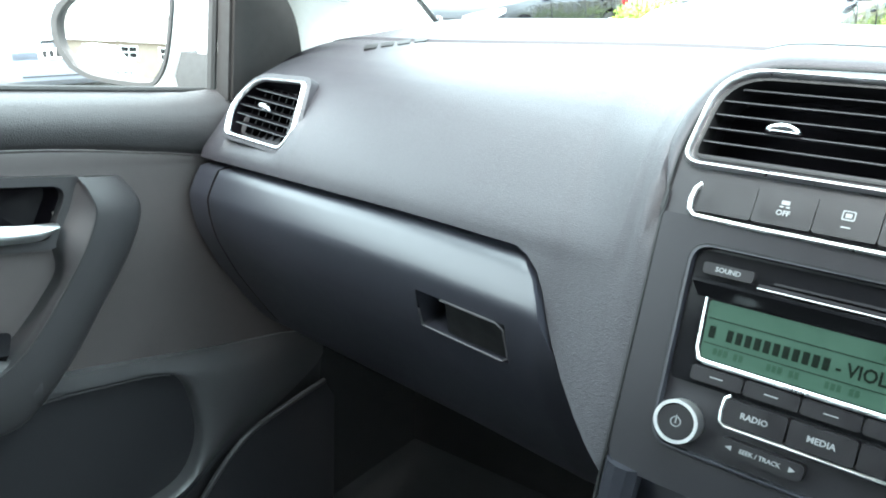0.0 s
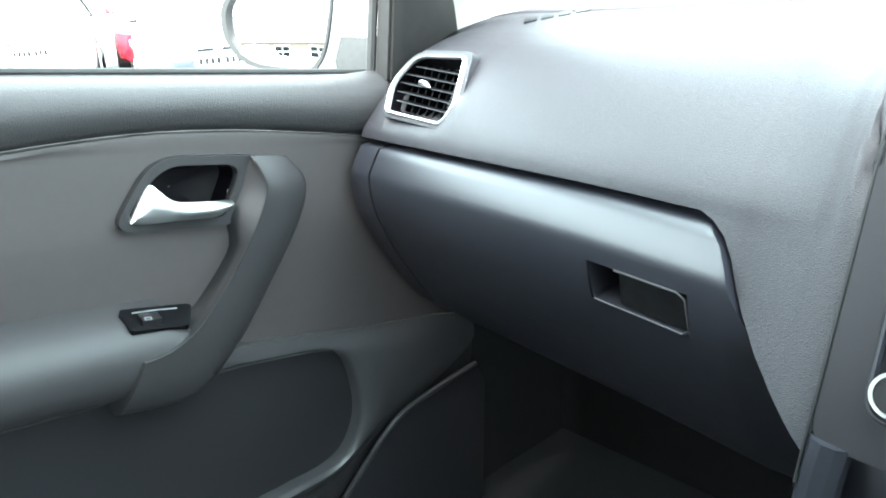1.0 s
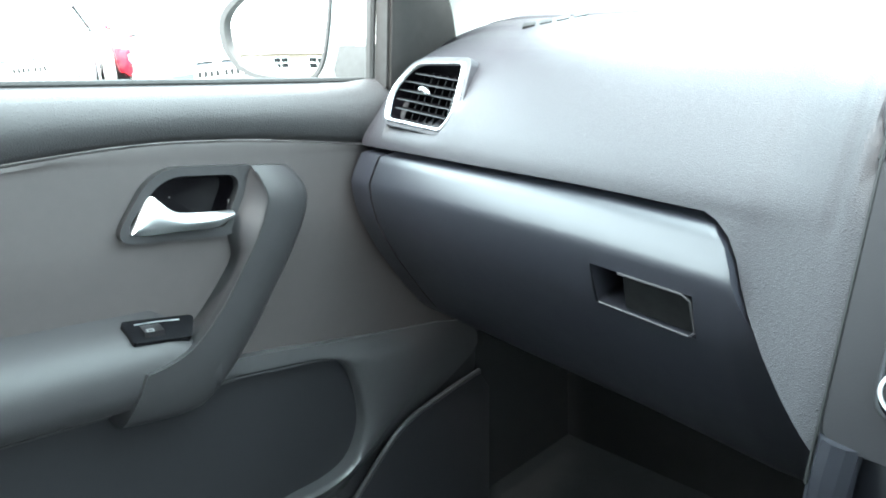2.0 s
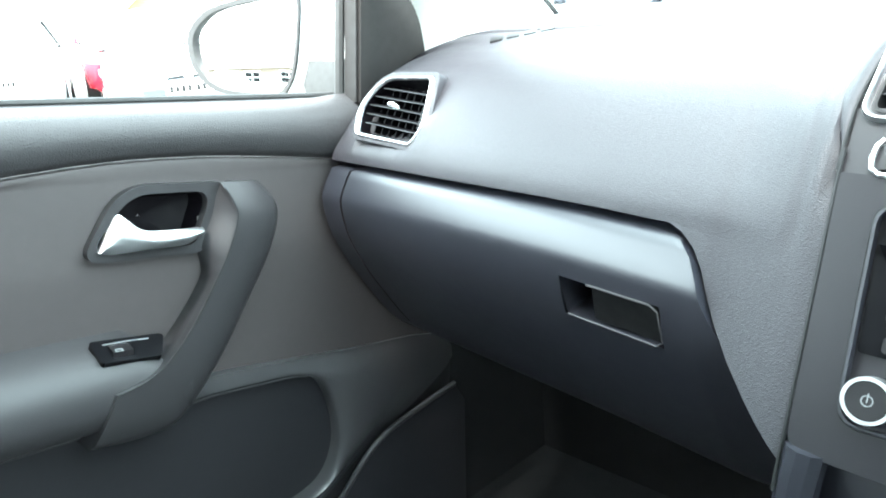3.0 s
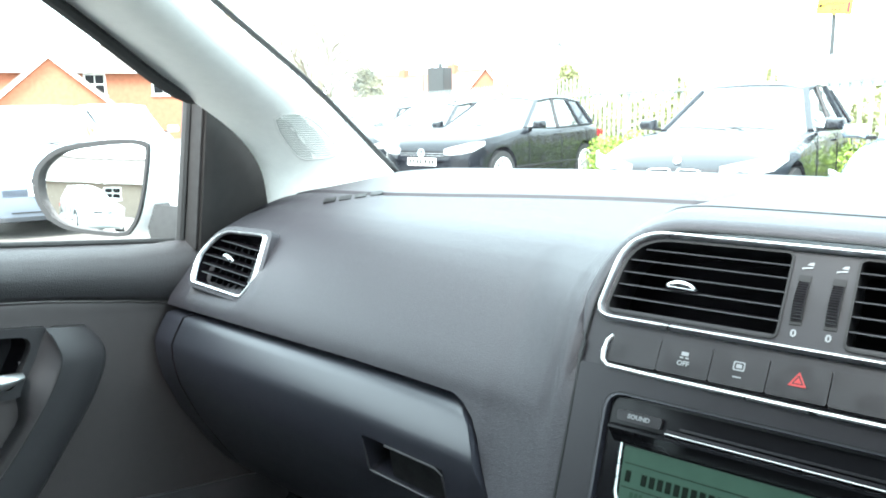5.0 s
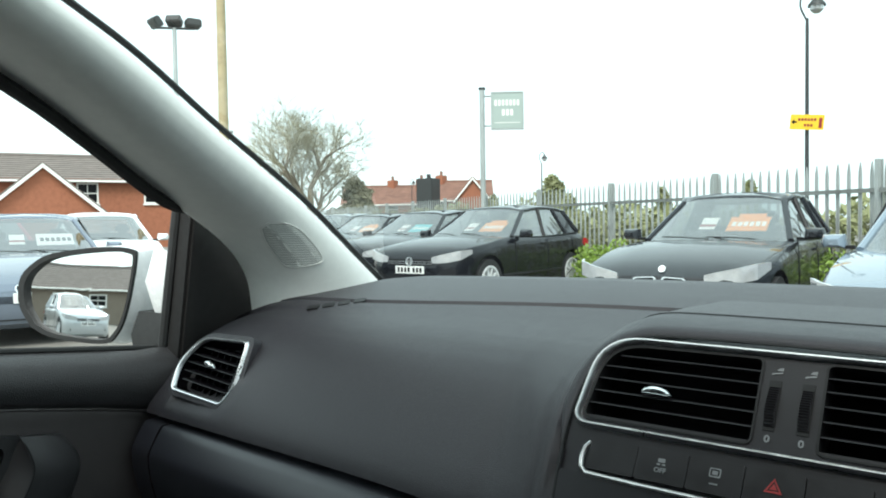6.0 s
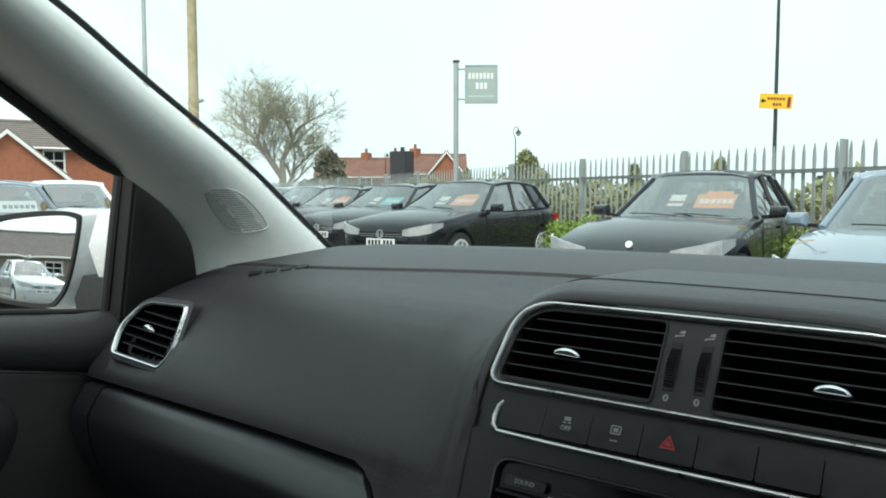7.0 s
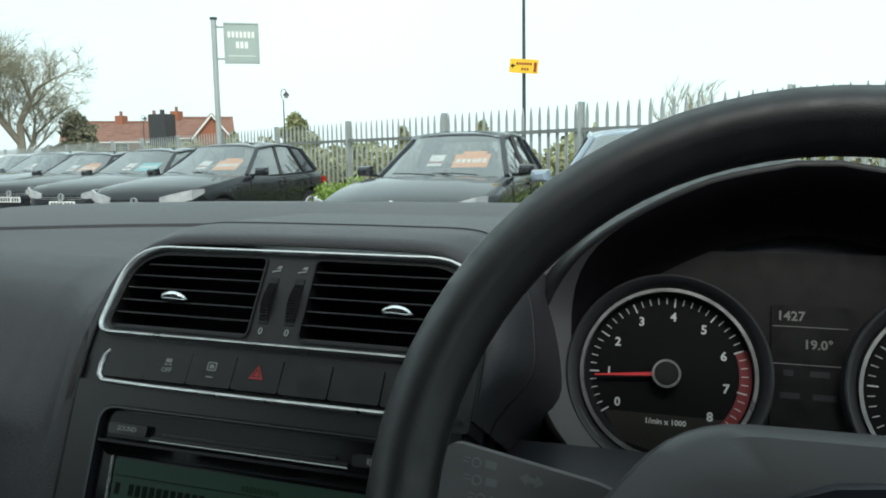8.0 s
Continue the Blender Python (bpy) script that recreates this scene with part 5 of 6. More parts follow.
M_CAR_GLASS = glass_mat("car_glass", (0.62, 0.66, 0.65), 0.01, 0.36)
M_CABIN = mat("car_cabin_trim", (0.02, 0.02, 0.022), 0.8, vary=0.2)
M_ORANGE = mat("price_card_orange", (0.85, 0.30, 0.04), 0.5, vary=0.08)
M_TEAL = mat("price_card_teal", (0.05, 0.55, 0.60), 0.5, vary=0.08)
M_PAPER = mat("price_card_paper", (0.80, 0.80, 0.76), 0.6, vary=0.04)
M_TAIL = mat("tail_lamp_red", (0.45, 0.02, 0.02), 0.12, vary=0.1, coat=1.0)
PAINT = {
    "black": mat("black_car_paint", (0.0055, 0.0065, 0.0095), 0.25, coat=0.6, spec=0.15, vary=0.02, rough_vary=0.005),
    "grey": mat("dark_grey_car_paint", (0.013, 0.0145, 0.018), 0.25, 0.2, coat=0.6, spec=0.15, vary=0.02, rough_vary=0.005),
    "slate": mat("slate_car_paint", (0.11, 0.125, 0.14), 0.25, 0.5, coat=1.0, spec=0.15, vary=0.02, rough_vary=0.005),
    "blue": mat("pale_blue_car_paint", (0.23, 0.285, 0.345), 0.25, 0.4, coat=1.0, vary=0.02, rough_vary=0.005),
    "navy": mat("steel_blue_car_paint", (0.17, 0.20, 0.25), 0.24, 0.5, coat=1.0, spec=0.15, vary=0.02, rough_vary=0.005),
    "silver": mat("silver_car_paint", (0.50, 0.53, 0.55), 0.28, 0.6, coat=1.0, vary=0.02, rough_vary=0.005),
    "white": M_WHITE_PAINT,
    "red": mat("red_car_paint", (0.50, 0.015, 0.03), 0.22, coat=1.0, vary=0.02, rough_vary=0.005),
}
inside_car = {ob.name for ob in scene.objects}
setting("ground", box((-600, -600, GROUND - 0.2), (600, 600, GROUND)), M_ASPHALT, "pale grey car lot asphalt", "ground")


# ---- parked cars ----
def car_body(st, wheels, r):
    rows = []
    for x, hw, zb, zt, crown in st:
        half = [(0, zb), (hw * 0.85, zb), (hw * 0.965, zb + 0.07), (hw * 0.995, zb + 0.22), (hw, (zb + zt) / 2 + 0.06), (hw * 0.992, zt - 0.13), (hw * 0.972, zt - 0.055), (hw * 0.935, zt - 0.015), (hw * 0.86, zt), (hw * 0.5, zt + crown), (0, zt + crown * 1.25)]
        rows.append([(x, y, z) for y, z in half] + [(x, -y, z) for y, z in half[-2:0:-1]])
    bm = loft(rows, close=True, caps=True)
    me = bpy.data.meshes.new("body")
    bmesh.ops.recalc_face_normals(bm, faces=bm.faces)
    bm.to_mesh(me)
    bm.free()
    ob = new("body_tmp", me)
    cutters = []
    for wx in wheels:
        for s in (-1, 1):
            cb = disc(Matrix.Translation((wx, 0, r + 0.02)) @ Matrix.Rotation(radians(90), 4, "X"), r + 0.045, 0.60 * s, 1.2 * s, 28)
            bmesh.ops.recalc_face_normals(cb, faces=cb.faces)
            cm = bpy.data.meshes.new("cut")
            cb.to_mesh(cm)
            cb.free()
            co = new("cut", cm)
            cutters.append(co)
            md = ob.modifiers.new("cut", "BOOLEAN")
            md.object, md.operation, md.solver = co, "DIFFERENCE", "EXACT"
    bpy.context.view_layer.update()
    res = bpy.data.meshes.new_from_object(ob.evaluated_get(bpy.context.evaluated_depsgraph_get()))
    out = bmesh.new()
    out.from_mesh(res)
    for o in cutters + [ob]:
        bpy.data.objects.remove(o)
    bpy.data.meshes.remove(res)
    return out


def mirror_y(pts):
    return pts + [(x, -y, *z) for x, y, *z in pts[::-1] if y]


def make_car(at, heading, paint, label, style="hatch", card=None, scale=(1, 1, 1), paper=False, group="cars parked on the lot"):
    """A parked car: x forwards, origin on the ground under its middle."""
    sx, sy, sz = scale
    m = pose(*at, GROUND, 0, 0, heading)
    car = new("parked_car")
    ORIGIN[car] = Vector((0, 0, 0))
    tagged(car, label, "car", group)
    p = PAINT[paint]
    r = 0.335
    wheels = (1.33, -1.27)
    if style == "saloon":
        nose = [(2.14, 0.50, 0.34, 0.61, 0.01), (2.10, 0.66, 0.26, 0.675, 0.015), (2.0, 0.77, 0.20, 0.725, 0.02), (1.8, 0.85, 0.19, 0.79, 0.03)]
        cowl, top_front = 0.62, -0.20
        wheels = (1.40, -1.29)
    else:
        nose = [(2.11, 0.50, 0.34, 0.655, 0.005), (2.08, 0.66, 0.26, 0.725, 0.01), (2.0, 0.765, 0.20, 0.79, 0.015), (1.82, 0.85, 0.19, 0.855, 0.025)]
        cowl, top_front = 0.80, 0.00
    lift = 0.0 if style == "saloon" else 0.035
    st = nose + [(1.36, 0.885, 0.19, 0.875 + lift, 0.045), (1.0, 0.89, 0.19, 0.925 + lift, 0.04), (cowl, 0.89, 0.19, 0.955 + lift * 0.7, 0.02), (0.3, 0.893, 0.19, 0.965 + lift * 0.3, 0), (-0.3, 0.893, 0.19, 0.975, 0), (-0.9, 0.893, 0.19, 0.99, 0), (-1.3, 0.888, 0.19, 1.0, 0), (-1.65, 0.87, 0.20, 1.0, 0), (-1.86, 0.825, 0.24, 0.985, 0), (-2.0, 0.74, 0.30, 0.93, 0), (-2.07, 0.62, 0.36, 0.82, 0)]
    body = part("body", car_body(st, wheels, r), p, car, angle=28)
    # cabin: belt and roof outlines
    c, t = cowl, top_front
    zl = lift * 0.8
    low = [(c, 0.0, 0.975 + zl), (c - 0.04, 0.42, 0.968 + zl), (c - 0.27, 0.760, 0.955 + zl * 0.6), (-0.38, 0.825, 0.965), (-1.16, 0.820, 0.99), (-1.66, 0.785, 1.0), (-1.96, 0.54, 0.985), (-2.00, 0.0, 0.985)]
    top = [(t, 0.0, 1.420), (t - 0.03, 0.38, 1.410), (t - 0.13, 0.560, 1.375), (-0.55, 0.605, 1.425), (-1.04, 0.600, 1.420), (-1.50, 0.570, 1.375), (-1.74, 0.42, 1.365), (-1.78, 0.0, 1.375)]

    low, top = ([tuple(v) for v in catmull(o, 3)] for o in (low, top))

    def strip(i0, i1, sides):
        i0, i1 = i0 * 3, i1 * 3
        rows = []
        for s in sides:
            b = bmesh.new()
            for i in range(i0, i1):
                q = [Vector((v[0], v[1] * s, v[2])) for v in (low[i], low[i + 1], top[i + 1], top[i])]
                b.faces.new([b.verts.new(v) for v in q])
            bmesh.ops.remove_doubles(b, verts=b.verts, dist=1e-4)
            rows.append(b)
        return merge(*rows)

    g = [part("windscreen", strip(0, 2, (1, -1)), M_CAR_GLASS, car), part("rear_window", strip(5, 7, (1, -1)), M_CAR_GLASS, car)]
    for s in (1, -1):
        g.append(part("side_window", strip(2, 3, (s,)), M_CAR_GLASS, car))
        g.append(part("side_window", strip(3, 4, (s,)), M_CAR_GLASS, car))
        part("rear_quarter", shell(strip(4, 5, (s,)), 0.02), p, car)
        for i, w in ((2, 0.036), (3, 0.030), (4, 0.034), (5, 0.05)):
            part("roof_pillar", tube([Vector((v[0], v[1] * s, v[2])) for v in (low[i * 3], top[i * 3])], w, 8), p if i != 3 else M_DARK, car)
        part("roof_rail", tube([Vector((v[0], v[1] * s, v[2] + 0.004)) for v in top[6:16]], 0.026, 8), p, car)
        part("belt_trim", tube([Vector((v[0], v[1] * s + 0.02 * s, v[2])) for v in low[6:16]], 0.010, 6), M_DARK, car)
    for o in g:
        o.visible_shadow = False
    roof_rows = []
    for f, dz in ((1.0, 0.0), (0.98, 0.018), (0.85, 0.040), (0.5, 0.062), (0.0, 0.068)):
        roof_rows.append([(v[0] + (-0.85 - v[0]) * (1 - f), v[1] * f, v[2] + dz) for v in mirror_y(top)])
    part("roof", loft([[*r_] for r_ in roof_rows], close=True), p, car, angle=40)
    # cabin inside
    part("cabin", merge(box((cowl - 0.55, -0.70, 0.70), (cowl - 0.06, 0.70, 0.965), 0.04), *[merge(box((-0.55, y - 0.22, 0.6), (-0.30, y + 0.22, 1.10), 0.06), box((-0.50, y - 0.12, 1.10), (-0.38, y + 0.12, 1.27), 0.04)) for y in (-0.36, 0.36)], box((-1.35, -0.62, 0.6), (-1.15, 0.62, 1.10), 0.06)), M_CABIN, car)
    # wheels
    for wx in wheels:
        for s in (-1, 1):
            wm = Matrix.Translation((wx, s * 0.775, r)) @ Matrix.Rotation(radians(-90 * s), 4, "X")
            tyre = part("wheel", merge(ring(wm, r, r * 0.68, -0.10, 0.10, 28, 0.02), disc(wm, r * 0.70, -0.10, 0.03, 20)), M_TYRE, car)
            rim = part("rim", ring(wm, r * 0.73, r * 0.64, 0.02, 0.112, 28), M_ALLOY, tyre)
            for k in range(10):
                part("rim_spoke", box((0.03, -0.021, 0.05), (r * 0.66, 0.021, 0.100), 0.004, wm @ Matrix.Rotation(2 * math.pi * k / 10, 4, "Z")), M_ALLOY, tyre)
            part("rim_hub", disc(wm, 0.055, 0.05, 0.09, 16, 0.004), M_ALLOY, tyre)
    # mirrors and handles
    for s in (-1, 1):
        mm = Matrix.Translation((cowl - 0.36, s * 0.965, 1.02))
        mir = part("door_mirror", loft([[mm @ Vector((x, s * (yy) * k, zz * k)) for yy, zz in ((-0.10, -0.055), (0.085, -0.05), (0.11, 0.0), (0.09, 0.065), (-0.08, 0.07))] for x, k in ((-0.03, 1.0), (0.02, 1.0), (0.07, 0.82), (0.10, 0.4))], close=True, caps=True), p, car)
        part("mirror_stem", box((cowl - 0.38, min(s * 0.80, s * 0.90), 0.965), (cowl - 0.30, max(s * 0.80, s * 0.90), 0.995), 0.008), M_DARK, mir)
        for hx in (-0.28, -1.05):
            part("door_handle", box((hx - 0.09, min(s * 0.875, s * 0.915), 0.845), (hx + 0.09, max(s * 0.875, s * 0.915), 0.872), 0.008), p, car)
        part("side_moulding", tube([(1.0, s * 0.892, 0.42), (0.0, s * 0.896, 0.42), (-0.95, s * 0.892, 0.42)], 0.014, 6), M_DARK, car)
        for dx in (0.62, -0.40, -1.30):
            part("door_gap", tube([(dx, s * 0.882, 0.94), (dx - 0.02, s * 0.8945, 0.70), (dx - 0.01, s * 0.892, 0.42), (dx - 0.02 if dx > -1 else dx + 0.25, s * 0.8835, 0.28)], 0.005, 4), M_DARK, car)
        hl = loft([[(x, s * y, z + dz) for dz in (-h, -h * 0.4, h * 0.5, h)] for x, y, z, h in ((2.082, 0.40, 0.640, 0.040), (2.074, 0.51, 0.652, 0.056), (2.042, 0.665, 0.675, 0.066), (1.945, 0.815, 0.710, 0.066), (1.76, 0.886, 0.755, 0.030))])
        bmesh.ops.translate(hl, verts=hl.verts, vec=(0.036, 0, 0.035 if style == "saloon" else 0.045))
        lampm = part("headlight", shell(hl, 0.02), M_LAMP_GLASS, car)
        part("lamp_bowl", disc(Matrix.Translation((2.050, s * 0.57, 0.660 + (0.035 if style == "saloon" else 0.045))) @ Matrix.Rotation(radians(90), 4, "Y"), 0.040, 0.0, 0.036, 16, 0.006), M_BULB, lampm)
        part("tail_light", box((-2.08, min(s * 0.55, s * 0.82), 0.76), (-1.93, max(s * 0.55, s * 0.82), 0.90), 0.03), M_TAIL, car)
        part("fog_light", box((2.03, min(s * 0.50, s * 0.66), 0.33), (2.085, max(s * 0.50, s * 0.66), 0.42), 0.02), M_DARK, car)
    # nose
    nx = 2.115 if style == "saloon" else 2.075
    if style == "saloon":
        for s in (-1, 1):
            k = rpoly([(0.02, 0.595, 0.03), (0.23, 0.605, 0.03), (0.25, 0.695, 0.04), (0.03, 0.705, 0.03)])
            kk = [(s * x, y) for x, y in [tuple(q) for q in k]][:: s]
            ki = [((x - s * 0.13) * 0.88 + s * 0.13, (y - 0.65) * 0.84 + 0.65) for x, y in kk]
            nf = basis((nx, 0, 0), (0, 1, 0), (-0.2, 0, 1))
            nf.translation = Vector((nx + 0.145, 0, 0))
            kid = part("kidney_grille", prism(kk, nf, -0.03, 0.012, 0.003, ki), M_CHROME, car, "chrome kidney grille surround")
            part("grille_mesh", prism(ki, nf, -0.06, -0.005), M_DARK, kid)
            for q in range(7):
                part("grille_bar", box((s * (0.05 + q * 0.028) - 0.004, 0.612, -0.01), (s * (0.05 + q * 0.028) + 0.004, 0.69, 0.004), 0, nf), M_DARK, kid)
        part("badge", disc(basis((2.03, 0, 0.752), (0, 1, 0), (-0.6, 0, 1)), 0.034, 0, 0.012, 20, 0.003), M_CHROME, car, "round bonnet badge")
    else:
        gr = part("grille", box((nx - 0.02, -0.42, 0.605), (nx + 0.041, 0.42, 0.692), 0.010), M_DARK, car, "black slatted grille")
        for q in range(2):
            part("grille_bar", box((nx + 0.01, -0.40, 0.628 + q * 0.030), (nx + 0.045, 0.40, 0.634 + q * 0.030), 0.002), M_CHROME, gr)
        part("badge", ring(basis((nx + 0.044, 0, 0.662), (0, 1, 0), (-0.1, 0, 1)), 0.060, 0.050, 0, 0.016, 24, 0.003), M_CHROME, car, "round chrome badge")
        part("badge_bars", merge(box((nx + 0.044, -0.03, 0.637), (nx + 0.056, -0.018, 0.692)), box((nx + 0.044, 0.018, 0.637), (nx + 0.056, 0.03, 0.692)), box((nx + 0.044, -0.02, 0.629), (nx + 0.056, 0.02, 0.639))), M_CHROME, car)
    part("bumper_intake", box((nx - 0.05, -0.45, 0.28), (nx + 0.012, 0.45, 0.385), 0.02), M_DARK, car)
    plate = part("number_plate", box((nx + 0.01, -0.26, 0.485), (nx + 0.044, 0.26, 0.595), 0.004), M_PLATE, car, "white number plate with dark bars")
    for q in range(7):
        py = -0.22 + q * 0.062 + (0.03 if q > 3 else 0)
        part("plate_bar", box((nx + 0.044, py, 0.505), (nx + 0.046, py + 0.04, 0.575)), M_DARK, plate)
    for s in (-1, 1):
        part("wiper", tube([(cowl + 0.02, s * 0.24 + 0.25, 0.985), (cowl - 0.03, s * 0.24 - 0.05, 1.002 + zl), (cowl - 0.06, s * 0.24 - 0.28, 1.004 + zl)], 0.006, 5), M_DARK, car)
    if card:
        d = (Vector(top[0]) - Vector(low[0])).normalized()
        cf = basis(Vector((cowl - 0.10, 0, 1.0)) + d * 0.36, (0, 1, 0), d)
        cf.translation += Vector((-0.09, 0, -0.03))
        cm_ = {"orange": M_ORANGE, "teal": M_TEAL, "white": M_PLATE}[card]
        cc = part("price_card", box((0.08, -0.17, -0.004), (0.50, 0.13, 0.004), 0.0, cf), cm_, car, card + " price card with pale bars")
        part("card_bars", merge(*[box((0.12 + q * 0.062, -0.075, 0.004), (0.165 + q * 0.062, 0.02, 0.007), 0.0, cf) for q in range(6)]), M_PAPER if card != "white" else M_DARK, cc)
        if card == "orange":
            part("card_top", box((0.16, 0.13, -0.004), (0.44, 0.20, 0.004), 0.0, cf), cm_, cc)
    if card or paper:
        d = (Vector(top[0]) - Vector(low[0])).normalized()
        cf = basis(Vector((cowl - 0.10, 0, 1.0)) + d * 0.36, (0, 1, 0), d)
        cf.translation += Vector((-0.09, 0, -0.03))
        pp = part("paper_card", box((-0.22, -0.13, -0.004), (-0.05, 0.12, 0.004), 0.0, cf), M_PAPER, car, "white paper card with a red band")
        part("card_band", box((-0.22, -0.08, 0.004), (-0.05, -0.03, 0.007), 0.0, cf), M_RED, pp)
    car.matrix_basis = m @ Matrix.Diagonal((sx, sy, sz, 1))
    return car


CARS = [
    ((-6.25, 11.45), -93, "black", "black five-door hatchback with an orange price card", "hatch", "orange", (1, 1, 1), False),
    ((-8.75, 13.0), -93, "grey", "dark grey hatchback with a teal price card", "hatch", "teal", (1, 1, 0.98), False),
    ((-11.4, 14.7), -93, "black", "black hatchback with an orange price card", "hatch", "orange", (1, 1, 0.96), False),
    ((-14.0, 16.4), -93, "slate", "slate grey hatchback parked in a row", "hatch", None, (1, 1, 1), True),
    ((-16.6, 18.2), -93, "silver", "silver hatchback parked in a row", "hatch", None, (1, 1, 1), False),
    ((-19.2, 20.0), -93, "white", "white hatchback parked in a row", "hatch", None, (1, 1, 1), False),
    ((-1.95, 9.25), -92, "grey", "dark grey compact car with kidney grille and orange price card", "saloon", "orange", (1, 1, 1.02), False),
    ((0.32, 7.85), -92, "blue", "pale blue saloon car with a teal price card", "saloon", "teal", (1.02, 1, 0.985), False),
    ((-9.6, 5.6), -26, "navy", "steel blue car with a white card in its windscreen", "saloon", "white", (1, 1, 0.95), False),
    ((-12.6, 8.6), -30, "white", "white hatchback parked beside a steel blue car", "hatch", None, (1, 1, 1), False),
    ((-14.1, 5.1), -24, "white", "white hatchback with a wide black grille", "hatch", None, (1, 1, 1), False),
    ((-14.6, 7.5), -24, "red", "red hatchback parked behind a white car", "hatch", None, (1, 1, 1), False),
    ((-6.6, -16.8), 58, "silver", "silver sport utility car parked behind", "hatch", None, (1.05, 1.02, 1.12), False),
]
for at, heading, paint, label, style, card, scale, paper in CARS:
    make_car(at, heading, paint, label, style, card, scale, paper)


# ---- palisade fence ----
F0, FD = Vector((-0.52, 10.53, 0)), Vector((-0.8125, 0.583, 0)).normalized()
FN = Vector((FD.y, -FD.x, 0))
BAY, FTOP = 2.75, 1.76
fence = thing("palisade_fence", (F0.x, F0.y, GROUND), "galvanised steel palisade fence along the lot", "fence")
FM = basis(F0, FD, (0, 0, 1))


def pale_mesh():
    """One W-shaped pale with a three-pointed head, at the origin of the fence's frame."""
    rows = []
    for z, w in ((GROUND + 0.05, 1.0), (FTOP - 0.16, 1.0), (FTOP - 0.10, 0.8), (FTOP, 0.14)):
        rows.append([(-0.029 * w, z, 0.0), (-0.021 * w, z, 0.012), (-0.007 * w, z, 0.004), (0.007 * w, z, 0.004), (0.021 * w, z, 0.012), (0.029 * w, z, 0.0)])
    return shell(loft([[FM.to_3x3() @ Vector(q) for q in r_] for r_ in rows]), 0.003)


pale_ob = part("pale", pale_mesh(), M_STEEL, None)
pale_data = pale_ob.data
bpy.data.objects.remove(pale_ob)
far = []
for k in range(-6, 26):
    o = F0 + FD * BAY * k
    pm = FM.copy()
    pm.translation = o
    part("post", merge(box((-0.022, GROUND, -0.055), (0.022, FTOP + 0.02, -0.045), 0, pm), box((-0.022, GROUND, 0.03), (0.022, FTOP + 0.02, 0.04), 0, pm), box((-0.004, GROUND, -0.05), (0.004, FTOP + 0.02, 0.035), 0, pm)), M_STEEL, fence)
    for z in (FTOP - 0.34, GROUND + 0.35):
        part("rail", merge(box((0.03, z - 0.025, -0.045), (BAY - 0.03, z + 0.025, -0.039), 0, pm), box((0.03, z + 0.019, -0.045), (BAY - 0.03, z + 0.025, -0.005), 0, pm)), M_RAIL, fence)
    for i in range(17):
        q = o + FD * (0.10 + i * 0.16)
        near = -2 <= k < 15
        if near:
            ob = new("pale", pale_data)
            ob.parent = fence
            ob.location = q - ORIGIN[fence] - Vector((0, 0, 0)) - FN * 0.0 + Vector((0, 0, -q.z))
            ob.location.z = -GROUND
        else:
            far.append(q)
bmf = bmesh.new()
for q in far:
    v0 = len(bmf.verts)
    bmf.from_mesh(pale_data)
    bmf.verts.ensure_lookup_table()
    for v in bmf.verts[v0:]:
        v.co += Vector((q.x, q.y, 0))
tagged(part("pales", bmf, M_STEEL, fence, "", False), kind="stuff")


# ---- foliage ----
def leaves(spots, size, count, seed, lean=0.5):
    """Many small folded leaves scattered in ellipsoids (centre, radii)."""
    rg = np.random.RandomState(seed)
    verts, faces = [], []
    vol = np.array([r[0] * r[1] * r[2] for c, r in spots])
    pick = rg.choice(len(spots), count, p=vol / vol.sum())
    for i in pick:
        c, r = spots[i]
        d = rg.normal(size=3)
        d /= np.linalg.norm(d)
        p = np.array(c) + d * np.array(r) * rg.uniform(0.45, 1.0) ** 0.6
        a = rg.normal(size=3)
        a /= np.linalg.norm(a)
        b = np.cross(a, rg.normal(size=3))
        b /= np.linalg.norm(b)
        s = size * rg.uniform(0.6, 1.4)
        n = np.cross(a, b) * s * 0.2
        k = len(verts)
        verts += [tuple(p - a * s), tuple(p + b * s * 0.45 + n), tuple(p + a * s), tuple(p - b * s * 0.45 + n)]
        faces.append((k, k + 1, k + 2, k + 3))
    me = bpy.data.meshes.new("leaves")
    me.from_pydata(verts, [], faces)
    bm = bmesh.new()
    bm.from_mesh(me)
    bpy.data.meshes.remove(me)
    return bm


def along_fence(k, off, z):
    p = F0 + FD * BAY * k + FN * off
    return (p.x, p.y, z)


rg = random.Random(7)
hedge_spots = []
for i in range(60):
    k = -3 + i * 0.14
    hedge_spots.append((along_fence(k, -0.75 + rg.uniform(-0.1, 0.1), 0.30 + rg.uniform(-0.05, 0.08)), (0.36, 0.36, 0.40 + rg.uniform(-0.05, 0.08))))
tagged(part("hedge", leaves(hedge_spots, 0.045, 26000, 3), M_LEAF, None, "", False), "bright green clipped hedge in front of the fence", "hedge", "", "stuff")
bank_spots = []
for i in range(70):
    k = -6 + i * 0.3
    bank_spots.append((along_fence(k, 1.6 + rg.uniform(0, 1.2), 0.55 + rg.uniform(-0.2, 0.25)), (1.0, 1.0, 0.75 + rg.uniform(-0.1, 0.30))))
tagged(part("shrubbery", leaves(bank_spots, 0.10, 42000, 5), M_OLIVE, None, "", False), "olive green shrubs growing behind the fence", "shrubs", "", "stuff")


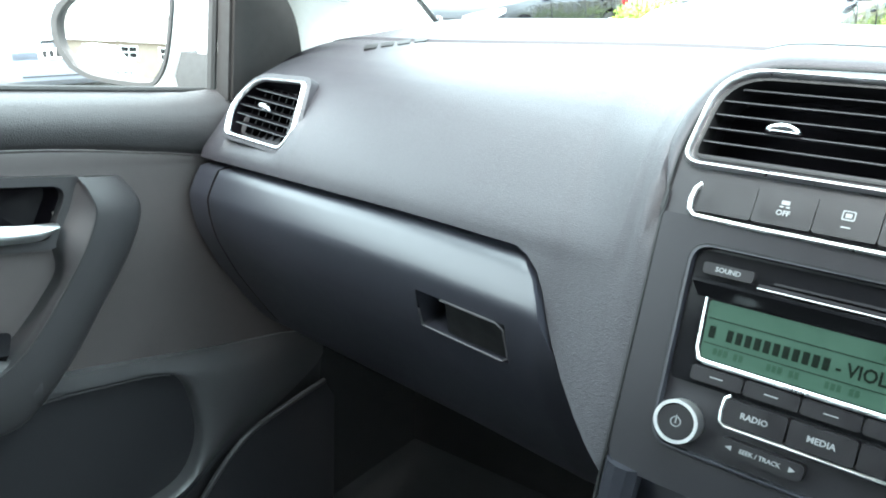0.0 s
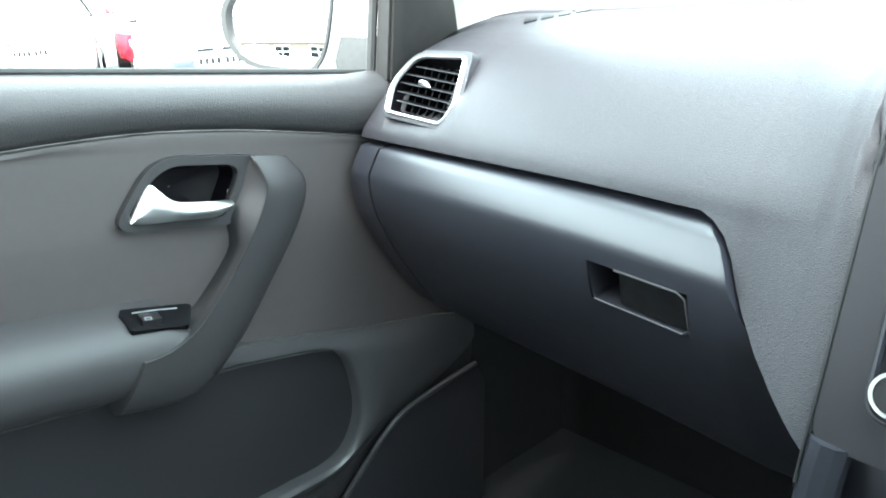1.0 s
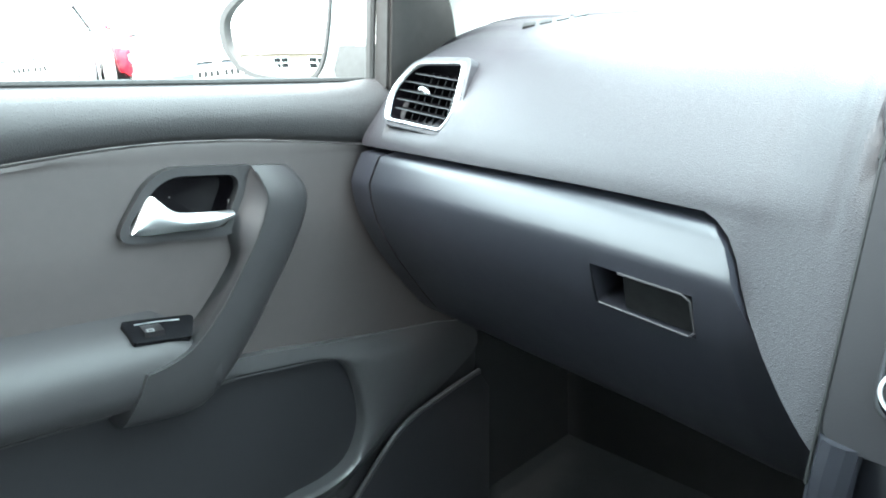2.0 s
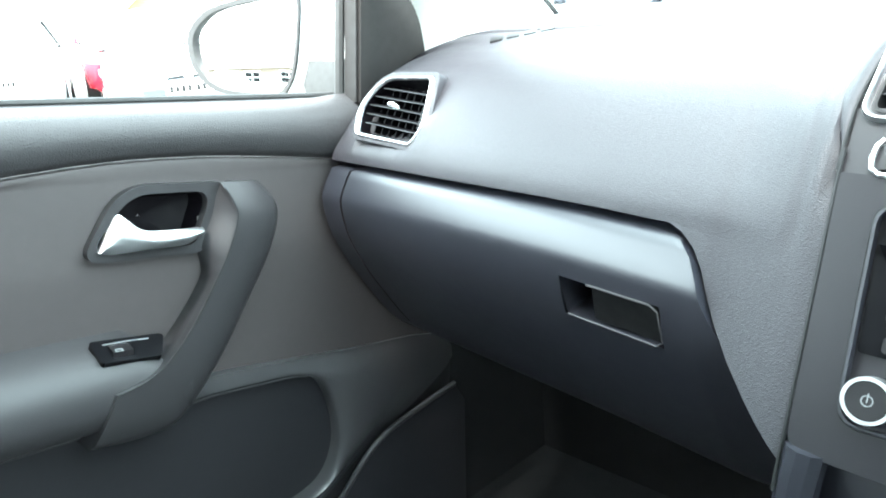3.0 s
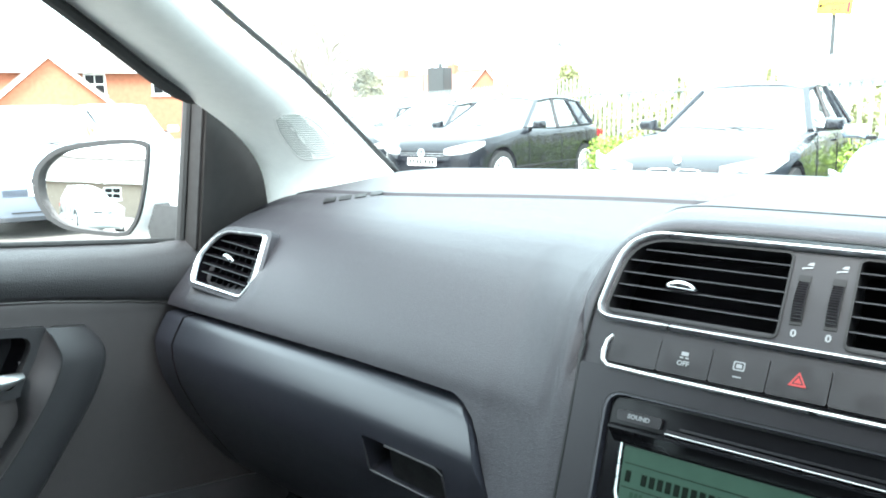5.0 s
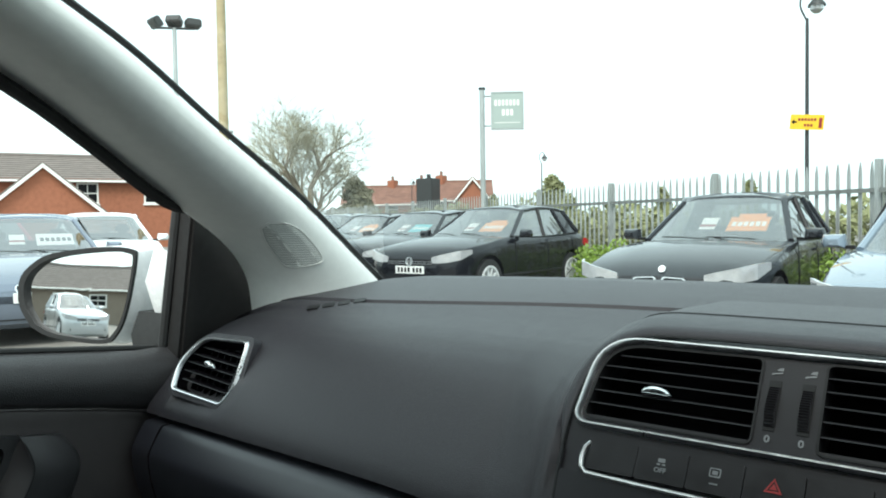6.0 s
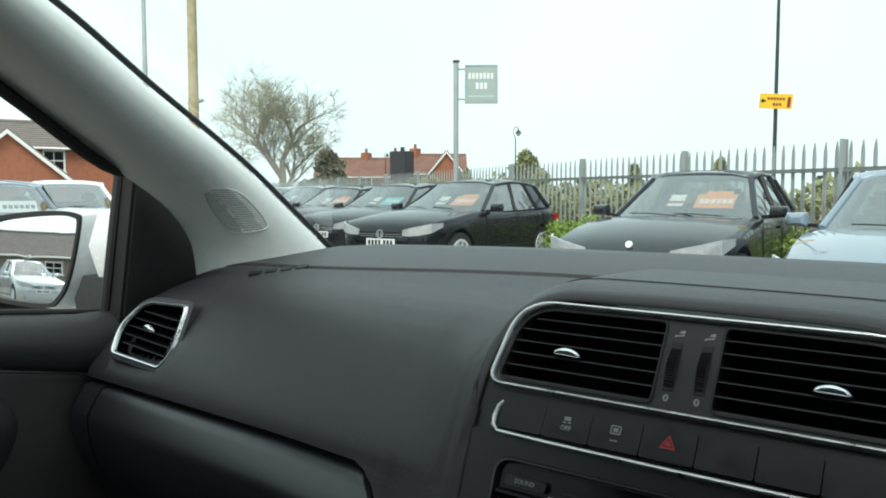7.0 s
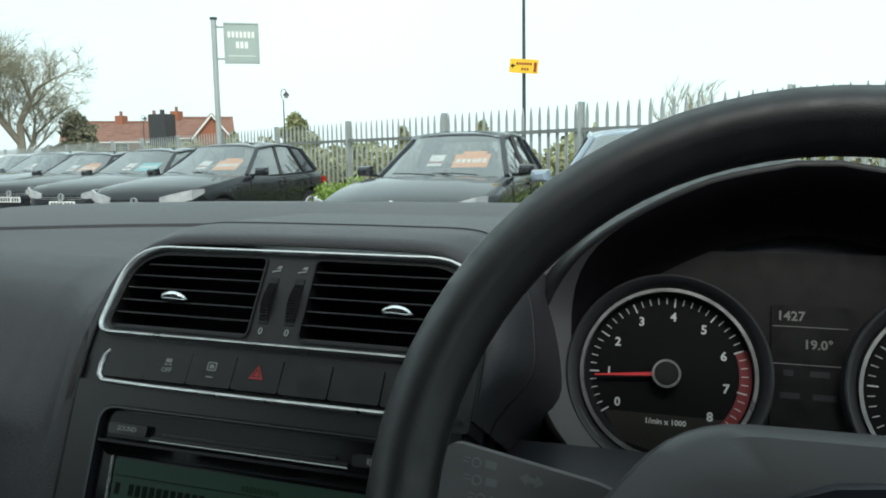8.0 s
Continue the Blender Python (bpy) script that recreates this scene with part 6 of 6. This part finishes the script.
def tree_mesh(base, height, seed, spread=0.62, levels=6, kids=3, trunk=0.3):
    rg = random.Random(seed)
    verts, faces = [], []
    twv, twf = [], []

    def limb(p, d, length, r0, depth):
        bend = Vector((rg.uniform(-1, 1), rg.uniform(-1, 1), rg.uniform(-0.3, 0.6))) * (0.11 if depth > 1 else 0.04)
        pts = [p]
        q, dd = p.copy(), d.copy()
        steps = 3 if depth < levels - 1 else 2
        for i in range(steps):
            dd = (dd + bend * 0.5).normalized()
            q = q + dd * length / steps
            pts.append(q.copy())
        sides = 7 if depth < 2 else (5 if depth < 4 else 3)
        V_, F_ = (verts, faces) if depth < 3 else (twv, twf)
        k0 = len(V_)
        for i, c in enumerate(pts):
            r = r0 * (1 - 0.45 * i / steps)
            u = dd.orthogonal().normalized()
            w = dd.cross(u)
            for j in range(sides):
                a = 2 * math.pi * j / sides
                V_.append(tuple(c + u * r * math.cos(a) + w * r * math.sin(a)))
        for i in range(steps):
            for j in range(sides):
                a, b = k0 + i * sides + j, k0 + i * sides + (j + 1) % sides
                F_.append((a, b, b + sides, a + sides))
        if depth >= levels:
            return
        n = kids + (2 if depth > 3 else 1)
        for i in range(n):
            t = 0.45 + 0.55 * (i + 1) / n
            at = pts[0].lerp(pts[-1], t) if steps < 2 else pts[min(int(t * steps), steps)]
            ang = 2 * math.pi * (i / n + rg.uniform(0, 0.3))
            u = dd.orthogonal().normalized()
            w = dd.cross(u)
            side = u * math.cos(ang) + w * math.sin(ang)
            nd = (dd * (1 - spread * rg.uniform(0.6, 1.15)) + side * spread * rg.uniform(0.8, 1.2) + Vector((0, 0, 0.20))).normalized()
            limb(at, nd, length * rg.uniform(0.62, 0.80), max(r0 * 0.52, 0.009), depth + 1)

    limb(Vector(base), Vector((0, 0, 1)), height * 0.25, trunk, 0)
    out = []
    for V_, F_ in ((verts, faces), (twv, twf)):
        me = bpy.data.meshes.new("tree")
        me.from_pydata(V_, [], F_)
        b = bmesh.new()
        b.from_mesh(me)
        bpy.data.meshes.remove(me)
        out.append(b)
    return out


def bare_tree(at, height, seed, label, **kw):
    t = thing("bare_tree", (*at, GROUND), label, "tree")
    a, b = tree_mesh((*at, GROUND), height, seed, **kw)
    part("trunk", a, M_BARK, t)
    tagged(part("crown", b, M_TWIG, t, "fine leafless twigs", False), kind="stuff")
    return t


bare_tree((-30.5, 33.4), 12.7, 11, "large leafless spreading tree behind the lot", levels=6, kids=3, trunk=0.30, spread=0.52)
bare_tree((-37, 34.5), 8.0, 5, "small leafless birch behind the lot", levels=5, kids=3, trunk=0.12)


bare_tree((1.15, 20.0), 4.7, 3, "slim leafless sapling beyond the fence", levels=5, kids=2, trunk=0.035, spread=0.30)


def bush_tree(at, r, h, seed, label, m=M_CONIFER):
    t = thing("evergreen_tree", (*at, GROUND), label, "tree")
    part("trunk", tube([(at[0], at[1], GROUND), (at[0], at[1], h * 0.5)], 0.18, 8), M_BARK, t)
    rg = random.Random(seed)
    spots = []
    for i in range(16):
        z = h * (0.25 + 0.7 * i / 16)
        rr = r * (1.1 - 0.75 * i / 16)
        spots.append(((at[0] + rg.uniform(-0.5, 0.5) * rr, at[1] + rg.uniform(-0.5, 0.5) * rr, z), (rr * 0.6, rr * 0.6, h * 0.10)))
    tagged(part("crown", leaves(spots, 0.16, 5000, seed), m, t, "", False), kind="stuff")


bush_tree((-29.5, 36.5), 1.8, 3.9, 1, "grey green rounded tree behind the lot", M_DULL)
bush_tree((-20.2, 44.2), 1.7, 3.9, 2, "rounded green tree beyond the fence", M_OLIVE)
bush_tree((-27.8, 49.5), 1.1, 3.0, 3, "rounded green tree beyond the fence", M_OLIVE)
bush_tree((-13.2, 43.0), 0.7, 2.9, 4, "rounded green tree beyond the fence", M_OLIVE)
bush_tree((-8.4, 42.0), 0.7, 3.0, 6, "rounded green tree beyond the fence", M_OLIVE)


# ---- posts, signs and lamps ----
def street_lamp(at, h, size, label):
    t = thing("street_lamp", (*at, GROUND), label, "street lamp", "street lamps")
    x, y = at
    part("post", tube([(x, y, GROUND), (x, y, GROUND + 1.0), (x, y, h - 0.5 * size), (x, y, h - 0.35 * size)], [0.06 * size, 0.035 * size, 0.026 * size, 0.022 * size], 10), M_POLE, t)
    hook = catmull([(x, y, h - 0.4 * size), (x - 0.10 * size, y, h - 0.15 * size), (x - 0.06 * size, y, h + 0.05 * size), (x + 0.06 * size, y, h + 0.10 * size), (x + 0.14 * size, y, h)], 5)
    part("hook", tube(hook, 0.016 * size, 6), M_POLE, t)
    lx = x + 0.14 * size
    part("shade", loft([[(lx + math.cos(2 * math.pi * i / 14) * r, y + math.sin(2 * math.pi * i / 14) * r, z) for i in range(14)] for r, z in ((0.02 * size, h), (0.05 * size, h - 0.05 * size), (0.13 * size, h - 0.15 * size), (0.14 * size, h - 0.18 * size))], close=True), M_POLE, t)
    part("bowl", loft([[(lx + math.cos(2 * math.pi * i / 14) * r, y + math.sin(2 * math.pi * i / 14) * r, z) for i in range(14)] for r, z in ((0.11 * size, h - 0.17 * size), (0.10 * size, h - 0.24 * size), (0.05 * size, h - 0.29 * size), (0.005, h - 0.30 * size))], close=True), M_LAMP_GLASS, t, "glass lantern bowl")
    return t


street_lamp((-1.54, 12.3), 4.22, 0.88, "black swan-neck street lamp behind the fence")
street_lamp((-19.4, 40.6), 4.85, 1.3, "black lantern street lamp far beyond the fence")
street_lamp((-38.0, 54.0), 4.6, 1.2, "black lantern street lamp far beyond the fence")
ysign = thing("direction_sign", (-1.54, 12.2, GROUND), "yellow direction sign on a black lamp post", "sign")
YS = basis((-1.53, 12.235, 2.45), (1, -0.04, -0.10), (0.08, 0, 1)) @ Matrix.Diagonal((0.82, 0.88, 1, 1))
part("sign_plate", prism(rpoly([(-0.27, -0.12, 0.02), (0.27, -0.12, 0.02), (0.27, 0.12, 0.02), (-0.27, 0.12, 0.02)]), YS, 0, 0.012), M_YELLOW, ysign)
part("sign_bars", merge(*[box((-0.14 + q * 0.05, 0.02, 0.012), (-0.105 + q * 0.05, 0.06, 0.016), 0, YS) for q in range(6)], *[box((-0.04 + q * 0.05, -0.07, 0.012), (-0.005 + q * 0.05, -0.03, 0.016), 0, YS) for q in range(3)], box((0.19, -0.09, 0.012), (0.24, 0.07, 0.016), 0, YS)), M_RED, ysign)
part("sign_arrow", merge(box((-0.23, -0.012, 0.012), (-0.16, 0.012, 0.016), 0, YS), prism([(-0.25, 0), (-0.20, -0.04), (-0.20, 0.04)], YS, 0.012, 0.016)), M_DARK, ysign)

lot_sign = thing("lot_sign", (-9.42, 16.75, GROUND), "grey green hanging sign on a tall pale post", "sign")
part("post", tube([(-9.42, 16.75, GROUND), (-9.42, 16.75, 4.32)], 0.065, 12), M_STEEL, lot_sign)
part("post_cap", disc(Matrix.Translation((-9.42, 16.75, 4.32)), 0.085, 0, 0.05, 14, 0.01), M_POLE, lot_sign)
LS = basis((-8.89, 17.05, 3.80), (0.87, 0.49, 0), (0, 0, 1))
board = part("sign_board", box((-0.37, -0.43, -0.04), (0.37, 0.43, 0.04), 0.01, LS), M_SIGN, lot_sign, "grey green board with white bars")
part("board_frame", prism([(-0.40, -0.46), (0.40, -0.46), (0.40, 0.46), (-0.40, 0.46)], LS, -0.05, 0.05, 0, [(-0.37, -0.43), (0.37, -0.43), (0.37, 0.43), (-0.37, 0.43)]), M_STEEL, lot_sign)
part("board_bars", merge(*[box((-0.31 + q * 0.09, 0.12, 0.04), (-0.25 + q * 0.09, 0.26, 0.046), 0, LS) for q in range(7)], *[box((-0.13 + q * 0.10, -0.12, 0.04), (-0.06 + q * 0.10, 0.03, 0.046), 0, LS) for q in range(3)], box((-0.31, -0.30, 0.04), (0.31, -0.285, 0.046), 0, LS)), M_PAPER, board)
for z in (0.36, -0.36):
    part("sign_bracket", tube([LS @ Vector((-0.40, z, 0)), LS @ Vector((-0.64, z, 0))], 0.02, 6), M_STEEL, lot_sign)

pole = thing("telegraph_pole", (-14.88, 13.45, GROUND), "tall weathered wooden telegraph pole", "pole")
part("shaft", tube([(-14.88, 13.45, GROUND), (-14.88, 13.45, 4), (-14.88, 13.45, 9.5)], [0.14, 0.12, 0.10], 12), M_WOOD, pole)
flood = thing("floodlight_mast", (-19.25, 15.5, GROUND), "slim pale mast with a cluster of floodlights", "floodlight")
fx, fy = -19.25, 15.5
part("mast", tube([(fx, fy, GROUND), (fx, fy, 7.0)], [0.10, 0.06], 10), M_STEEL, flood)
part("crossbar", tube([(fx - 0.42, fy - 0.42, 7.0), (fx + 0.42, fy + 0.42, 7.0)], 0.04, 6), M_POLE, flood)
for k in (-1, 0, 1):
    part("lamp_head", box((-0.22, -0.16, -0.12), (0.22, 0.16, 0.12), 0.03, pose(fx + k * 0.38, fy + k * 0.38, 7.15 + (0.06 if k == 0 else 0), -30 + 20 * k, 0, 30 + 40 * k)), M_POLE, flood)
post = thing("street_lamp", (-29.6, 26.5, GROUND), "plain grey street lamp with a flat head", "street lamp", "street lamps")
part("post", tube([(-29.6, 26.5, GROUND), (-29.6, 26.5, 5.6)], 0.07, 8), M_STEEL, post)
part("lamp_head", box((-0.5, -0.14, -0.07), (0.3, 0.14, 0.07), 0.03, pose(-29.5, 26.5, 5.6, 0, -15, 20)), M_STEEL, post)


# ---- houses ----
def house(at, yaw, length, depth, eaves, ridge, label, wall=M_BRICK, tile=M_TILE, windows=(), gable=None):
    """A house with its long front along x, the front facing -y of its own frame."""
    h = new("house")
    ORIGIN[h] = Vector((0, 0, 0))
    tagged(h, label, "house")
    a, d = length / 2, depth / 2
    part("wall", loft([[(-a, -d, z), (a, -d, z), (a, d, z), (-a, d, z)] for z in (0, eaves)], close=True, caps=True), wall, h)
    part("gable_end", merge(*[prism([(-d, eaves), (d, eaves), (0, ridge - 0.05)], basis((s * (a - 0.12), 0, 0), (0, 1, 0), (0, 0, 1)), -0.1, 0.1) for s in (-1, 1)]), wall, h)
    o = 0.35
    for s in (-1, 1):
        rows = []
        for i in range(13):
            t = i / 12
            y, z = s * (d + o) * (1 - t), eaves - 0.15 + (ridge - eaves + 0.15) * t
            rows.append([(-a - o, y, z), (a + o, y, z)])
            if i < 12:
                rows.append([(-a - o, y * 1.0 - s * 0.001, z + 0.05), (a + o, y - s * 0.001, z + 0.05)])
        part("roof", shell(loft(rows), 0.05), tile, h, smooth=False)
    part("ridge_tiles", tube([(-a - o, 0, ridge + 0.03), (a + o, 0, ridge + 0.03)], 0.12, 8), tile, h)
    part("gutter", tube([(-a - o, -d - o - 0.05, eaves - 0.17), (a + o, -d - o - 0.05, eaves - 0.17)], 0.06, 8), M_TRIM, h)
    for wx, wz, ww, wh in windows:
        f = basis((wx, -d, wz), (1, 0, 0), (0, 0, 1))
        win = part("window", prism([(-ww / 2, -wh / 2), (ww / 2, -wh / 2), (ww / 2, wh / 2), (-ww / 2, wh / 2)], f, -0.1, 0.05, 0, [(-ww / 2 + 0.09, -wh / 2 + 0.09), (ww / 2 - 0.09, -wh / 2 + 0.09), (ww / 2 - 0.09, wh / 2 - 0.09), (-ww / 2 + 0.09, wh / 2 - 0.09)]), M_TRIM, h, "white window frame")
        part("pane", box((-ww / 2 + 0.08, -wh / 2 + 0.08, -0.02), (ww / 2 - 0.08, wh / 2 - 0.08, 0.01), 0, f), M_GLOSS, win)
        part("glazing_bar", merge(box((-ww / 2, -0.03, 0.01), (ww / 2, 0.03, 0.04), 0, f), box((-0.02, -wh / 2, 0.01), (0.02, wh / 2, 0.03), 0, f)), M_TRIM, win)
        part("sill", box((-ww / 2 - 0.06, -wh / 2 - 0.08, 0), (ww / 2 + 0.06, -wh / 2, 0.10), 0, f), M_TRIM, win)
    if gable:
        gx, gw, ge, gr = gable
        part("porch_wall", prism([(gx - gw / 2, 0), (gx + gw / 2, 0), (gx + gw / 2, ge), (gx, gr), (gx - gw / 2, ge)], basis((0, -d - 3.0, 0), (1, 0, 0), (0, 0, 1)), -3.0, 0.0), wall, h)
        for s in (-1, 1):
            q = [(gx + s * (gw / 2 + 0.25), ge - 0.15), (gx, gr + 0.12)]
            part("barge_board", shell(loft([[(x, -d - 3.25, z - 0.12), (x, -d - 3.25, z + 0.10)] for x, z in q]), 0.06), M_TRIM, h)
            part("porch_roof", shell(loft([[(x, -d - 3.2, z + 0.10), (x, -d + 1.0, z + 0.10)] for x, z in q]), 0.08), tile, h)
    h.matrix_basis = pose(*at, GROUND, 0, 0, yaw)
    return h


house((-43.2, 26.8), 62, 13, 8, 3.85, 5.35, "red brick house with brown tiled roof and white windows", windows=((0.5, 3.05, 1.1, 1.15), (4.0, 3.05, 1.2, 1.15)), gable=(-1.75, 5.2, 2.0, 4.2))
house((-45.5, 61.5), 34, 9, 7, 3.0, 4.7, "distant red brick house with red tiled roof", tile=M_TILE_RED, windows=((0, 2.4, 1.2, 0.9), (2.6, 2.4, 1.2, 0.9)))
house((-38.0, 62.0), 32, 5, 6, 3.2, 4.9, "distant orange brick house with red tiled roof", tile=M_TILE_RED, windows=((-1.9, 2.7, 0.7, 0.8),), gable=(0.9, 2.8, 3.0, 4.75))
tower = thing("chimney_block", (-36.6, 54.5, GROUND), "dark square chimney block over the roofs", "chimney")
part("block", box((-37.5, 53.9, GROUND), (-35.9, 55.2, 4.75), 0.05), M_POLE, tower)
part("flue", tube([(-36.6, 54.5, 4.7), (-36.6, 54.5, 5.1)], 0.18, 8), M_POLE, tower)
for cx, cy, cz in ((-41.5, 60.5, 5.1), (-45.6, 61.5, 5.2), (-39.6, 61.0, 5.4)):
    ch = thing("chimney", (cx, cy, 4.0), "brick chimney stack on a roof", "chimney", "chimneys")
    part("stack", box((cx - 0.4, cy - 0.4, 3.9), (cx + 0.4, cy + 0.4, cz), 0.03), M_BRICK, ch)
    part("pot", tube([(cx, cy, cz), (cx, cy, cz + 0.4)], 0.14, 8), M_TILE_RED, ch)
# low building behind, which the wing mirror shows
house((-17.0, -38.0), 172, 30, 8, 2.6, 4.4, "low brown roofed building behind the lot", wall=M_RENDER, windows=((-9, 1.7, 1.4, 0.9), (-6, 1.7, 1.4, 0.9), (-3, 1.7, 1.4, 0.9), (0, 1.7, 1.4, 0.9), (3, 1.7, 1.4, 0.9), (6, 1.7, 1.4, 0.9)))

# the car stands slightly askew on the lot
LOT = Matrix.Translation((-0.06, -0.10, 0)) @ Matrix.Rotation(radians(2.03), 4, "Z") @ Matrix.Rotation(radians(0.54), 4, "X") @ Matrix.Rotation(radians(-0.48), 4, "Y")
for ob in scene.objects:
    if ob.parent is None and ob.name not in inside_car:
        ob.matrix_basis = LOT @ ob.matrix_basis
